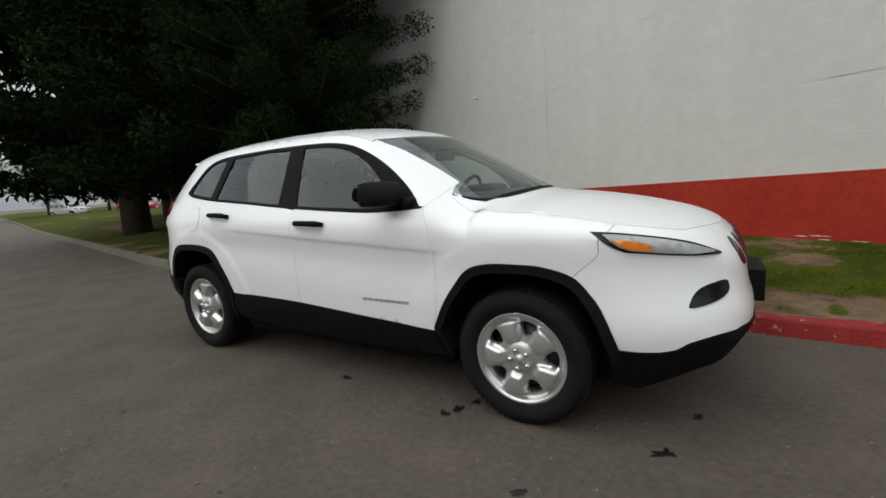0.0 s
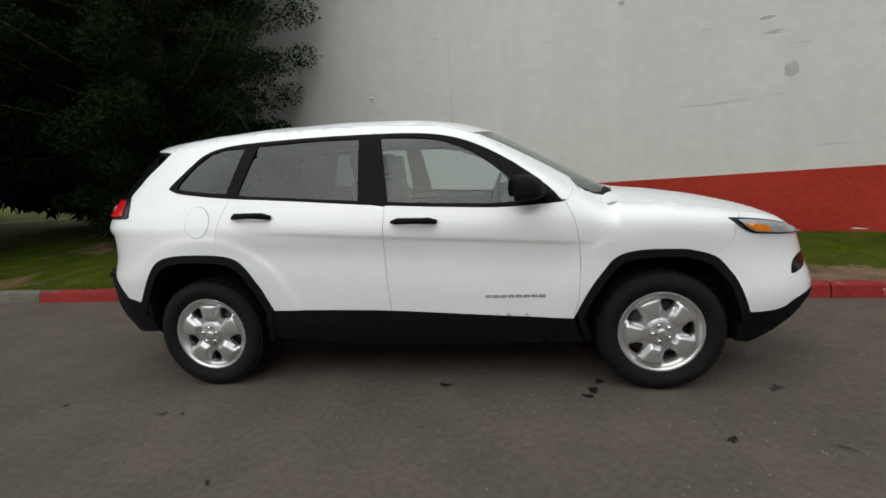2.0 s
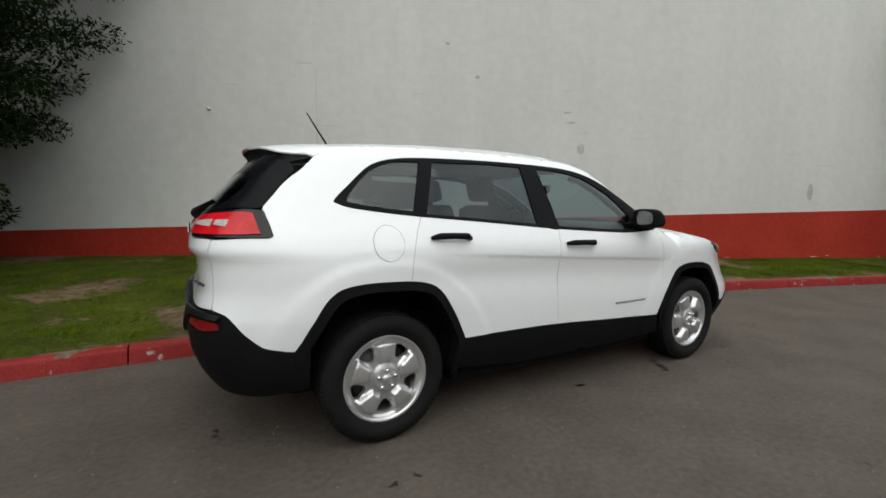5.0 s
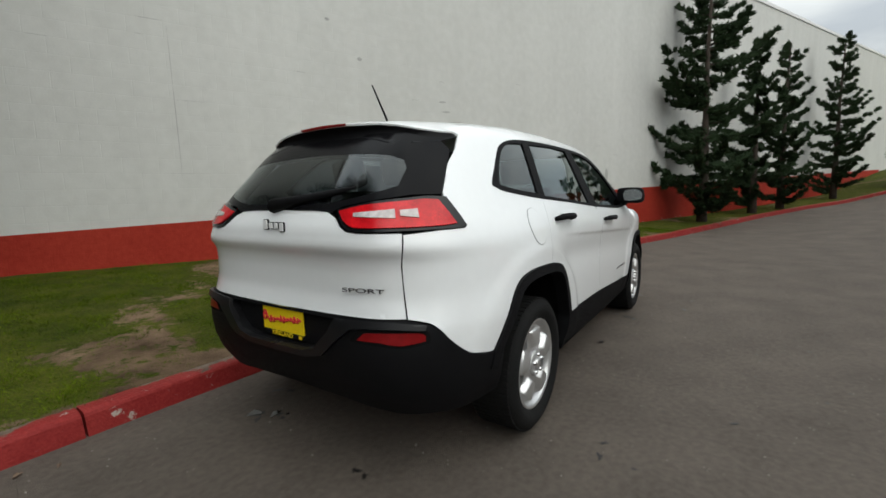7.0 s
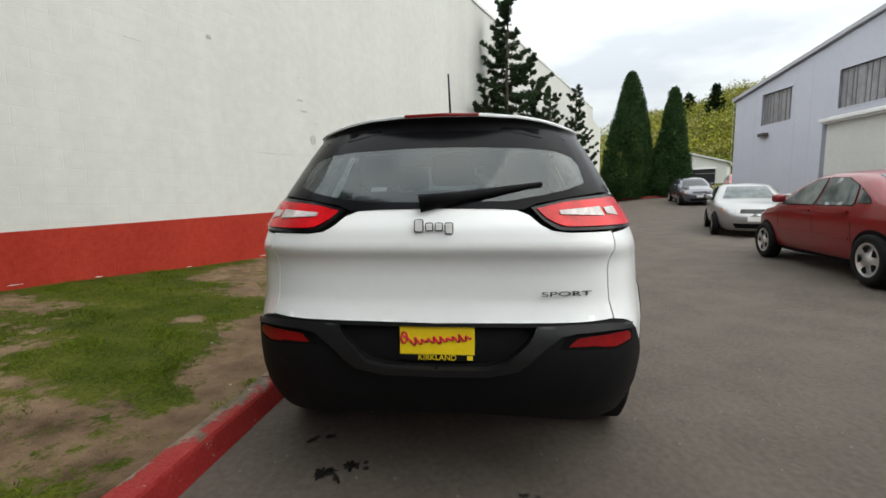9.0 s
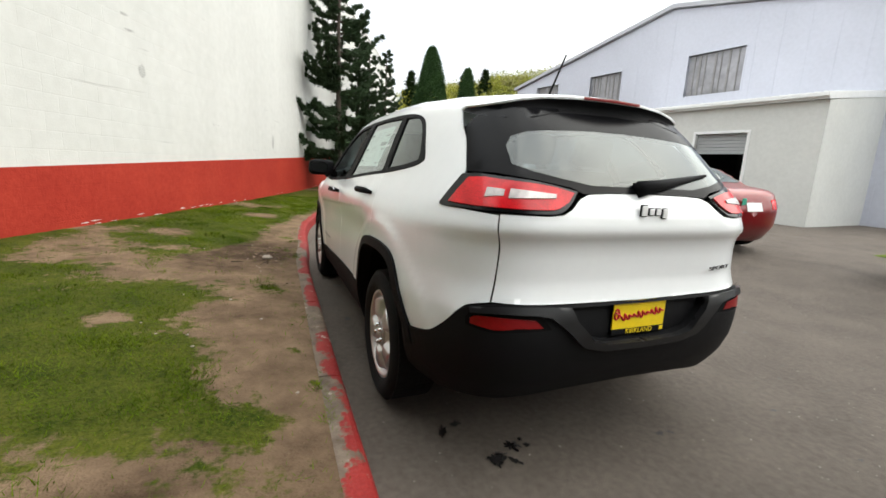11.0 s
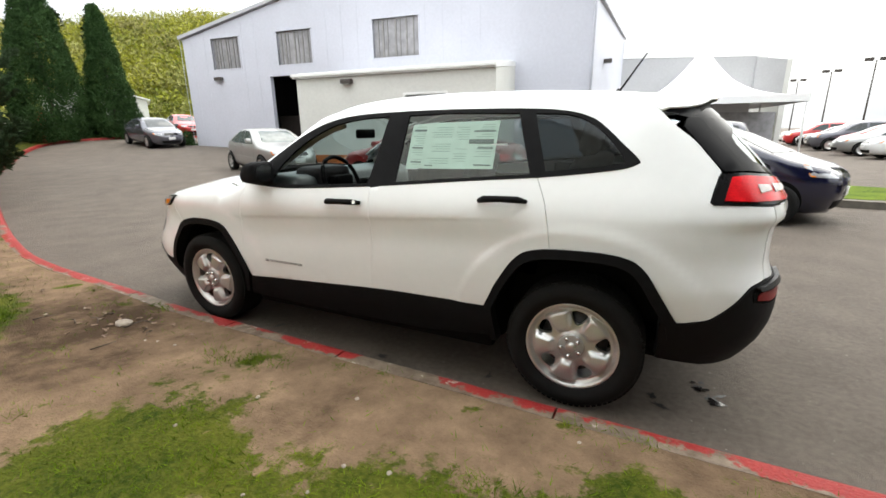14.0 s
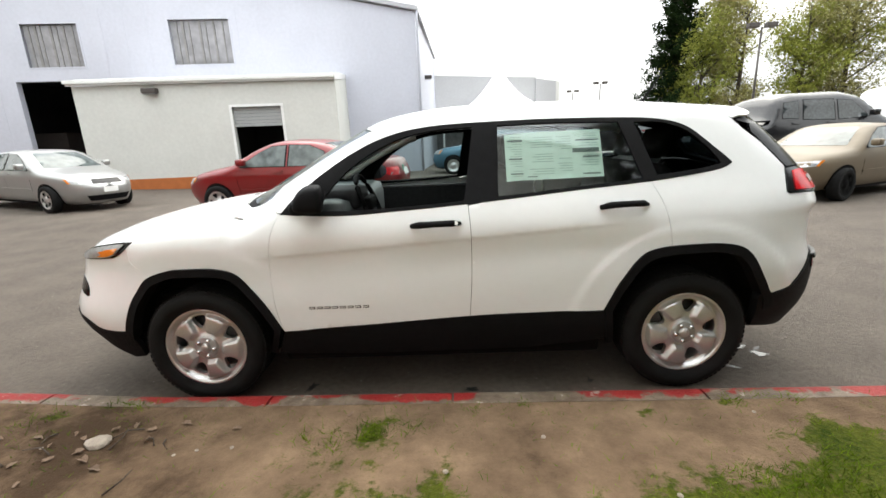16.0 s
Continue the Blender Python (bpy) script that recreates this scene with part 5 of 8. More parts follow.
text_ob("trim_lettering", "SPORT", 0.042, M_LETTER, tailgate, Matrix.Translation((p[0] - 0.006, -0.487, 0.852)) @ pose(0, 0, 0, 0, 0, 13) @ rotm @ Matrix.Diagonal((1.55, 0.6, 1, 1)))

# rear bumper
bh = [(0.0, 0.738), (0.35, 0.744), (V(-2.09, 0.61), 0.747), (UEND - 1.935, 0.728), (UEND - 1.905, 0.696), (UEND - 1.875, 0.648), (UEND - 1.82, 0.584), (UEND - 1.76, 0.560), (V(-1.755, 0.92), 0.555), (V(-1.765, 0.92), 0.36), (V(-1.95, 0.80), 0.33), (0.5, 0.33), (0.3, 0.36), (0.0, 0.37)]
bump = ring([(-a, b) for a, b in bh[::-1]], bh)
recess_half = [(0.0, 0.728), (0.305, 0.730), (0.28, 0.68), (0.215, 0.600), (0.16, 0.582), (0.0, 0.578)]
recess = ring([(-a, b) for a, b in recess_half[::-1]], recess_half)
bumper = patch("rear_bumper", bump, rear_chart, M_BUMPER, suv, [recess], 0.04, off=0.008, thick=0.05, label="black textured rear bumper")
patch("plate_recess", recess, rear_chart, M_BUMPER, bumper, step=0.05, off=-0.035, thick=0)
lip = [(0.305, 0.731), (0.28, 0.68), (0.215, 0.600), (0.16, 0.582), (0.0, 0.578), (0.0, 0.549), (0.17, 0.553), (0.25, 0.578), (0.325, 0.665), (0.36, 0.70), (0.40, 0.708), (0.48, 0.712), (0.556, 0.706), (0.562, 0.726), (0.48, 0.738), (0.40, 0.738)]
for sgn in (1, -1):
    patch("bumper_ridge", ring([(sgn * a, b) for a, b in lip]), rear_chart, M_RIDGE, bumper, step=0.02, off=0.026, thick=0.03)
plate = part("licence_plate", box_bm(-2.222, -0.146, 0.618, -2.214, 0.140, 0.737, 0.002), M_YELLOW, suv, "yellow dealer plate with red script shapes")
# the dealer's script as one plain running stroke
stroke = [(-2.2235, 0.122 - 0.012 * math.cos(a), 0.684 + 0.022 * math.sin(a)) for a in np.linspace(2.4, -3.6, 14)]
stroke += [(-2.2235, 0.098 - 0.228 * t + 0.006 * math.sin(2 * math.pi * 9.5 * t + 1.2), 0.668 + 0.020 * t + (0.0095 + 0.006 * math.sin(t * 17)) * math.cos(2 * math.pi * 9.5 * t)) for t in np.linspace(0, 1, 110)]
v, f = tube_mesh(stroke, 0.0046, 5)
mesh_ob("script_stroke", v, f, M_REDINK, plate)
part("plate_frame", box_bm(-2.226, -0.149, 0.596, -2.212, 0.143, 0.619, 0.003), M_BLACK, plate)
text_ob("frame_lettering", "KIRKLAND", 0.0305, M_YELLOW, plate, Matrix.Translation((-2.2275, -0.004, 0.608)) @ rotm, 0.001)
part("frame_mark", box_bm(-2.2285, -0.140, 0.600, -2.225, -0.118, 0.617, 0.002), M_YELLOW, plate)
lathe("tailpipe", [(0.026, -0.012), (0.026, 0.10), (0.023, 0.10), (0.023, -0.012), (0.026, -0.012)], M_POLE, suv, 20, "x", (-2.10, 0.51, 0.345), "short metal tailpipe")

# front bumper skin
fh_top = []
for y in np.linspace(0, hood_y(2.02), 9):
    q = on_top(2.02 + 0.15 * (1 - (y / hood_y(2.02)) ** 2), y)
    fh_top.append((V(q[0], q[1]), q[2]))
fh = fh_top + [(UEND - a, b) for a, b in FENDER_TOP[20:16:-1]] + [(UEND - a, b) for a, b in WING_FRONT] + [(UEND - a, b) for a, b in F_ARCH[43:]]
fh += [(UEND - 1.77, 0.446), (UEND - 1.823, 0.450), (UEND - 1.865, 0.462), (UEND - 1.895, 0.494), (UEND - 1.96, 0.522), (UEND - 2.1, 0.542), (0.0, 0.545)]
fas = ring([(-a, b) for a, b in fh[::-1]], fh)
patch("front_bumper", seam(fas), front_chart, M_WHITE, suv)
lh = [(0.0, 0.543), (UEND - 2.1, 0.540), (UEND - 1.96, 0.520), (UEND - 1.895, 0.492), (UEND - 1.865, 0.460), (UEND - 1.823, 0.448), (UEND - 1.77, 0.444), (UEND - 1.712, 0.446), (UEND - 1.69, 0.36), (UEND - 1.70, 0.27), (UEND - 1.78, 0.245), (UEND - 1.87, 0.31), (UEND - 1.95, 0.36), (UEND - 2.1, 0.37), (0.0, 0.37)]
lowf = ring([(-a, b) for a, b in lh[::-1]], lh)
patch("front_lower_bumper", lowf, front_chart, M_BLACK, suv, off=0.006, thick=0.03, label="black lower front bumper")
for k in range(-3, 4):
    c = k * 0.106
    slot = closed([(c - 0.028, 0.78), (c - 0.028, 0.85), (c, 0.885), (c + 0.028, 0.85), (c + 0.028, 0.78), (c, 0.768)], 3)
    patch("grille_slot", slot, front_chart, M_GLOSSBLACK, suv, step=0.03, off=0.004, thick=0.006)
part("front_plate_holder", box_bm(2.285, -0.17, 0.53, 2.362, 0.17, 0.69, 0.006), M_BLACK, suv, "black front plate holder")

# aerial
v, f = tube_mesh([(-1.40, 0.0, 1.615), (-1.545, 0.0, 1.835)], [0.007, 0.004], 8)
aer = mesh_ob("aerial", v, f, M_BLACK, suv, label="thin black roof aerial")
v, f = tube_mesh([(-1.385, 0.0, 1.60), (-1.415, 0.0, 1.645)], [0.026, 0.012], 10)
mesh_ob("aerial_base", v, f, M_BLACK, aer)

# cabin
part("cabin_floor", box_bm(-0.95, -0.70, 0.22, 1.85, 0.70, 0.62, 0.05), M_DARK, suv)
part("inner_body", box_bm(-0.85, -0.80, 0.30, 0.85, 0.80, 0.60, 0.03), M_DARK, suv)
for sgn in (1, -1):
    part("door_lining", box_bm(-0.85, sgn * 0.80 - 0.03, 0.5, 0.85, sgn * 0.80 + 0.03, 1.06, 0.02), M_SEAT, suv, "dark door lining")
    part("boot_lining", box_bm(-1.7, sgn * 0.72 - 0.03, 0.93, -0.9, sgn * 0.72 + 0.03, 1.16, 0.02), M_SEAT, suv, "dark boot lining")
dash = part("dashboard", box_bm(0.50, -0.76, 0.75, 0.98, 0.76, 1.13, 0.09), M_DASH, suv, "grey-black dashboard", smooth=True)
part("instrument_hood", box_bm(0.46, 0.22, 1.05, 0.72, 0.56, 1.18, 0.05), M_SEAT, dash, smooth=True)
part("centre_screen", box_bm(0.50, -0.16, 0.86, 0.53, 0.13, 1.06, 0.02), M_GLOSSBLACK, dash)
for sgn in (1, -1):
    pts = [on_side(x, float(ROOF_Z(np.array(x))) - 0.035) for x in np.linspace(0.86, 0.22, 9)]
    v, f = tube_mesh([(q[0] - 0.03, sgn * (q[1] - 0.085), q[2] - 0.035) for q in pts], 0.022, 8)
    mesh_ob("pillar_trim", v, f, M_TRIMGREY, suv, label="pale grey pillar trim")
# Two low black boxes, added to deepen the shade on the road below.
part("underbody", box_bm(-1.80, -0.58, 0.22, 2.0, 0.58, 0.32, 0.03), M_DARK, suv)
part("floor_pan", box_bm(-0.92, -0.82, 0.21, 0.92, 0.82, 0.31, 0.03), M_DARK, suv)
for gx in (1.78, -1.79):
    for sgn in (1, -1):
        part("splash_guard", box_bm(gx - 0.02, sgn * 0.65 - 0.13, 0.32 if gx < 0 else 0.27, gx + 0.02, sgn * 0.65 + 0.13, 0.55, 0.01), M_DARK, suv)
part("engine_bulkhead", box_bm(0.98, -0.60, 0.30, 1.80, 0.60, 0.80, 0.05), M_DARK, suv)
part("boot_floor", box_bm(-2.05, -0.60, 0.42, -0.9, 0.60, 0.80, 0.03), M_DARK, suv)
v, f = tube_mesh([(0.43 + 0.07 * math.sin(a), 0.38 + 0.185 * math.cos(a), 1.075 + 0.17 * math.sin(a)) for a in np.linspace(0, 2 * math.pi, 28)], 0.016, 8)
wheel = mesh_ob("steering_wheel", v, f, M_BLACK, suv, label="black steering wheel")
part("wheel_hub", box_bm(0.40, 0.27, 1.03, 0.46, 0.49, 1.12, 0.03), M_BLACK, wheel)
part("rear_view_mirror", box_bm(0.45, -0.12, 1.37, 0.48, 0.12, 1.44, 0.02), M_BLACK, suv, "black interior mirror")


def seat(x, y, wide):
    s = empty("seat")
    s.parent = suv
    s.matrix_basis = pose(x, y, 0)
    part("cushion", box_bm(-0.28, -wide, 0.55, 0.28, wide, 0.74, 0.06), M_SEAT, s, smooth=True)
    bm = box_bm(-0.07, -wide, 0.0, 0.07, wide, 0.62, 0.06)
    bmesh.ops.rotate(bm, verts=bm.verts, cent=(0, 0, 0), matrix=Matrix.Rotation(radians(-16), 3, "Y"))
    bmesh.ops.translate(bm, verts=bm.verts, vec=(-0.27, 0, 0.66))
    part("backrest", bm, M_SEAT, s, smooth=True)
    for yy in ([0.0] if wide < 0.4 else [-0.42, 0.0, 0.42]):
        bm = box_bm(-0.05, -0.12, 0.64, 0.05, 0.12, 0.82, 0.045)
        bmesh.ops.rotate(bm, verts=bm.verts, cent=(0, 0, 0), matrix=Matrix.Rotation(radians(-13), 3, "Y"))
        bmesh.ops.translate(bm, verts=bm.verts, vec=(-0.29, yy, 0.66))
        part("headrest", bm, M_SEAT, s, smooth=True)
    return s


seat(0.02, 0.37, 0.25)
seat(0.02, -0.37, 0.25)
seat(-0.88, 0.0, 0.60)


# wheels
def wheel_face(r):
    """Depth of the wheel's face at a radius: raised rim lip, dished ring, shallow cone to the hub."""
    return np.interp(r, [0, 0.070, 0.074, 0.080, 0.10, 0.18, 0.198, 0.206, 0.214, 0.222, 0.229, 0.232], [0.004, 0.004, -0.004, -0.008, -0.012, -0.022, -0.022, -0.018, -0.004, 0.012, 0.013, 0.009])


def soft_step(v):
    v = np.clip(v, 0, 1)
    return v * v * (3 - 2 * v)


def make_wheel(x, sgn, spin):
    wh = empty("wheel")
    wh.parent = suv
    wh.matrix_basis = pose(x, sgn * 0.878, 0.345, 0, spin, 0 if sgn > 0 else 180)
    tyre = [(0.228, 0.0), (0.236, 0.010), (0.245, 0.018), (0.262, 0.024), (0.268, 0.0285), (0.29, 0.0295), (0.305, 0.026), (0.318, 0.019), (0.332, 0.004), (0.339, -0.02), (0.340, -0.08), (0.340, -0.14), (0.336, -0.19), (0.32, -0.215), (0.26, -0.22), (0.22, -0.20)]
    ty = lathe("tyre", tyre, M_TYRE, wh, 64)
    # tread blocks
    vs, fs = [], []
    for i in range(72):
        a0, a1 = 2 * math.pi * i / 72, 2 * math.pi * (i + 0.72) / 72
        for y0, y1 in ((0.002, -0.045), (-0.055, -0.10), (-0.11, -0.155), (-0.165, -0.195)):
            s = len(vs)
            for r in (0.332, 0.3425):
                for a in (a0, a1):
                    for yy in (y0, y1):
                        vs.append((r * math.cos(a), yy, r * math.sin(a)))
            fs += [(s + 4, s + 5, s + 7, s + 6), (s, s + 1, s + 5, s + 4), (s + 2, s + 6, s + 7, s + 3), (s, s + 4, s + 6, s + 2), (s + 1, s + 3, s + 7, s + 5)]
    mesh_ob("tread", vs, fs, M_TYRE, ty, smooth=False)
    circ = [np.array((0.232 * math.cos(a), 0.232 * math.sin(a))) for a in np.linspace(0, 2 * math.pi, 72, endpoint=False)]
    holes = []
    for k in range(5):
        b = 2 * math.pi * k / 5 + math.pi / 2
        pts = [(0.123, -0.12), (0.116, 0.0), (0.123, 0.12), (0.150, 0.215), (0.174, 0.245), (0.187, 0.16), (0.189, 0.0), (0.187, -0.16), (0.174, -0.245), (0.150, -0.215)]
        holes.append(closed([(r * math.cos(b + a), r * math.sin(b + a)) for r, a in pts], 3))

    def proj(u, v):
        r = np.hypot(u, v)
        ang = np.arctan2(v, u)
        near = np.abs(((ang - math.pi / 2 + math.pi / 5) % (2 * math.pi / 5)) - math.pi / 5)
        arc = (near - 0.24) * r
        lift = 0.030 * soft_step(arc / 0.016) * soft_step((r - 0.080) / 0.026) * soft_step((0.199 - r) / 0.013)
        lift = lift + 0.006 * soft_step(arc / 0.05) * soft_step((r - 0.09) / 0.06) * soft_step((0.199 - r) / 0.013)
        y = wheel_face(r) + lift
        return np.c_[u, y, v], np.tile([0.0, 1.0, 0.0], (len(u), 1))
    fine = [(r * math.cos(a), r * math.sin(a)) for r in (0.076, 0.082, 0.09, 0.10, 0.108, 0.185, 0.1885, 0.192, 0.196, 0.200, 0.206, 0.214, 0.222) for a in np.linspace(0, 2 * math.pi, 80, endpoint=False)]
    patch("rim", circ, proj, M_RIM, wh, holes, 0.0085, thick=0.028, label="silver five-spoke wheel", extra=fine)
    lathe("rim_barrel", [(0.199, -0.02), (0.205, -0.05), (0.207, -0.16), (0.215, -0.19)], M_RIM, wh, 48)
    lathe("brake_disc", [(0.0, -0.075), (0.165, -0.075), (0.168, -0.085), (0.168, -0.10)], M_DISC, wh, 32, label="dull steel brake disc")
    lathe("hub_plate", [(0.0, 0.009), (0.060, 0.009), (0.067, 0.006), (0.070, -0.008)], M_HUB, wh, 40)
    lathe("centre_cap", [(0.0, 0.026), (0.018, 0.025), (0.026, 0.018), (0.028, 0.0)], M_RIM, wh, 24)
    for k in range(5):
        b = 2 * math.pi * k / 5 + math.pi / 2 + math.pi / 5
        lathe("lug_nut", [(0.0, 0.028), (0.008, 0.027), (0.0115, 0.020), (0.0125, 0.0)], M_CHROME, wh, 8, "y", (0.048 * math.cos(b), 0.0, 0.048 * math.sin(b)))
    return wh


make_wheel(1.345, 1, 10)
make_wheel(1.345, -1, -14)
make_wheel(-1.36, 1, -10)
make_wheel(-1.36, -1, 180)

# price sheets taped inside the left rear window
def sheet_patch(name, u0, z0, u1, z1, material, parent, off, label="", skew=0.0):
    loop = [np.array(q) for q in [(u0, z0), (u1, z0 + skew), (u1, z1 + skew), (u0, z1)]]
    return patch(name, loop, side_chart(1), material, parent, step=0.06, off=off, thick=0.0)


srng = random.Random(3)


def price_sheet(u0, z0, u1, z1, off, label, columns, blocks):
    """A printed sheet: fine lines of print in columns and a few heavy headings."""
    sh = sheet_patch("price_sheet", u0, z0, u1, z1, M_PAPER, None, off, skew=-0.006)
    tagged(sh, label, "sign")
    for a, b in columns:
        z = z1 - 0.02
        while z > z0 + 0.02:
            w = (b - a) * srng.uniform(0.55, 1.0)
            if srng.random() < 0.78:
                sheet_patch("print_line", a, z - 0.002, a + w, z + 0.001, M_INK, sh, off + 0.0015)
            z -= 0.0125
    for a, b, c, d in blocks:
        sheet_patch("print_block", a, c, b, d, M_INKDARK, sh, off + 0.0025)
    return sh


M_INKDARK = mat("dark_grey_print", (0.10, 0.13, 0.125), 0.7, var=0.1)
price_sheet(-0.90, 1.226, -0.482, 1.470, -0.008, "pale green printed price sheet behind the car window", [(-0.88, -0.78), (-0.74, -0.66), (-0.64, -0.505)],
            [(-0.885, -0.765, 1.412, 1.419), (-0.885, -0.745, 1.352, 1.374), (-0.885, -0.80, 1.327, 1.333), (-0.885, -0.79, 1.240, 1.247), (-0.55, -0.50, 1.234, 1.239)])
price_sheet(-0.492, 1.222, -0.385, 1.462, -0.0062, "narrow pale green printed sheet taped over a price sheet", [(-0.475, -0.40)], [(-0.48, -0.40, 1.418, 1.426), (-0.475, -0.405, 1.325, 1.332), (-0.475, -0.41, 1.250, 1.256)])
sheet_patch("tape", -0.96, 1.345, -0.87, 1.352, M_TRIMW, None, -0.007)
tagged(bpy.data.objects["tape"], "strip of clear tape holding the price sheet to the window", "tape")


# ---------------------------------------------------------------- other parked cars
def skin(length, width, wt, xf, xr, top, nf=3.4, nr=4.0, drop=0.13):
    sw, sf, sr, st = smooth_interp(wt, 0.03), smooth_interp(xf, 0.03), smooth_interp(xr, 0.03), smooth_interp(top, 0.08)

    def f(x, y, z):
        a = np.abs(y)
        w = sw(z) * width
        xs = np.where(x > 0, x / sf(z), x / sr(z))
        n = np.where(x > 0, nf, nr)
        side = (((a / w) ** n + np.abs(xs) ** n) ** (1 / n) - 1) * w
        t = (z - (st(x) - drop * a * a)) * 0.9
        low = 0.2 - z
        r = 0.06
        h = np.clip(0.5 + 0.5 * (side - t) / r, 0, 1)
        m = t * (1 - h) + side * h + r * h * (1 - h)
        return np.maximum(m, low)
    return f


def skin_mesh(name, f, c, zc, material, parent, ns=44, na=56, nc=12):
    """The whole closed skin, met by rays from a line along the car's middle."""
    O, D = [], []
    ang = np.linspace(0, 2 * math.pi, na, endpoint=False)
    st = [(-c, -math.pi / 2 + 0.01 + (math.pi / 2 - 0.01) * k / nc) for k in range(nc)] + [(x, 0.0) for x in np.linspace(-c, c, ns)] + [(c, (math.pi / 2 - 0.01) * (k + 1) / nc) for k in range(nc)]
    for x, al in st:
        for a in ang:
            O.append((x, 0, zc))
            D.append((math.sin(al), math.cos(al) * math.cos(a), math.cos(al) * math.sin(a)))
    p, n = solve(np.array(O, float), np.array(D), 2.6, f)
    faces = []
    for i in range(len(st) - 1):
        for j in range(na):
            k = (j + 1) % na
            faces.append((i * na + j, i * na + k, (i + 1) * na + k, (i + 1) * na + j))
    faces += [tuple(range(na)), tuple(((len(st) - 1) * na + j) for j in range(na))[::-1]]
    return mesh_ob(name, p, faces, material, parent)


def charts(f, c):
    def side(sgn):
        def g(u, z):
            u, z = np.asarray(u, float), np.asarray(z, float)
            phi = np.where(u > c, (u - c) / FAN, np.where(u < -c, (u + c) / FAN, 0))
            return solve(np.stack([np.clip(u, -c, c), 0 * u, z], 1), np.stack([np.sin(phi), sgn * np.cos(phi), 0 * u], 1), 1.9, f)
        return g

    def top(x, y):
        return solve(np.stack([x, y, np.full(len(x), 0.55)], 1), np.tile([0.0, 0.0, 1.0], (len(x), 1)), 1.9, f)
    return side, top


M_CARGLASS = mat("dark_car_window", (0.03, 0.036, 0.038), 0.06, var=0.5, scale=1.5, spec=0.55)

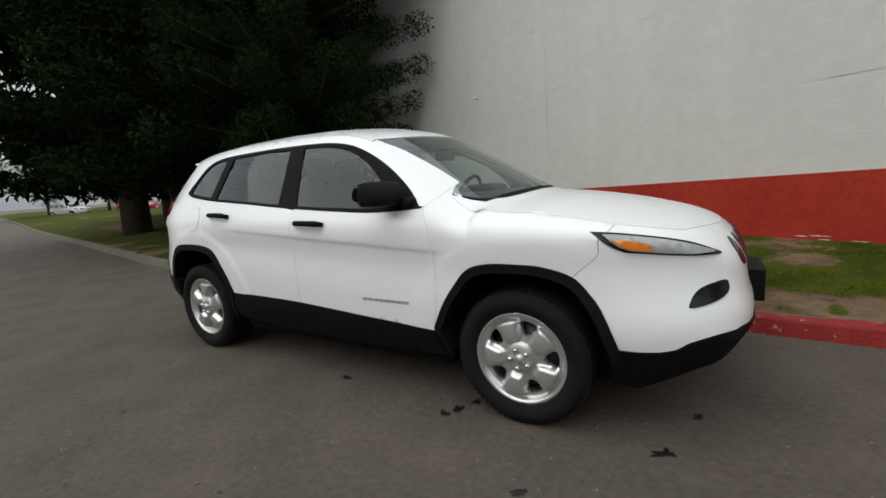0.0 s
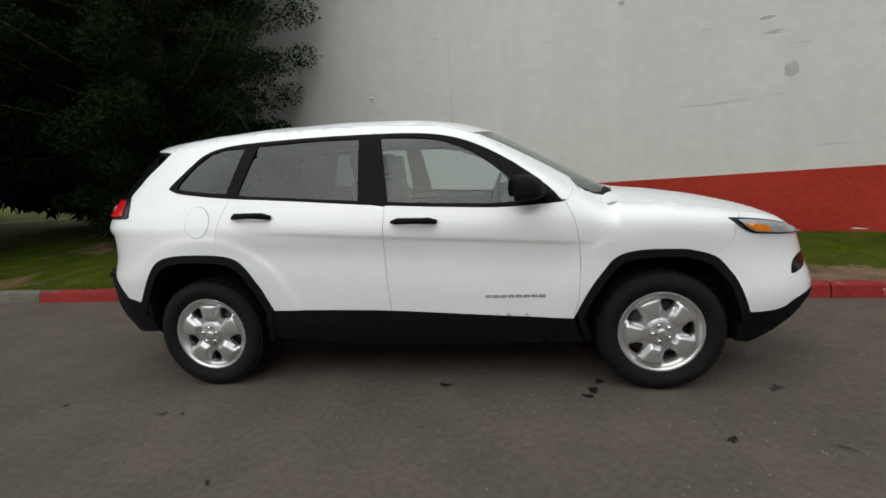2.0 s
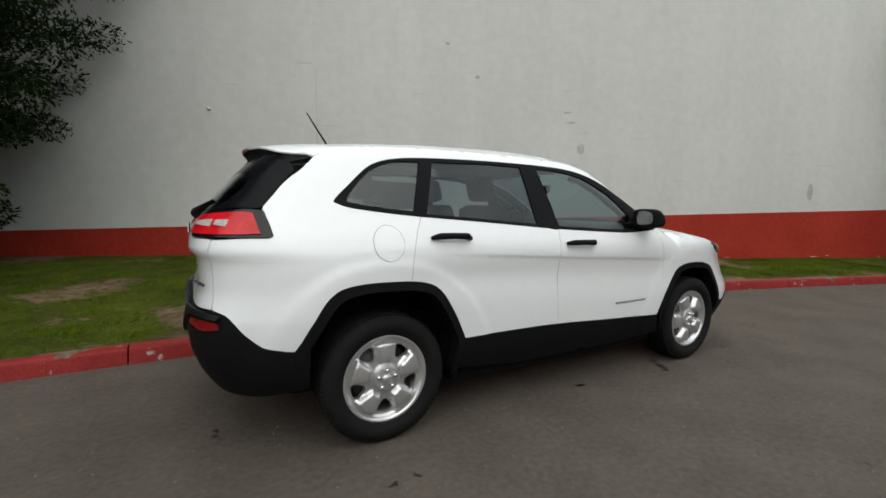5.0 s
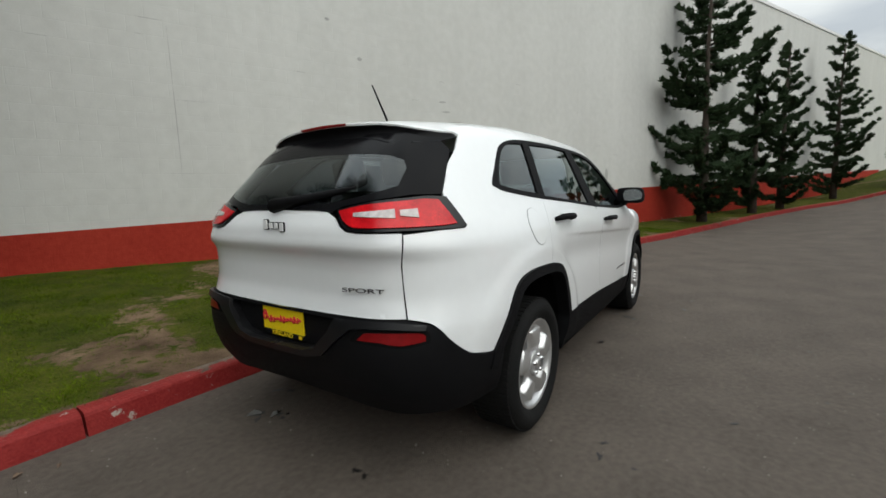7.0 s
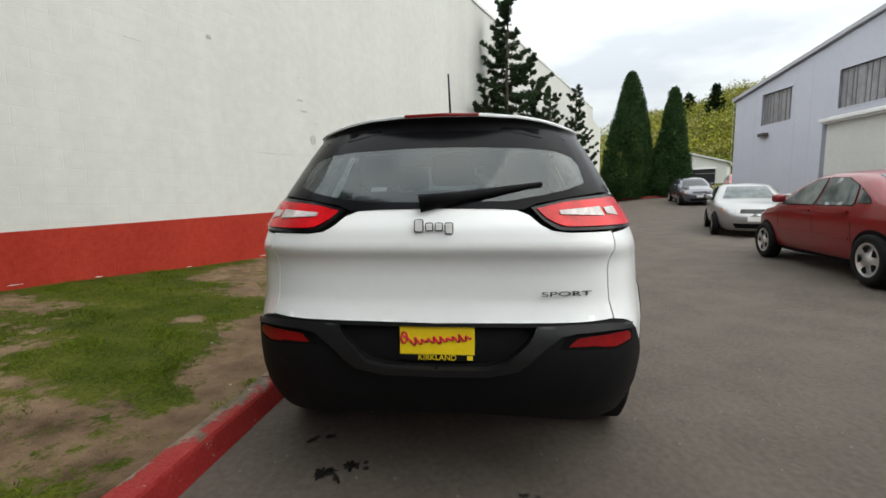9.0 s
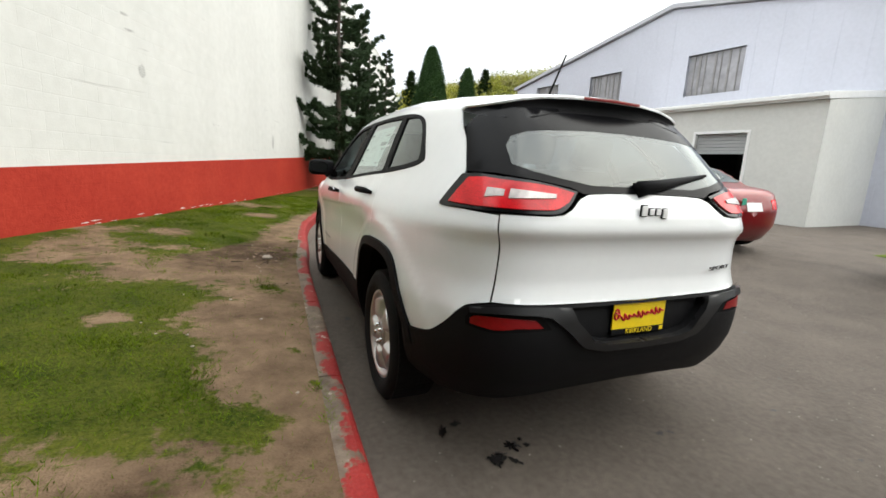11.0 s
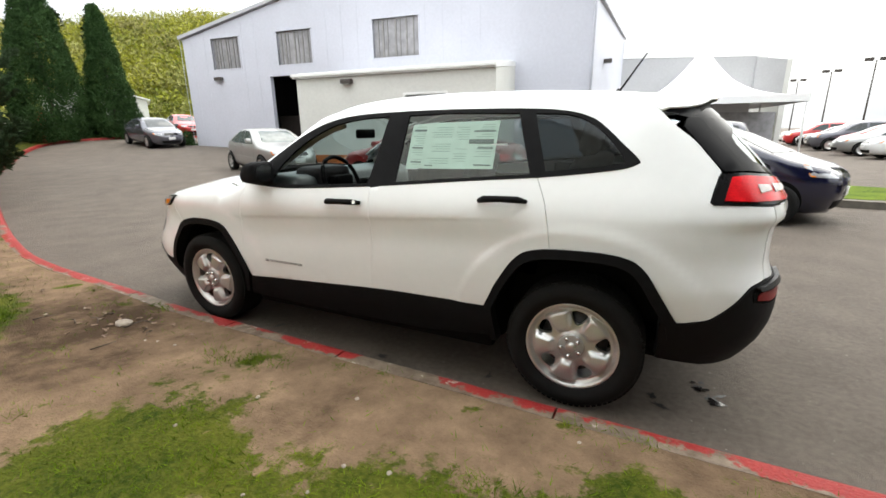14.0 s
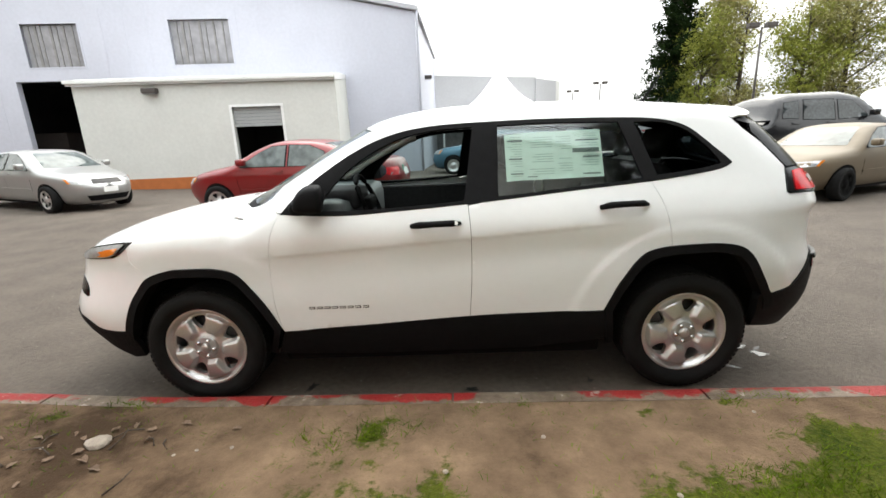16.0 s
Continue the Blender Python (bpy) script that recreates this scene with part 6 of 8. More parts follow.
WT_CAR = [(0.2, 0.86), (0.35, 0.95), (0.6, 0.985), (0.78, 1.0), (0.9, 0.985), (1.0, 0.94), (1.1, 0.88), (1.25, 0.80), (1.38, 0.73), (1.5, 0.6)]
WT_TALL = [(0.2, 0.86), (0.4, 0.96), (0.7, 0.995), (0.9, 1.0), (1.05, 0.985), (1.15, 0.95), (1.35, 0.88), (1.55, 0.82), (1.68, 0.74), (1.85, 0.6)]
KINDS = {
    "sedan": dict(c=1.55, w=0.88, wt=WT_CAR, wb=1.36, r=0.315, zc=0.62,
                  xf=[(0.2, 2.2), (0.45, 2.32), (0.6, 2.32), (0.75, 2.25), (0.9, 2.1), (1.5, 1.9)], xr=[(0.2, -2.1), (0.45, -2.26), (0.7, -2.27), (0.9, -2.2), (1.1, -2.15), (1.5, -2.0)],
                  top=[(-2.4, 0.9), (-2.2, 1.02), (-1.7, 1.08), (-1.45, 1.11), (-0.95, 1.35), (-0.6, 1.42), (-0.1, 1.44), (0.25, 1.41), (0.6, 1.28), (1.1, 1.02), (1.3, 0.98), (1.8, 0.90), (2.15, 0.78), (2.4, 0.55)],
                  wins=[[(-0.12, 0.97), (-0.12, 1.34), (0.18, 1.325), (0.42, 1.22), (0.78, 1.0), (0.78, 0.97)], [(-0.2, 0.97), (-0.2, 1.345), (-0.6, 1.325), (-0.88, 1.22), (-0.98, 1.0), (-0.95, 0.975)], [(-1.04, 1.0), (-0.94, 1.2), (-1.2, 1.06), (-1.25, 1.0)]],
                  screen=[(1.03, 0.62), (0.36, 0.47)], back=[(-1.38, 0.60), (-0.82, 0.47)], lampz=(0.66, 0.78), taily=(0.72, 0.88), mz=1.0, mx=0.72),
    "hatch": dict(c=1.35, w=0.85, wt=WT_TALL, wb=1.25, r=0.31, zc=0.68,
                  xf=[(0.2, 1.83), (0.45, 1.95), (0.65, 1.96), (0.85, 1.88), (1.7, 1.65)], xr=[(0.2, -1.9), (0.45, -2.0), (0.7, -2.02), (1.0, -1.98), (1.3, -1.9), (1.6, -1.75)],
                  top=[(-2.1, 1.3), (-1.9, 1.42), (-1.5, 1.50), (-0.8, 1.535), (-0.3, 1.53), (0.1, 1.48), (0.5, 1.36), (1.0, 1.14), (1.35, 1.0), (1.7, 0.90), (1.95, 0.78), (2.15, 0.6)],
                  wins=[[(-0.15, 1.0), (-0.15, 1.42), (0.12, 1.40), (0.42, 1.26), (0.50, 0.99)], [(0.56, 0.99), (0.50, 1.21), (0.95, 0.99)], [(-0.23, 1.0), (-0.23, 1.425), (-0.9, 1.43), (-1.0, 1.02)], [(-1.08, 1.03), (-0.99, 1.42), (-1.35, 1.38), (-1.5, 1.1)]],
                  screen=[(1.12, 0.66), (0.2, 0.5)], back=[], lampz=(0.72, 0.90), taily=(0.85, 1.1), mz=1.02, mx=0.52),
    "suv": dict(c=1.55, w=0.92, wt=WT_TALL, wb=1.38, r=0.36, zc=0.72,
                xf=[(0.2, 2.15), (0.5, 2.3), (0.8, 2.28), (1.0, 2.15), (1.7, 1.9)], xr=[(0.2, -2.1), (0.5, -2.28), (0.9, -2.28), (1.2, -2.2), (1.5, -2.08), (1.75, -1.95)],
                top=[(-2.3, 1.45), (-2.1, 1.62), (-1.5, 1.70), (-0.5, 1.72), (0.1, 1.68), (0.45, 1.56), (1.0, 1.2), (1.25, 1.13), (1.8, 1.04), (2.15, 0.92), (2.35, 0.7)],
                wins=[[(-0.15, 1.13), (-0.15, 1.55), (0.15, 1.54), (0.45, 1.40), (0.8, 1.15)], [(-0.25, 1.13), (-0.25, 1.56), (-0.95, 1.55), (-1.0, 1.14)], [(-1.1, 1.16), (-1.06, 1.55), (-1.7, 1.50), (-1.75, 1.2)]],
                screen=[(1.05, 0.68), (0.42, 0.52)], back=[], lampz=(0.78, 0.95), taily=(0.9, 1.2), mz=1.17, mx=0.72),
    "pickup": dict(c=2.0, w=0.98, wt=[(a * 1.08, b) for a, b in WT_TALL], wb=1.82, r=0.40, zc=0.80,
                   xf=[(0.3, 2.75), (0.6, 2.9), (1.0, 2.88), (1.2, 2.7), (1.9, 2.5)], xr=[(0.3, -2.7), (0.6, -2.85), (1.1, -2.87), (1.3, -2.8), (1.9, -2.6)],
                   top=[(-3.0, 1.25), (-2.8, 1.30), (-1.5, 1.31), (-1.36, 1.5), (-1.27, 1.80), (-0.9, 1.91), (0.3, 1.93), (0.75, 1.84), (1.3, 1.43), (1.5, 1.32), (2.3, 1.24), (2.7, 1.12), (2.95, 0.8)],
                   wins=[[(0.2, 1.3), (0.2, 1.71), (0.55, 1.68), (0.95, 1.34)], [(0.1, 1.3), (0.1, 1.73), (-0.62, 1.73), (-0.66, 1.32)], [(-0.78, 1.34), (-0.76, 1.71), (-1.1, 1.68), (-1.16, 1.36)]],
                   screen=[(1.32, 0.72), (0.72, 0.6)], back=[], lampz=(0.85, 1.05), taily=(0.95, 1.22), mz=1.35, mx=0.95),
}


def parked_car(kind, paint, at, heading, label, glass_mat=None, fine=True, name="parked_car", size=1.0, tall=1.0):
    k = KINDS[kind]
    f = skin(0, k["w"], k["wt"], k["xf"], k["xr"], k["top"], drop=0.10)
    body = tagged(empty(name), label, "car")
    gx1, gy1 = (ground_z(at[0] + 1, at[1]) - ground_z(at[0] - 1, at[1])) / 2, (ground_z(at[0], at[1] + 1) - ground_z(at[0], at[1] - 1)) / 2
    tilt = Vector((0, 0, 1)).rotation_difference(Vector((-gx1, -gy1, 1))).to_matrix().to_4x4()
    body.matrix_basis = Matrix.Translation((at[0], at[1], ground_z(*at))) @ tilt @ pose(0, 0, 0, 0, 0, heading) @ Matrix.Diagonal((size, size, size * tall, 1))
    ns, na, nc = (48, 60, 13) if fine else (26, 32, 7)
    skin_mesh("body", f, k["c"], k["zc"], paint, body, ns, na, nc)
    side, top = charts(f, k["c"])
    st = 0.08 if fine else 0.25
    gm = glass_mat or M_CARGLASS
    c = k["c"]

    def uu(x, y):
        return c + FAN * math.atan2(x - c, y) if x > c else (-c - FAN * math.atan2(-x - c, y) if x < -c else x)
    for sgn in (1, -1):
        sc = side(sgn)
        for w in k["wins"]:
            if fine:
                mid = np.mean(w, 0)
                patch("window_trim", [mid + (np.array(q) - mid) * 1.06 for q in w], sc, M_BLACK, body, step=0.1, off=0.003, thick=0.004)
            patch("side_window", [np.array(q) for q in w], sc, gm, body, step=st, off=0.007, thick=0)
        for wx in (k["wb"], -k["wb"]):
            # Dark disc on the uncut body paints the shade of an open wheel arch.
            r = k["r"]
            arch = [np.array((uu(wx + 1.17 * r * math.cos(a), 0.9 * k["w"]), r + 1.17 * r * math.sin(a))) for a in np.linspace(-0.5, math.pi + 0.5, 22)]
            patch("dark_arch_disc", arch, sc, M_DARK, body, step=0.1, off=0.004, thick=0)
            wh = empty("wheel")
            wh.parent = body
            wh.matrix_basis = pose(wx, sgn * k["w"] * 0.985, r, 0, 0, 0 if sgn > 0 else 180)
            lathe("tyre", [(r * 0.66, 0.0), (r * 0.72, 0.012), (r * 0.9, 0.016), (r * 0.99, -0.005), (r, -0.06), (r, -0.17), (r * 0.7, -0.18)], M_TYRE, wh, 36 if fine else 18)
            lathe("rim", [(0.0, 0.004), (r * 0.2, 0.006), (r * 0.24, -0.01), (r * 0.56, -0.02), (r * 0.6, 0.006), (r * 0.67, 0.004)], M_RIM if paint is not P_GOLD else M_DARK, wh, 36 if fine else 16)
            if fine:
                # Near-black faces on the solid rim, painted for shaded gaps between spokes.
                for q in range(5):
                    a0 = 2 * math.pi * q / 5
                    hole = closed([(r * rr * math.cos(a0 + da), r * rr * math.sin(a0 + da)) for rr, da in ((0.3, -0.12), (0.3, 0.12), (0.53, 0.34), (0.56, 0.0), (0.53, -0.34))], 2)
                    mesh_ob("dark_rim_patch", [(p[0], 0.0, p[1]) for p in hole], [tuple(range(len(hole)))], M_DARK, wh, smooth=False)
        z0, z1 = k["lampz"]
        xe = float(np.interp(z0, [q[0] for q in k["xf"]], [q[1] for q in k["xf"]]))
        lamp = [np.array(q) for q in [(uu(xe - 0.42, k["w"] * 0.9), z1), (uu(xe - 0.05, k["w"] * 0.52), z1 - 0.03), (uu(xe - 0.02, k["w"] * 0.5), z0), (uu(xe - 0.3, k["w"] * 0.86), z0 + 0.02)]]
        hl = patch("headlamp", lamp, sc, M_CLEARLENS, body, step=0.1, off=0.006, thick=0.006, label="clear headlamp")
        amb = [lamp[0] + (lamp[1] - lamp[0]) * 0.02, lamp[0] + (lamp[1] - lamp[0]) * 0.16, lamp[3] + (lamp[2] - lamp[3]) * 0.16, lamp[3] + (lamp[2] - lamp[3]) * 0.02]
        patch("amber_lens", amb, sc, M_AMBER, hl, step=0.1, off=0.010, thick=0.003)
        z0, z1 = k["taily"]
        xe = float(np.interp(z0, [-q[0] if q[0] < 0 else q[0] for q in k["xr"]], [q[1] for q in k["xr"]]))
        w9, zm = k["w"], (z0 + z1) / 2
        if kind == "sedan":
            tl = [np.array(q) for q in [(uu(xe + 0.30, w9 * 0.93), z1 - 0.035), (uu(xe + 0.10, w9 * 0.84), z1), (uu(xe + 0.02, w9 * 0.44), z1 - 0.01), (uu(xe + 0.02, w9 * 0.42), z0), (uu(xe + 0.07, w9 * 0.82), z0 + 0.01)]]
        else:
            tl = [np.array(q) for q in [(uu(xe + 0.20, w9 * 0.93), z1), (uu(xe + 0.04, w9 * 0.72), z1), (uu(xe + 0.03, w9 * 0.70), z0), (uu(xe + 0.15, w9 * 0.92), z0)]]
        lens = patch("tail_lamp", tl, sc, M_REDLENS, body, step=0.1, off=0.006, thick=0.006, label="red tail lamp")
        if fine:
            clear = [np.array(q) for q in [(uu(xe + 0.07, w9 * 0.80), z0 + 0.015), (uu(xe + 0.05, w9 * 0.76), zm - 0.01), (uu(xe + 0.02, w9 * 0.47), zm - 0.02), (uu(xe + 0.02, w9 * 0.45), z0 + 0.012)]]
            patch("reversing_lens", clear, sc, M_CLEARLENS, lens, step=0.1, off=0.010, thick=0.003)
        if fine:
            bm = box_bm(k["mx"] - 0.09, sgn * k["w"] * 0.99 - 0.08 + sgn * 0.06, k["mz"], k["mx"] + 0.06, sgn * k["w"] * 0.99 + 0.08 + sgn * 0.06, k["mz"] + 0.13, 0.04)
            part("door_mirror", bm, paint if kind != "hatch" else M_BLACK, body, smooth=True)
            for ux0 in (-0.15, -1.0):
                gap = [np.array(q) for q in [(ux0 - 0.004, 0.34), (ux0 + 0.004, 0.34), (ux0 + 0.004, k["mz"] - 0.04), (ux0 - 0.004, k["mz"] - 0.04)]]
                patch("door_gap", gap, sc, M_DARK, body, step=0.2, off=0.002, thick=0)
                hd = [np.array(q) for q in [(ux0 + 0.06, k["mz"] - 0.13), (ux0 + 0.24, k["mz"] - 0.135), (ux0 + 0.24, k["mz"] - 0.10), (ux0 + 0.06, k["mz"] - 0.095)]]
                patch("door_handle", hd, sc, paint, body, step=0.1, off=0.03, thick=0.03)
            gap = [np.array(q) for q in [(0.84, 0.34), (0.848, 0.34), (0.90, k["mz"] - 0.06), (0.892, k["mz"] - 0.06)]]
            patch("door_gap", gap, sc, M_DARK, body, step=0.2, off=0.002, thick=0)
            rub = [np.array(q) for q in [(-0.95, 0.52), (0.85, 0.52), (0.85, 0.56), (-0.95, 0.56)]]
            patch("rubbing_strip", rub, sc, paint, body, step=0.2, off=0.012, thick=0.012)
        sill = [np.array(q) for q in [(-k["wb"] + 0.42, 0.205), (k["wb"] - 0.42, 0.205), (k["wb"] - 0.42, 0.26), (-k["wb"] + 0.42, 0.26)]]
        patch("sill", sill, sc, M_BLACK, body, step=0.3, off=0.004, thick=0)
    for nm, q in (("windscreen", k["screen"]), ("rear_window", k["back"])):
        if q:
            (x0, y0), (x1, y1) = q
            lp = ring([(x0 + 0.10 * np.sign(x0) * (1 - (y / y0) ** 2), y) for y in np.linspace(-y0, y0, 9)], [(x1 + 0.06 * np.sign(x0) * (1 - (y / y1) ** 2), y) for y in np.linspace(y1, -y1, 9)])
            patch(nm, lp, top, gm, body, step=st, off=0.006, thick=0)
    xe = max(q[1] for q in k["xf"])

    def face(sign):
        def g(v, z):
            v, z = np.asarray(v, float), np.asarray(z, float)
            phi = v / FAN
            return solve(np.stack([np.full(len(v), sign * c), 0 * v, z], 1), np.stack([sign * np.cos(phi), np.sin(phi), 0 * v], 1), 1.9, f)
        return g
    zl = k["lampz"][0]
    gr = [np.array(q) for q in [(-0.28, zl), (0.28, zl), (0.30, zl + 0.10), (-0.30, zl + 0.10)]]
    patch("grille", gr, face(1), M_GLOSSBLACK, body, step=0.1, off=0.005, thick=0.004)
    lo = [np.array(q) for q in [(-0.36, 0.27), (0.36, 0.27), (0.40, 0.40), (-0.40, 0.40)]]
    patch("lower_grille", lo, face(1), M_BLACK, body, step=0.1, off=0.005, thick=0.004)
    pl = [np.array(q) for q in [(-0.13, 0.46), (0.13, 0.46), (0.13, 0.58), (-0.13, 0.58)]]
    patch("front_plate", pl, face(1), M_TRIMW, body, step=0.2, off=0.012, thick=0.006)
    zt = k["taily"][0]
    pl = [np.array(q) for q in [(-0.13, zt - 0.02), (0.13, zt - 0.02), (0.13, zt + 0.11), (-0.13, zt + 0.11)]]
    patch("rear_plate", pl, face(-1), M_TRIMW, body, step=0.2, off=0.012, thick=0.006)
    return body


P_SILVER = mat("silver_car_paint", (0.36, 0.36, 0.355), 0.32, 0.5, var=0.03, coat=0.4)
P_RED = mat("deep_red_car_paint", (0.185, 0.008, 0.010), 0.28, 0.1, var=0.05, coat=0.4)
P_NAVY = mat("navy_car_paint", (0.006, 0.007, 0.028), 0.2, 0.1, var=0.1, coat=0.8)
P_GOLD = mat("beige_car_paint", (0.16, 0.125, 0.082), 0.45, 0.1, var=0.04)
P_BLACK = mat("black_car_paint", (0.010, 0.010, 0.012), 0.22, 0.0, var=0.1, coat=0.25)
P_GREY = mat("grey_car_paint", (0.10, 0.10, 0.12), 0.25, 0.3, var=0.05, coat=0.7)
P_BLUE = mat("steel_blue_car_paint", (0.07, 0.17, 0.25), 0.25, 0.3, var=0.05, coat=0.7)
P_WHITE = mat("plain_white_car_paint", (0.75, 0.75, 0.74), 0.3, var=0.02, coat=0.5)
P_BRIGHTRED = mat("bright_red_car_paint", (0.42, 0.012, 0.016), 0.28, 0.0, var=0.05, coat=0.7)

# Opaque pane; its pale tones are painted for light reflected and seen through.
M_PALEGLASS = mat("lightened_car_window", (0.040, 0.050, 0.048), 0.05, color2=(0.14, 0.165, 0.16), scale=0.35, spec=0.5)
parked_car("sedan", P_SILVER, (9.92, -7.76), 158, "silver four-door sedan parked in front of the annex", M_PALEGLASS, size=0.98)
red_car = parked_car("sedan", P_RED, (2.92, -5.71), -8.6, "deep red four-door sedan parked beside the drive", M_PALEGLASS, size=0.97)
part("sticker", box_bm(-2.262, 0.18, 0.80, -2.256, 0.26, 0.90), mat("green_sticker", (0.05, 0.36, 0.24), 0.5), red_car, "small green square sticker")
parked_car("hatch", P_NAVY, (-2.40, -6.12), 157, "dark navy hatchback with pale alloy wheels in the car park")
parked_car("sedan", P_GOLD, (-8.40, -6.48), 24, "beige four-door sedan parked in the car park", M_PALEGLASS)
truck = parked_car("pickup", P_BLACK, (-10.0, -9.8), 184, "black crew-cab pickup truck parked behind a sedan", size=1.12, tall=1.06)
part("rear_bumper", box_bm(-3.02, -0.88, 0.50, -2.84, 0.88, 0.66, 0.03), M_CHROME, truck, "bright step bumper")
part("bed_rail", box_bm(-2.80, -0.90, 1.285, -1.45, -0.80, 1.325, 0.01), M_BLACK, truck)
part("plate_tag", box_bm(-3.035, -0.10, 0.66, -3.02, 0.16, 0.80, 0.005), M_YELLOW, truck, "yellow dealer tag")
part("tailgate_badge", box_bm(-2.885, -0.05, 1.03, -2.86, 0.09, 1.15, 0.01), M_CHROME, truck)
parked_car("suv", P_WHITE, (-16.2, -12.0), 186, "tall white sport utility car parked beyond the pickup", size=1.15, tall=1.3)
parked_car("suv", P_BLUE, (-1.7, -14.9), -6, "steel blue sport utility car parked beyond the drive", fine=False)
parked_car("sedan", P_GREY, (23.0, -12.05), 168, "dark grey car parked near the drive's bend")
parked_car("sedan", P_BLACK, (31.8, -15.4), 155, "black car parked before the cream shed", fine=False)
parked_car("sedan", P_BRIGHTRED, (29.6, -18.3), 160, "red car parked by the workshop's corner", fine=False)
parked_car("suv", P_GREY, (-2.7, -19.2), 4, "dark grey van-like car near the white tent", fine=False)
lot = [("sedan", P_SILVER), ("suv", P_BRIGHTRED), ("suv", P_GREY), ("sedan", P_WHITE), ("sedan", P_BLACK), ("hatch", P_BRIGHTRED), ("suv", P_WHITE), ("sedan", P_GREY)]
lot_words = {"silver_car_paint": "silver", "bright_red_car_paint": "red", "grey_car_paint": "grey", "plain_white_car_paint": "white", "black_car_paint": "black"}
proto = {}
lot_rng = random.Random(11)
for row, (bx, by, n) in enumerate([(-15.0, -30, 7), (-21, -40, 9), (-30, -52, 12)]):
    for i in range(n):
        kind, paint = lot[(i * 3 + row * 2) % len(lot)]
        at2 = (bx - 2.9 * i + 1.0 * row, by - 0.6 * i + lot_rng.uniform(-0.4, 0.4))
        hd = 70 + lot_rng.uniform(-4, 4)
        key = (kind, paint.name)
        if key not in proto:
            proto[key] = parked_car(kind, paint, at2, hd, lot_words[paint.name] + " car standing in the dealer's far row", fine=False, name="lot_car")
            proto[key]["group"] = "cars in the far rows"
        else:
            copy_thing(proto[key], pose(at2[0], at2[1], 0, 0, 0, hd))
for i in range(8):
    kind, paint = lot[(i * 5 + 3) % len(lot)]
    at2, hd = (-11.7 - 0.15 * i + lot_rng.uniform(-0.3, 0.3), -22.6 - 2.8 * i), lot_rng.uniform(-4, 4)
    if (kind, paint.name) in proto:
        copy_thing(proto[(kind, paint.name)], pose(at2[0], at2[1], 0, 0, 0, hd))
# cars beyond the conifers at the back of the drive
for i, (kind, paint, x, y) in enumerate([("hatch", P_WHITE, -58, 16.5), ("suv", P_BRIGHTRED, -48, 19), ("sedan", P_SILVER, -66, 19.5)]):
    key = (kind, paint.name)
    if key not in proto:
        proto[key] = parked_car(kind, paint, (x, y), 20, lot_words[paint.name] + " car standing beyond the lawn", fine=False, name="lot_car")
    else:
        tagged(copy_thing(proto[key], pose(x, y, 0, 0, 0, 20)), lot_words[paint.name] + " car standing beyond the lawn")


# ---------------------------------------------------------------- trees
def leaf_cloud(name, centres, radii, count, size, material, parent, seed, flat=0.0, droop=0.0, elong=2.2, aim=None):
    """Many small leaf cards in tufts: each tuft a few crossed blades round its centre."""
    rng = np.random.default_rng(seed)
    c = np.asarray(centres, float)
    r = np.asarray(radii, float)
    pick = rng.integers(0, len(c), count)
    d = rng.normal(size=(count, 3))
    d /= np.linalg.norm(d, axis=1)[:, None]
    rad = rng.uniform(0.35, 1.0, count) ** 0.6
    p = c[pick] + d * (r[pick] * rad)[:, None] * np.array([1, 1, 1 - flat])
    a = rng.normal(size=(count, 3)) + d * 0.8
    a[:, 2] -= droop
    if aim is not None:
        a = a * 0.55 + np.asarray(aim, float)[pick] * 1.6
    a /= np.linalg.norm(a, axis=1)[:, None]
    b = np.cross(a, rng.normal(size=(count, 3)))
    b /= np.linalg.norm(b, axis=1)[:, None]
    s = size * rng.uniform(0.6, 1.4, count)[:, None]
    v = np.stack([p - b * s * 0.32, p + a * s * elong * 0.5 - b * s * 0.22, p + a * s * elong, p + a * s * elong * 0.45 + b * s * 0.30], 1).reshape(-1, 3)
    me = bpy.data.meshes.new(name)
    me.vertices.add(len(v))
    me.vertices.foreach_set("co", v.ravel())
    me.loops.add(count * 4)
    me.loops.foreach_set("vertex_index", np.arange(count * 4))
    me.polygons.add(count)
    me.polygons.foreach_set("loop_start", np.arange(count) * 4)
    me.update()
    me.validate()
    me.materials.append(material)
    ob = new(name, me)
    ob.parent = parent
    return ob


def limb_set(name, lines, material, parent):
    verts, faces = [], []
    for pts, radii in lines:
        v, f = tube_mesh(pts, radii, 6)
        s = len(verts)
        verts += v
        faces += [tuple(i + s for i in q) for q in f]
    return mesh_ob(name, verts, faces, material, parent)


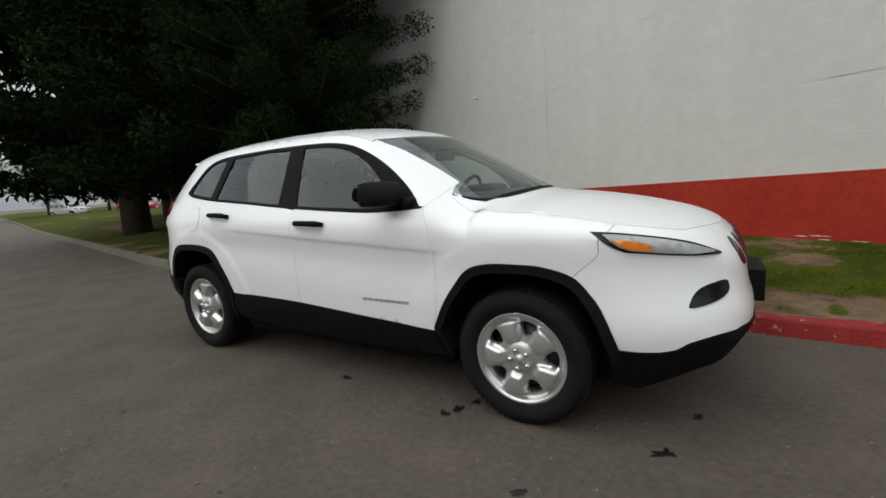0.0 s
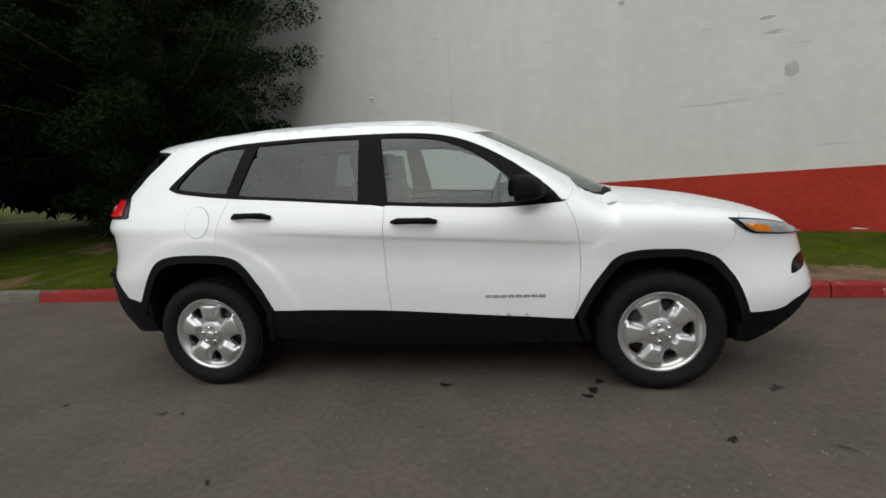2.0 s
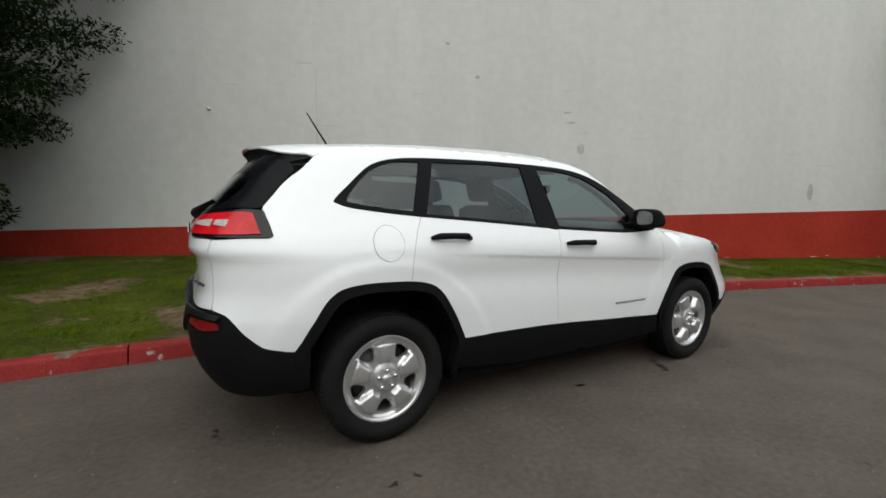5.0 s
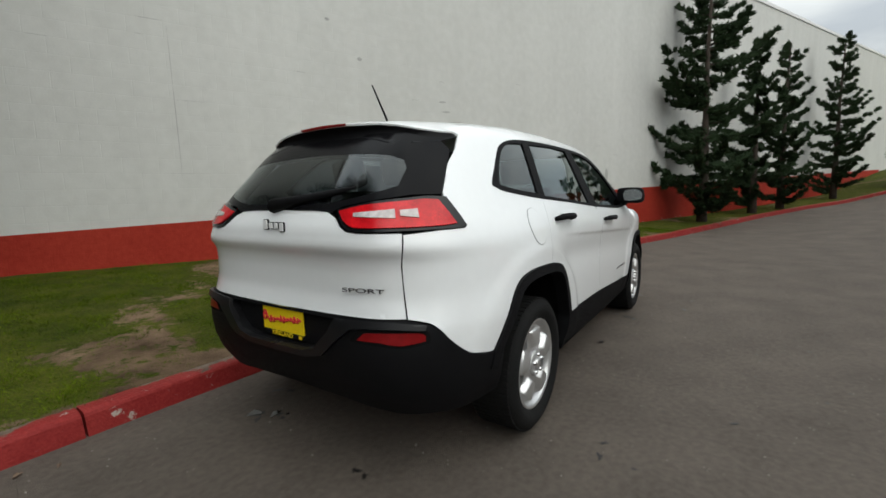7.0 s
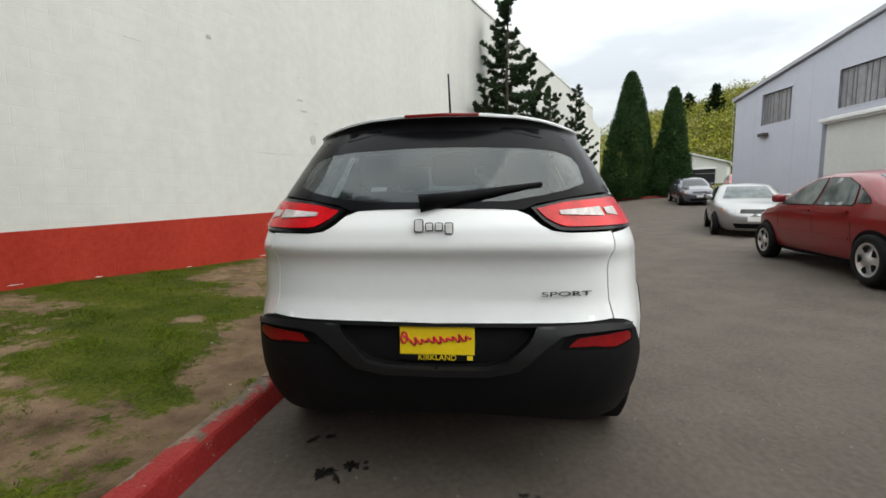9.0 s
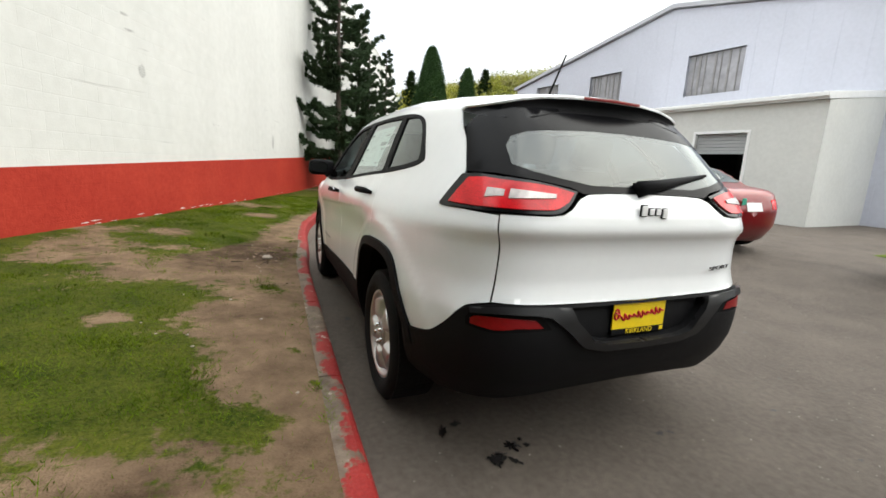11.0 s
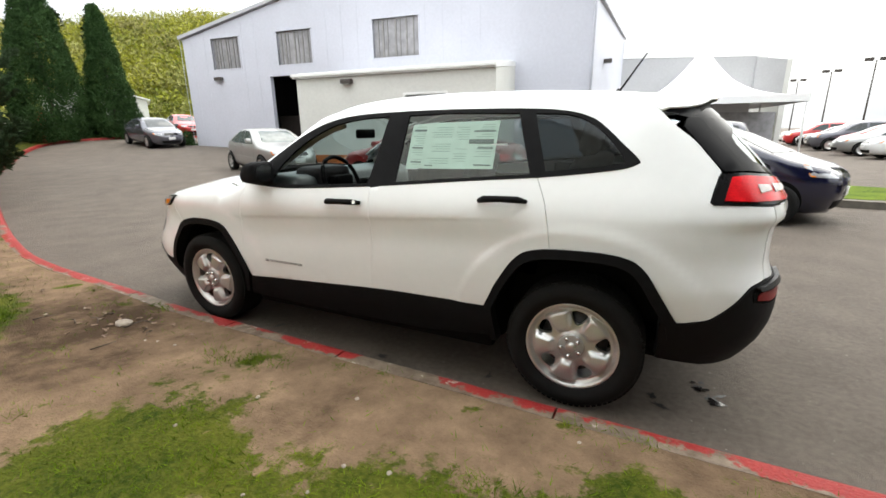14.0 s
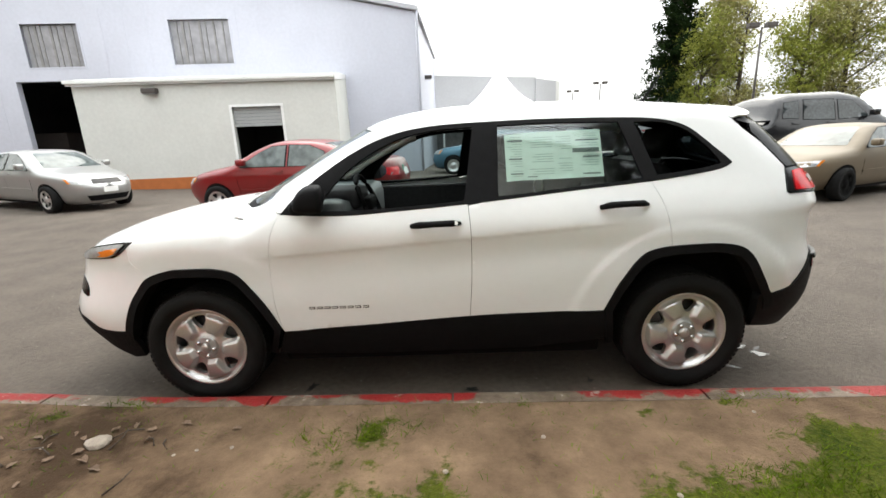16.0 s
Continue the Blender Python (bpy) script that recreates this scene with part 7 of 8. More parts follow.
def conifer(at, h, width, base, leaves, size, material, seed, label, trunk_r=0.2, spiky=0.3, shape=None, name="conifer_tree", z=0.15, group="", whorls=11):
    """A conifer: tapered trunk, whorls of limbs, needle tufts along each limb."""
    rng = np.random.default_rng(seed)
    t = tagged(empty(name, (at[0], at[1], z)), label, "tree", group)
    v, f = tube_mesh([(0, 0, -0.3), (0.03, 0.02, h * 0.3), (-0.03, 0.03, h * 0.65), (0, 0, h)], [trunk_r * 1.25, trunk_r * 0.85, trunk_r * 0.5, 0.02], 10)
    mesh_ob("trunk", v, f, M_TRUNK, t)
    lines, cen, rad = [], [], []
    n = int((h - base) * whorls)
    for i in range(n):
        zz = base + (h - base) * (i + rng.random()) / n
        k = (zz - base) / (h - base)
        prof = shape(k) if shape else (1 - k) ** 0.75
        L = width * prof * rng.uniform(1 - spiky, 1 + spiky * 0.6) + 0.12
        a = rng.uniform(0, 2 * math.pi)
        up = rng.uniform(-0.1, 0.35)
        d = np.array([math.cos(a), math.sin(a), up])
        p0 = np.array([0, 0, zz])
        p1 = p0 + d * L * 0.6
        p2 = p0 + d * L + np.array([0, 0, 0.12 * L])
        lines.append(([tuple(p0), tuple(p1), tuple(p2)], [0.035 + 0.02 * L, 0.02, 0.006]))
        m = max(2, int(L / 0.28))
        for q in range(m):
            s = (q + 1) / m
            cen.append(p0 + (p2 - p0) * s + rng.normal(size=3) * 0.06)
            rad.append(0.16 + 0.20 * L * (1 - 0.55 * s) * 0.7)
    limb_set("branching", lines, M_TRUNK, t)
    leaf_cloud("crown", cen, rad, leaves, size * 1.1, material, t, seed + 1, 0.3, 0.1, 1.45)
    return t


def full_crown(k):
    return math.sin(min(1, k * 4 + 0.62) * math.pi / 2) * (1 - k) ** 0.35


def wide_crown(k):
    """Short lowest limbs, widest at a third of the height."""
    return float(np.interp(k, [0, 0.08, 0.18, 0.32, 0.5, 0.75, 1], [0.42, 0.62, 0.86, 1.06, 1.06, 0.75, 0.08]))


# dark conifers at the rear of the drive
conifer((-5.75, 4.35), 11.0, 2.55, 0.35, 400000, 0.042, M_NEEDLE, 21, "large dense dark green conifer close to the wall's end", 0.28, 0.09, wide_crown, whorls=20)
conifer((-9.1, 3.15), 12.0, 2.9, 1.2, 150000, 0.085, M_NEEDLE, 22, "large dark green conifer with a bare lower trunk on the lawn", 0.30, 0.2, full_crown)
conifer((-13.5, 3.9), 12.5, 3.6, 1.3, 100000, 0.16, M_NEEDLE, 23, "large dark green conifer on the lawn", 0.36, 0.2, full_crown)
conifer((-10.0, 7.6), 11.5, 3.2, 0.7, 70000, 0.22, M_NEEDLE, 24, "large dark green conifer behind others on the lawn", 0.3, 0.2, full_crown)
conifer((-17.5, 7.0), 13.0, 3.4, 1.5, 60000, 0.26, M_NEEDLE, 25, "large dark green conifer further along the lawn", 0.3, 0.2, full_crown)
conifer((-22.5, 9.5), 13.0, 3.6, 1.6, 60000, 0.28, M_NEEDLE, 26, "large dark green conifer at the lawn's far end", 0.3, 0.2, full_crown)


def juniper(at, h, width, seed, leaves):
    """An upswept juniper: narrow body with long, twisted side limbs."""
    rng = np.random.default_rng(seed)
    t = tagged(empty("juniper_tree", (at[0], at[1], ground_z(*at) + 0.2)), "dark green juniper with ragged upswept limbs against the wall", "tree", "junipers along the wall")
    v, f = tube_mesh([(0, 0, -0.2), (0.08, 0.0, h * 0.25), (-0.06, 0.05, h * 0.6), (0.04, 0, h)], [0.15, 0.10, 0.06, 0.015], 8)
    mesh_ob("trunk", v, f, M_TRUNK, t)
    lines, cen, rad, aim = [], [], [], []
    n = int(h * 9)
    for i in range(n):
        k = (i + rng.random()) / n
        zz = 0.2 + (h - 0.3) * k
        L = width * (0.10 + 0.90 * (1 - k) ** 0.75) * rng.uniform(0.45, 1.0) * (0.6 + 0.4 * min(1, k * 6))
        if rng.random() < 0.18 and k > 0.25:
            L *= rng.uniform(1.25, 1.6)
        a = rng.uniform(0, 2 * math.pi)
        bend = rng.uniform(-0.5, 0.5)
        p0 = np.array([0, 0, zz])
        p1 = p0 + np.array([math.cos(a), math.sin(a), rng.uniform(-0.05, 0.2)]) * L * 0.62
        p2 = p1 + np.array([math.cos(a + bend), math.sin(a + bend), rng.uniform(0.5, 1.1)]) * L * 0.42
        lines.append(([tuple(p0), tuple(p1), tuple(p2)], [0.026 + 0.012 * L, 0.017, 0.005]))
        m = max(3, int(L / 0.085))
        for q in range(m):
            s = (q + 1) / m
            w = (p0 + (p1 - p0) * s / 0.6 if s < 0.6 else p1 + (p2 - p1) * (s - 0.6) / 0.4)
            cen.append(w + rng.normal(size=3) * 0.03)
            rad.append((0.03 + 0.10 * (1 - s)) * rng.uniform(0.6, 1.4))
            way = (p1 - p0 if s < 0.6 else p2 - p1)
            aim.append(way / np.linalg.norm(way))
    limb_set("branching", lines, M_TRUNK, t)
    leaf_cloud("crown", cen, rad, leaves, 0.055, M_JUNIPER, t, seed + 1, 0.35, -0.3, 2.6, aim)
    return t


juniper((12.0, -0.95), 7.9, 2.1, 31, 75000)
juniper((15.5, -2.3), 5.9, 1.3, 32, 36000)
juniper((17.9, -3.25), 6.1, 1.35, 34, 36000)
juniper((24.2, -5.7), 7.4, 1.6, 33, 40000)


def arborvitae(at, h, width, seed, leaves):
    """A clipped cone: short trunk and a dense shell of upright sprays."""
    rng = np.random.default_rng(seed)
    t = tagged(empty("arborvitae", (at[0], at[1], ground_z(*at) + 0.1)), "clipped dense green arborvitae at the drive's bend", "tree", "arborvitae pair")
    v, f = tube_mesh([(0, 0, -0.2), (0, 0, h * 0.9)], [0.16, 0.03], 8)
    mesh_ob("trunk", v, f, M_TRUNK, t)
    k = rng.random(leaves // 40) ** 1.5
    a = rng.uniform(0, 2 * math.pi, len(k))
    lump = 1 + 0.10 * np.sin(a * 3 + k * 9) + 0.06 * np.sin(a * 7 - k * 20)
    r = width * np.minimum(1.0, 0.8 + k * 1.6) * (1 - k) ** 0.7 * lump * 0.9
    leaf_cloud("crown", np.c_[r * np.cos(a), r * np.sin(a), k * h], np.full(len(k), 0.24), leaves, 0.07, M_CEDAR, t, seed + 1, 0.0, -0.8, 2.0)
    return t


arborvitae((29.3, -10.5), 8.6, 2.15, 41, 110000)
arborvitae((27.9, -12.9), 7.0, 1.35, 42, 70000)
conifer((-19.9, -37.0), 15.5, 3.0, 1.5, 22000, 0.2, M_NEEDLE, 43, "tall dark fir beyond the car park", 0.35, 0.3, z=0)


def broadleaf(at, h, width, seed, leaves, material, label, size=0.2):
    rng = np.random.default_rng(seed)
    t = tagged(empty("broadleaf_tree", (at[0], at[1], at[2] if len(at) > 2 else 0)), label, "tree", "spring trees")
    v, f = tube_mesh([(0, 0, -0.5), (0.1, 0, h * 0.35), (0, 0.1, h * 0.7), (0.1, 0, h * 0.95)], [0.2, 0.15, 0.08, 0.02], 8)
    mesh_ob("trunk", v, f, M_TRUNK, t)
    lines, cen, rad = [], [], []
    for i in range(34):
        zz = h * rng.uniform(0.12, 0.85)
        a = rng.uniform(0, 2 * math.pi)
        L = width * rng.uniform(0.5, 1.0) * math.sin(min(1, zz / h + 0.15) * math.pi * 0.8 + 0.2)
        p0 = np.array([0, 0, zz])
        p2 = p0 + np.array([math.cos(a) * L, math.sin(a) * L, L * rng.uniform(0.5, 1.1)])
        lines.append(([tuple(p0), tuple((p0 + p2) / 2 + rng.normal(size=3) * 0.15), tuple(p2)], [0.07, 0.035, 0.01]))
        for q in range(5):
            cen.append(p0 + (p2 - p0) * (0.4 + 0.15 * q) + rng.normal(size=3) * 0.3)
            rad.append(rng.uniform(0.4, 0.9) * width / 3)
    limb_set("branching", lines, M_TRUNK, t)
    leaf_cloud("crown", cen, rad, leaves, size, material, t, seed + 1, 0.1, 0.0, 1.3)
    return t


prng = random.Random(8)
for i in range(15):
    x = -20.5 - i * 1.7 + prng.uniform(-1, 1)
    broadleaf((x, -37 + i * 1.5 + prng.uniform(-2, 2)), prng.uniform(10, 15), prng.uniform(2.6, 3.8), 60 + i, 14000, M_OLIVE if i % 3 else M_SPRING, "tall spring tree in thin olive-green leaf beyond the car park", 0.14)

for i in range(9):
    broadleaf((-58 + prng.uniform(-3, 3), -6 + i * 5.2 + prng.uniform(-1, 1)), prng.uniform(9, 13), prng.uniform(3.4, 4.4), 180 + i, 6000, M_OLIVE if i % 2 else M_CEDAR, "tall leafy tree at the far end of the drive", 0.26)

M_HILLSPRING = mat("bright_spring_woodland", (0.10, 0.135, 0.014), 0.8, color2=(0.36, 0.34, 0.035), scale=0.075, spec=0.2)
M_HILLOLIVE = mat("olive_spring_woodland", (0.085, 0.105, 0.022), 0.8, color2=(0.33, 0.31, 0.10), scale=0.075, spec=0.2)
# wooded hillside behind the drive's end
hill_v, hill_f = [], []
NX, NY = 40, 14
for i in range(NX):
    for j in range(NY):
        a = radians(-75 + 75 * i / (NX - 1))
        r = 66 + j * 7
        x, y = r * math.cos(a), r * math.sin(a)
        hill_v.append((x, y, 1.4 + 31 * (j / (NY - 1)) ** 0.7 * (0.55 + 0.45 * math.cos((i / NX - 0.42) * 4)) + 1.5 * noise.noise((x * 0.06, y * 0.06, 0))))
for i in range(NX - 1):
    for j in range(NY - 1):
        hill_f.append((i * NY + j, (i + 1) * NY + j, (i + 1) * NY + j + 1, i * NY + j + 1))
hill = mesh_ob("hillside", hill_v, hill_f, M_SPRING)
tagged(hill, "wooded hillside in yellow-green spring leaf", "hill", kind="structure")
hc, hr = [], []
hrng = np.random.default_rng(77)
hv = np.array(hill_v)
for i in range(1700):
    q = hv[hrng.integers(0, len(hv))] if i % 3 == 0 else hv[hrng.integers(17 * NY, 30 * NY)]
    hh = hrng.uniform(1.5, 5.5)
    hc.append(q + np.array([hrng.normal() * 2, hrng.normal() * 2, hh * 0.6]))
    hr.append(hh * 0.55)
wood = leaf_cloud("hill_wood", hc[::2], hr[::2], 120000, 0.40, M_HILLOLIVE, None, 78, 0.0, 0.0, 1.2)
grove = leaf_cloud("hill_grove", hc[1::2], hr[1::2], 120000, 0.40, M_HILLSPRING, None, 79, 0.0, 0.0, 1.2)
tagged(grove, "mass of bright green spring woodland", "woodland", kind="stuff")
tagged(wood, "mass of yellow-green spring woodland", "woodland", kind="stuff")
for i, (x, y, z, h) in enumerate([(86.6, -44, 13, 9.5), (90, -53, 13, 10), (96, -30, 13, 9), (84, -57, 12, 9), (105, -47, 16, 9), (97, -58, 15, 9), (76, -50, 9, 8), (80, -53, 10, 9), (74, -60, 9, 7), (108, -60, 17, 8)]):
    if i % 2 or i > 5:
        broadleaf((x, y, z), h, 3.5, 90 + i, 2600, M_OLIVE, "tall tree on the hillside in pale leaf", 0.4)
    else:
        conifer((x, y), h, 2.4, 1, 4500, 0.35, M_NEEDLE, 95 + i, "dark fir standing out on the hillside", 0.3, 0.3, z=z)

# low shrub by the workshop
leafs = tagged(empty("shrub", (22.6, -13.4, ground_z(22.6, -13.4))), "low rounded green shrub by the workshop corner", "shrub")
leaf_cloud("foliage", [(0, 0, 0.3), (0.7, 0.1, 0.25), (-0.6, 0.2, 0.2), (1.2, 0, 0.2)], [0.45, 0.4, 0.4, 0.35], 2500, 0.09, M_CEDAR, leafs, 99)


# ---------------------------------------------------------------- tent, lamps, island, shed, post
tent = tagged(empty("peaked_tent", (-3.25, -24.7, 0), 4), "white peaked canopy tent in the car park", "tent")
vs, fs = [], []
NA, NR = 32, 12
for i in range(NR + 1):
    t = i / NR
    for j in range(NA):
        a = 2 * math.pi * j / NA
        sq = 1 / max(abs(math.cos(a)), abs(math.sin(a)))
        r = 3.7 * t * (1 + (sq - 1) * t)
        vs.append((r * math.cos(a), r * math.sin(a), 2.75 + 2.75 * (1 - t) ** 2.1))
for i in range(NR):
    for j in range(NA):
        k = (j + 1) % NA
        fs.append((i * NA + j, i * NA + k, (i + 1) * NA + k, (i + 1) * NA + j))
mesh_ob("canopy", vs, fs, M_TENT, tent)
bmv = bmesh.new()
for x0, y0, x1, y1 in ((-3.7, -3.72, 3.7, -3.68), (-3.7, 3.68, 3.7, 3.72), (-3.72, -3.7, -3.68, 3.7), (3.68, -3.7, 3.72, 3.7)):
    box_bm(x0, y0, 2.45, x1, y1, 2.76, bm=bmv)
part("valance", bmv, M_TENT, tent)
for sx in (-3.65, 3.65):
    for sy in (-3.65, 3.65):
        v, f = tube_mesh([(sx, sy, 0), (sx, sy, 2.6)], 0.045, 8)
        mesh_ob("pole", v, f, M_TRIMW, tent)


def lot_lamp(x, y, h):
    lp = tagged(empty("car_park_lamp", (x, y, 0)), "dark twin-headed car park lamp on a tall pole", "lamp", "car park lamps")
    v, f = tube_mesh([(0, 0, 0), (0, 0, h)], [0.09, 0.06], 8)
    mesh_ob("pole", v, f, M_POLE, lp)
    for s in (-0.55, 0.55):
        part("lamp_head", box_bm(s - 0.32, -0.2, h - 0.05, s + 0.32, 0.2, h + 0.25, 0.05), M_POLE, lp)
    return lp


lot_lamp(-19.8, -26.6, 7.4)
lot_lamp(-19.4, -55.0, 7.4)
lot_lamp(-18.6, -64.5, 7.4)
lot_lamp(-17.8, -75.0, 7.4)

island = tagged(empty("planted_island"), "low grassed island with a concrete kerb in the car park", "island", kind="structure")
lp = closed([(-6.3, -8.0), (-6.35, -9.0), (-5.6, -9.7), (-2.0, -9.9), (1.0, -9.8), (1.3, -9.0), (0.9, -8.3), (-2.0, -8.0), (-5.2, -7.0)], 5)
inn = [np.mean(lp, 0) + (q - np.mean(lp, 0)) * np.array([0.96, 0.86]) for q in lp]


def flat_z(z):
    return lambda u, v: (np.c_[u, v, np.full(len(u), z)], np.tile([0.0, 0.0, 1.0], (len(u), 1)))


patch("island_kerb", lp, flat_z(0.13), M_KERB, island, [inn], 0.3, thick=0.16, smooth=False)
patch("island_turf", inn, flat_z(0.14), M_GRASS, island, step=0.4, thick=0.1, smooth=False)

shed = tagged(empty("cream_shed", (49.1, -23.1, ground_z(49.1, -23.1) - 0.1), -30), "cream gabled shed with a near-black sheet painted as the doorway's shade", "building", kind="structure")
mesh_ob("wall", [(-2.5, -4, -0.6), (-2.5, 4, -0.6), (-2.5, 4, 2.35), (-2.5, 0, 3.6), (-2.5, -4, 2.35), (5, -4, -0.6), (5, 4, -0.6), (5, 4, 2.35), (5, 0, 3.6), (5, -4, 2.35)],
        [(0, 1, 2, 3, 4), (5, 9, 8, 7, 6), (0, 4, 9, 5), (1, 6, 7, 2), (2, 7, 8, 3), (3, 8, 9, 4)], M_CREAM, shed, smooth=False)
# Flat near-black sheet painted as shade; the wall has no opening.
part("doorway", box_bm(-2.56, -2.95, -0.2, -2.45, -0.9, 1.75), M_VOID, shed, "near-black sheet painted as the doorway's shade")
part("door_lintel", box_bm(-2.60, -3.05, 1.75, -2.45, -0.8, 1.95), M_TRIMW, shed)
part("shelf", box_bm(-2.58, -2.9, 1.25, -2.55, -1.0, 1.31), M_BAR, shed)
eave = [(x, y, z) for x in (-2.8, 5.3) for y, z in ((-4.3, 2.28), (0, 3.62), (4.3, 2.28))]
mesh_ob("roof", eave + [(x, y, z + 0.13) for x, y, z in eave],
        [(0, 1, 7, 6), (1, 2, 8, 7), (6, 7, 10, 9), (7, 8, 11, 10), (0, 3, 4, 1), (1, 4, 5, 2), (0, 6, 9, 3), (2, 5, 11, 8), (3, 9, 10, 4), (4, 10, 11, 5)], M_TRIMW, shed, smooth=False)
post = tagged(empty("marker_post", (28.5, -9.5, ground_z(28.5, -9.5) + 0.1)), "rust-red marker post with a small sign at the kerb", "post")
part("post", box_bm(-0.08, -0.08, 0, 0.08, 0.08, 1.5, 0.02), mat("rust_red_paint", (0.35, 0.06, 0.03), 0.7), post)
part("sign_plate", box_bm(-0.12, -0.2, 1.1, -0.09, 0.2, 1.6), M_WALLRED, post)
# second, lower white wall where the long one ends
e2 = tagged(empty("wall_far"), "lower white wall beyond the long wall's end", "wall", kind="structure")
slab("wall_face", 40.05, 47, -0.3, 8.8, -0.3, -0.05, M_WALLWHITE, e2, 2)


# ---------------------------------------------------------------- marks on the wall
def wall_mark(name, s, z, w, h, material, label, tilt=0.0, out=0.004, seed=0, thin=True):
    rng = random.Random(seed)
    pts = []
    if thin:
        n = 10
        up = [(-w / 2 + w * k / n, h * (0.5 + rng.uniform(-0.3, 0.3)) * math.sin(math.pi * (k + 0.2) / (n + 0.4))) for k in range(n + 1)]
        lo = [(a, -b) for a, b in up[::-1]]
        pts = up + lo
    else:
        n = 16
        pts = [(w / 2 * math.cos(2 * math.pi * k / n) * rng.uniform(0.75, 1.1), h / 2 * math.sin(2 * math.pi * k / n) * rng.uniform(0.75, 1.1)) for k in range(n)]
    c, sn = math.cos(tilt), math.sin(tilt)
    verts = [wall_pt(s + a * c - b * sn, z + a * sn + b * c, out) for a, b in pts]
    ob = mesh_ob(name, verts, [tuple(range(len(verts)))], material, wall, smooth=False)
    if label:
        ob["label"] = label
    return ob


# Grey colour paints the thin shadow along cracks and block joints.
M_CRACK = mat("crack_shadow", (0.36, 0.355, 0.34), 0.9)
M_PATCHG = mat("bare_render_patch", (0.42, 0.42, 0.40), 0.9, var=0.2, scale=8, bump=0.4)
M_FLAKE = mat("white_flaked_paint", (0.62, 0.60, 0.57), 0.85, var=0.15)


wall_mark("render_patch", 1.925, 2.354, 0.17, 0.2, M_PATCHG, "bare grey render patch", 0.3, seed=1, thin=False)
wall_mark("render_patch", 1.71, 2.84, 0.22, 0.04, M_PATCHG, "", 0.05, seed=2, thin=False)
wall_mark("render_patch", 1.63, 3.02, 0.18, 0.04, M_PATCHG, "", 0.05, seed=6, thin=False)
wall_mark("render_patch", 7.13, 1.65, 0.15, 0.40, M_PATCHG, "grey patched rectangle", 0.0, seed=7, thin=False)
wall_mark("render_patch", -0.66, 4.1, 0.10, 0.05, M_PATCHG, "", 0.0, seed=8, thin=False)
wall_mark("render_patch", -0.11, 3.56, 0.10, 0.07, M_PATCHG, "", 0.0, seed=9, thin=False)
wall_mark("crack", 1.5, 2.045, 1.5, 0.0045, M_CRACK, "", 0.05, seed=3)
wall_mark("crack", 0.9, 2.02, 0.7, 0.0045, M_CRACK, "", 0.01, seed=10)
wall_mark("crack", 1.98, 2.66, 0.3, 0.006, M_CRACK, "", 0.07, seed=4)
wall_mark("crack", -2.91, 2.55, 2.1, 0.006, M_CRACK, "", math.pi / 2 + 0.01, seed=5)
wrng = random.Random(40)
for k in range(46):
    s = wrng.uniform(-5, 14)
    z = 0.2 * round(wrng.uniform(1.3, 3.6) / 0.2) + wrng.uniform(-0.01, 0.01)
    wall_mark("joint_edge", s, z, wrng.uniform(0.12, 0.7), wrng.uniform(0.003, 0.007), M_CRACK if wrng.random() < 0.55 else M_FLAKE, "", wrng.uniform(-0.01, 0.02), seed=100 + k)
v, f = tube_mesh([wall_pt(-4.61, 2.789, -0.02), wall_pt(-4.61, 2.789, 0.09)], 0.022, 8)
mesh_ob("anchor_bolt", v, f, M_TRIMW, wall)
def foot_z(s):
    q = WP + WD * s
    return lawn_z(q[0], q[1], max(0.2, q[1] - float(np.interp(q[0], KERB[:K_BEND, 0], KERB[:K_BEND, 1])) - 0.148))


# flaked paint along the foot of the red band
for k in range(26):
    s = wrng.uniform(-2.5, 12)
    wall_mark("paint_flake", s, foot_z(s) + wrng.uniform(0.005, 0.05), wrng.uniform(0.05, 0.22), wrng.uniform(0.006, 0.016), M_FLAKE, "", 0.0, 0.017, seed=200 + k)

# ---------------------------------------------------------------- litter and stains
mrng = random.Random(17)


def blot(x, y, r, seed, material=M_STAIN, squash=0.6, z=0.0035):
    rng = random.Random(seed)
    n = 40
    a0 = rng.uniform(0, math.pi)
    pts = []
    for k in range(n):
        a = 2 * math.pi * k / n
        rr = r * (0.62 + 0.8 * noise.noise((math.cos(a) * 2.6 + seed, math.sin(a) * 2.6, seed * 0.7)) + rng.uniform(-0.12, 0.12))
        u, w = rr * math.cos(a), rr * squash * math.sin(a)
        pts.append((x + u * math.cos(a0) - w * math.sin(a0), y + u * math.sin(a0) + w * math.cos(a0), z))
    return mesh_ob("oil_stain", pts, [tuple(range(n))], material, stains, smooth=False)


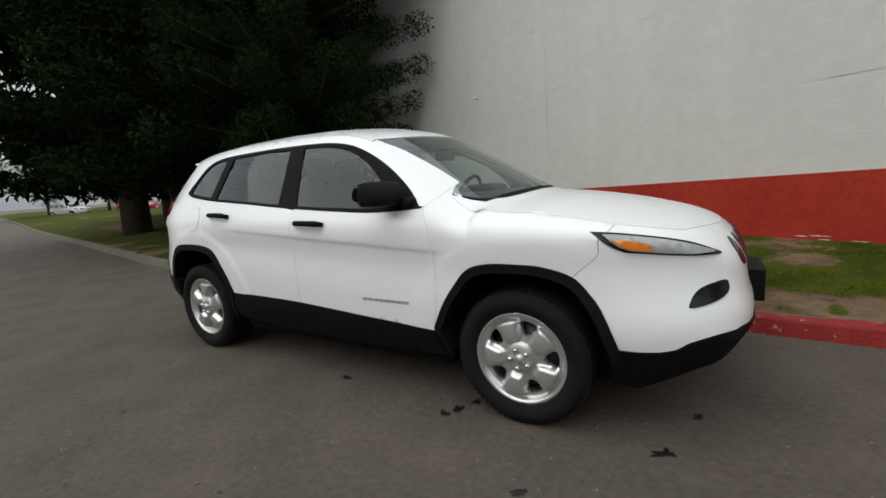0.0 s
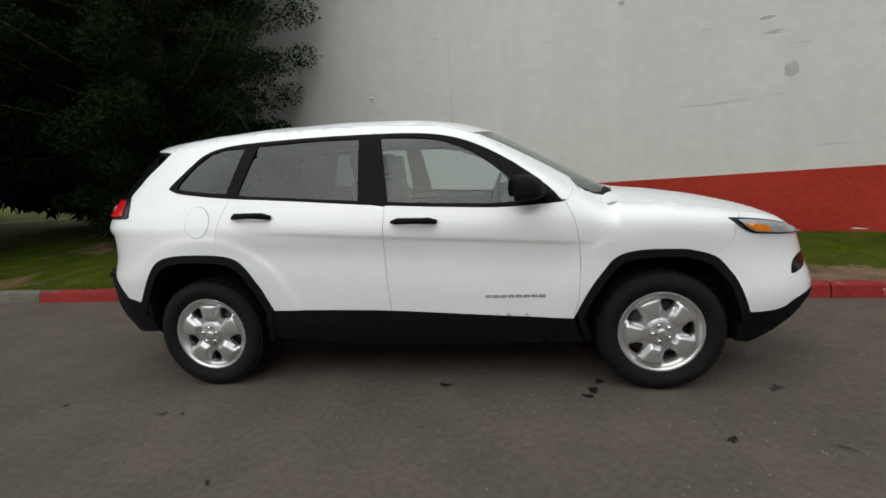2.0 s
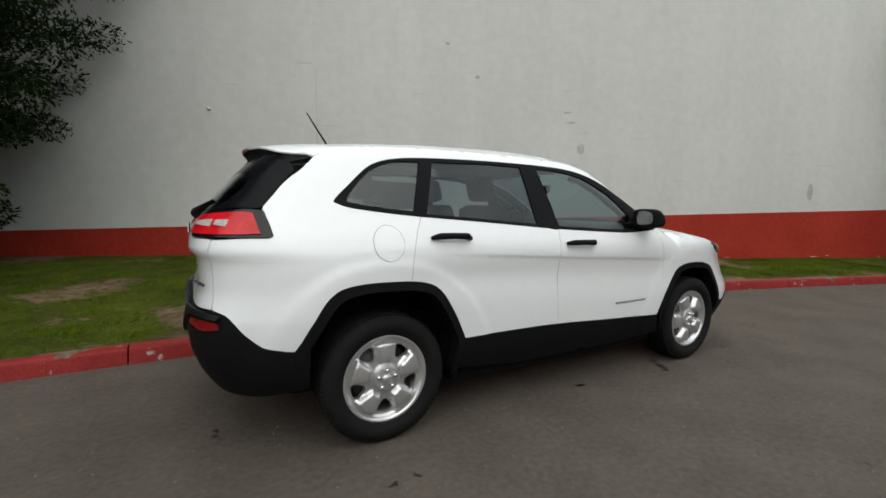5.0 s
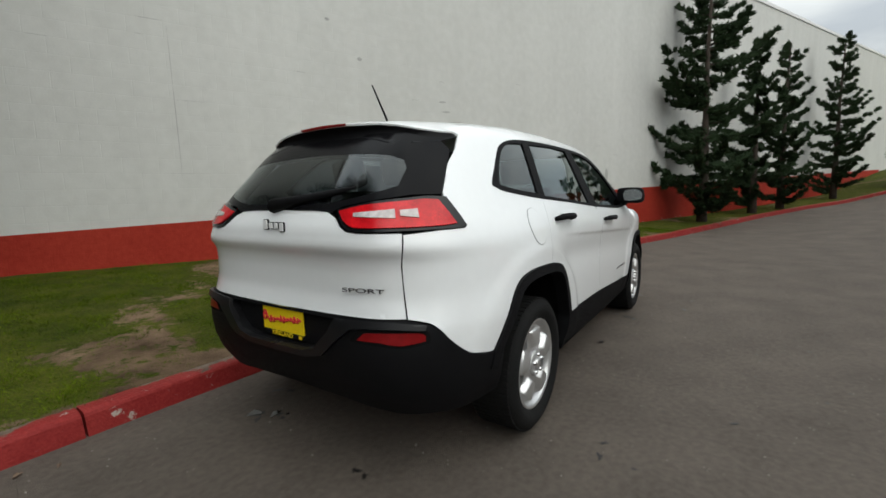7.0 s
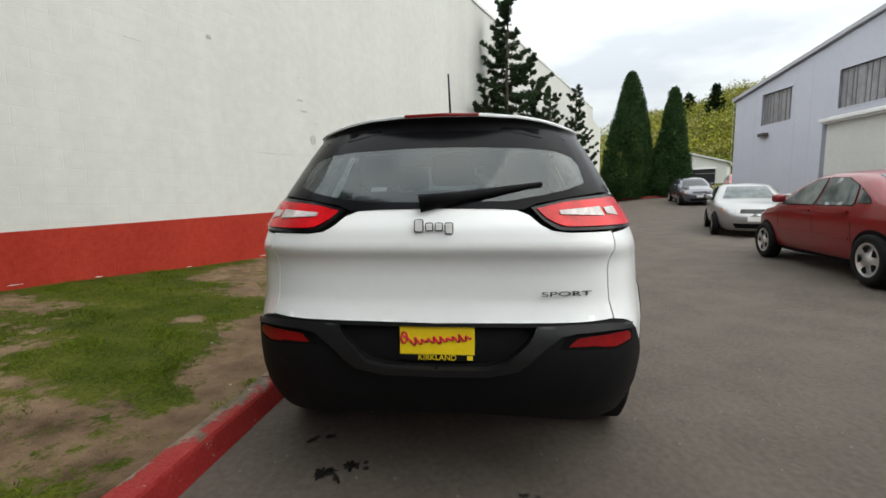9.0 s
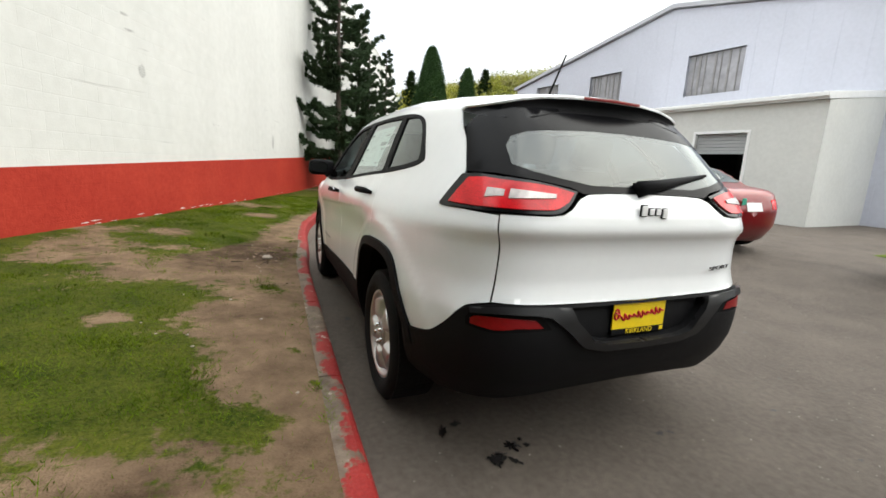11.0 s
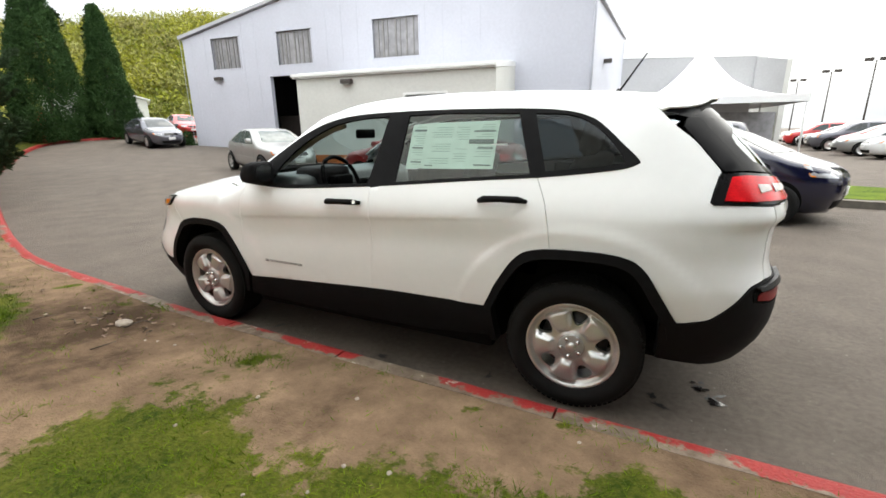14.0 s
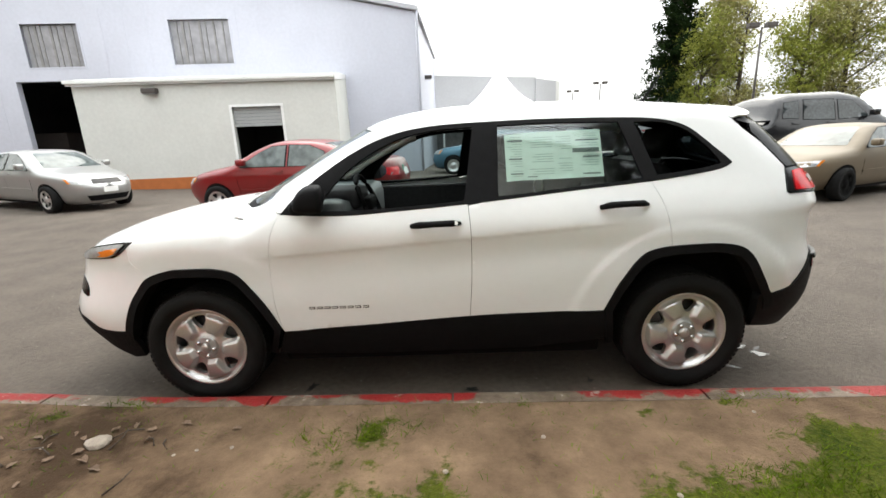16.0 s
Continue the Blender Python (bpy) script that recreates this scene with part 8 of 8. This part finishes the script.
stains = tagged(empty("road_stains"), "black oil spots and drips on the asphalt", "stain", kind="structure")
for i, (x, y, r) in enumerate([(0.98, -0.90, 0.07), (1.04, -0.79, 0.05), (0.93, -0.97, 0.045), (0.12, -0.86, 0.045), (0.09, -0.84, 0.02), (1.98, -0.85, 0.07), (2.1, -0.46, 0.05),
                               (-2.05, 0.52, 0.075), (-2.10, 0.46, 0.04), (-2.0, 0.40, 0.04), (-2.02, 0.35, 0.03), (-1.81, 0.69, 0.06), (-1.76, 0.60, 0.04), (-2.14, -0.34, 0.035), (-2.15, -0.40, 0.03),
                               (0.81, 0.78, 0.06), (-0.17, 0.85, 0.05), (-0.885, 0.79, 0.05), (-1.35, -1.23, 0.03), (-1.47, -1.24, 0.035), (-2.18, -1.17, 0.03), (1.51, -1.35, 0.04), (1.94, -1.38, 0.04),
                               (-0.82, -1.76, 0.03), (-1.27, -2.3, 0.03), (-2.6, -1.1, 0.02), (0.4, -1.9, 0.018), (-0.3, -2.2, 0.02), (1.1, -1.9, 0.02), (-7.2, 0.2, 0.12), (-8.5, -0.3, 0.1)]):
    blot(x, y, r, 300 + i)
for i in range(60):
    x, y = mrng.uniform(-3.4, 3.2), mrng.uniform(-3.0, -0.9)
    blot(x, y, mrng.uniform(0.008, 0.02), 400 + i)
M_PEB = mat("pale_grit", (0.24, 0.22, 0.2), 0.9, var=0.3)
vs, fs = [], []
for i in range(1500):
    x, y = mrng.uniform(-5, 4.5), mrng.uniform(-4.5, 0.95)
    r = mrng.uniform(0.0025, 0.007)
    s = len(vs)
    z = ground_z(x, y)
    vs += [(x + r, y, z), (x - r * 0.6, y + r * 0.8, z), (x - r * 0.5, y - r * 0.9, z), (x, y, z + r * 0.9)]
    fs += [(s, s + 1, s + 3), (s + 1, s + 2, s + 3), (s + 2, s, s + 3)]
tagged(mesh_ob("road_grit", vs, fs, M_PEB, smooth=False), "scattered pale grit on the asphalt", "grit", kind="stuff")
M_WET = mat("wet_oil_film", (0.014, 0.013, 0.013), 0.06, var=0.3, scale=20)
for i, (x, y, r) in enumerate([(-2.00, 0.43, 0.045), (-2.07, 0.54, 0.05), (-1.97, 0.36, 0.02)]):
    blot(x, y, r, 470 + i, M_WET, 0.7, 0.0055)


def ground_at(x, y):
    w = y - float(np.interp(x, KERB[:K_BEND, 0], KERB[:K_BEND, 1]))
    return lawn_z(x, y, w - 0.148) if w > 0.148 else 0.0


def dry_leaf(x, y, r, seed):
    """A curled, lobed dead leaf with a raised rim on one side."""
    rng = random.Random(seed)
    z = ground_at(x, y) + 0.004
    a0, curl = rng.uniform(0, 6.28), rng.uniform(0.3, 0.9)
    vs = [(x, y, z + 0.004)]
    n = 11
    for k in range(n):
        a = 2 * math.pi * k / n
        rr = r * rng.uniform(0.55, 1.15)
        u, w = rr * math.cos(a), rr * 0.5 * math.sin(a)
        vs.append((x + u * math.cos(a0) - w * math.sin(a0), y + u * math.sin(a0) + w * math.cos(a0), z + curl * abs(w) + rng.uniform(0.0, 0.006)))
    o = mesh_ob("fallen_leaf", vs, [(0, 1 + k, 1 + (k + 1) % n) for k in range(n)], M_LEAFDRY, smooth=False)
    return tagged(o, "curled brown fallen leaf on the soil", "leaf", "fallen leaves")


for i, (x, y) in enumerate([(1.75, 1.36), (1.62, 1.50), (1.40, 1.34), (1.85, 1.58), (1.45, 1.62), (0.45, 1.27), (1.7, 1.7), (1.25, 1.3), (2.1, 1.4), (-3.05, 1.0), (-2.85, 0.88), (2.9, 1.35), (3.2, 0.6), (2.6, 0.75),
                            (1.68, 1.40), (1.58, 1.33), (1.50, 1.30), (1.80, 1.45), (1.55, 1.56), (1.72, 1.55), (1.92, 1.38), (1.36, 1.42), (-2.98, 0.95), (0.98, 1.35)]):
    dry_leaf(x, y, mrng.uniform(0.018, 0.034), 500 + i)


def stone(x, y, r, seed):
    rng = random.Random(seed)
    bm = bmesh.new()
    bmesh.ops.create_icosphere(bm, subdivisions=2, radius=r)
    for v in bm.verts:
        v.co *= 1 + 0.35 * noise.noise(v.co / r + Vector((seed, 0, 0)))
        v.co.z *= 0.5
        v.co += Vector((x, y, ground_at(x, y) + r * 0.15))
    return tagged(part("stone", bm, M_STONE, None, smooth=False), "pale flat stone lying on bare soil", "stone", "stones on the soil")


stone(1.59, 1.43, 0.055, 1)
for i in range(16):
    stone(mrng.uniform(-1.5, 3.0), mrng.uniform(1.25, 2.3), mrng.uniform(0.005, 0.012), 600 + i)
# twigs
for i in range(9):
    x, y = mrng.uniform(1.2, 2.2), mrng.uniform(1.3, 1.8)
    a = mrng.uniform(0, 6.28)
    L = mrng.uniform(0.06, 0.16)
    z = ground_at(x, y) + 0.008
    v, f = tube_mesh([(x, y, z), (x + L * 0.5 * math.cos(a), y + L * 0.5 * math.sin(a), z + 0.008), (x + L * math.cos(a + 0.3), y + L * math.sin(a + 0.3), z)], [0.004, 0.003, 0.002], 5)
    tagged(mesh_ob("twig", v, f, M_TRUNK), "thin dark twig on bare soil", "twig", "twigs on the soil")

# ---------------------------------------------------------------- grass blades
grng = np.random.default_rng(12)
N = 520000
gx = grng.uniform(-9, 9.5, N)
gk = np.interp(gx, KERB[:K_BEND, 0], KERB[:K_BEND, 1])
gw = 0.11 + 3.95 * grng.random(N) ** 1.35
gy = gk + gw
side = (gx - WP[0]) * WN[0] + (gy - WP[1]) * WN[1]
keep = side < -0.02
gx, gy, gw = gx[keep], gy[keep], gw[keep]
bare = np.array([bare_at(float(a), float(b)) for a, b in zip(gx, gy)])
tuft = np.array([noise.noise((float(a) * 3.1, float(b) * 3.1, 9.0)) for a, b in zip(gx, gy)])
keep = grng.random(len(gx)) < np.where(bare > 0.55, np.where(tuft > 0.42, 0.22, 0.035), np.clip((1.0 - bare * 1.3) * (0.72 + 1.1 * tuft), 0.08, 1))
gx, gy, gw, tuft = gx[keep], gy[keep], gw[keep], tuft[keep]
n = len(gx)
gz = np.array([lawn_z(float(a), float(b), float(c) - 0.148) for a, b, c in zip(gx, gy, gw)]) - 0.004
ang = grng.uniform(0, 2 * math.pi, n)
hgt = grng.uniform(0.008, 0.028, n) * (1 + 1.7 * np.clip(tuft, 0, 0.7))
wid = grng.uniform(0.0012, 0.0030, n)
lean = grng.normal(0, 0.024, (n, 2)) * (1 + np.clip(tuft, 0, 0.7))[:, None]
dx, dy = np.cos(ang) * wid, np.sin(ang) * wid
v = np.stack([np.c_[gx - dx, gy - dy, gz], np.c_[gx + dx, gy + dy, gz], np.c_[gx + lean[:, 0], gy + lean[:, 1], gz + hgt]], 1).reshape(-1, 3)
me = bpy.data.meshes.new("grass")
me.vertices.add(len(v))
me.vertices.foreach_set("co", v.ravel())
me.loops.add(n * 3)
me.loops.foreach_set("vertex_index", np.arange(n * 3))
me.polygons.add(n)
me.polygons.foreach_set("loop_start", np.arange(n) * 3)
me.update()
me.validate()
me.materials.append(M_GRASS)
tagged(new("grass", me), "short uneven green turf blades", "grass", kind="stuff")
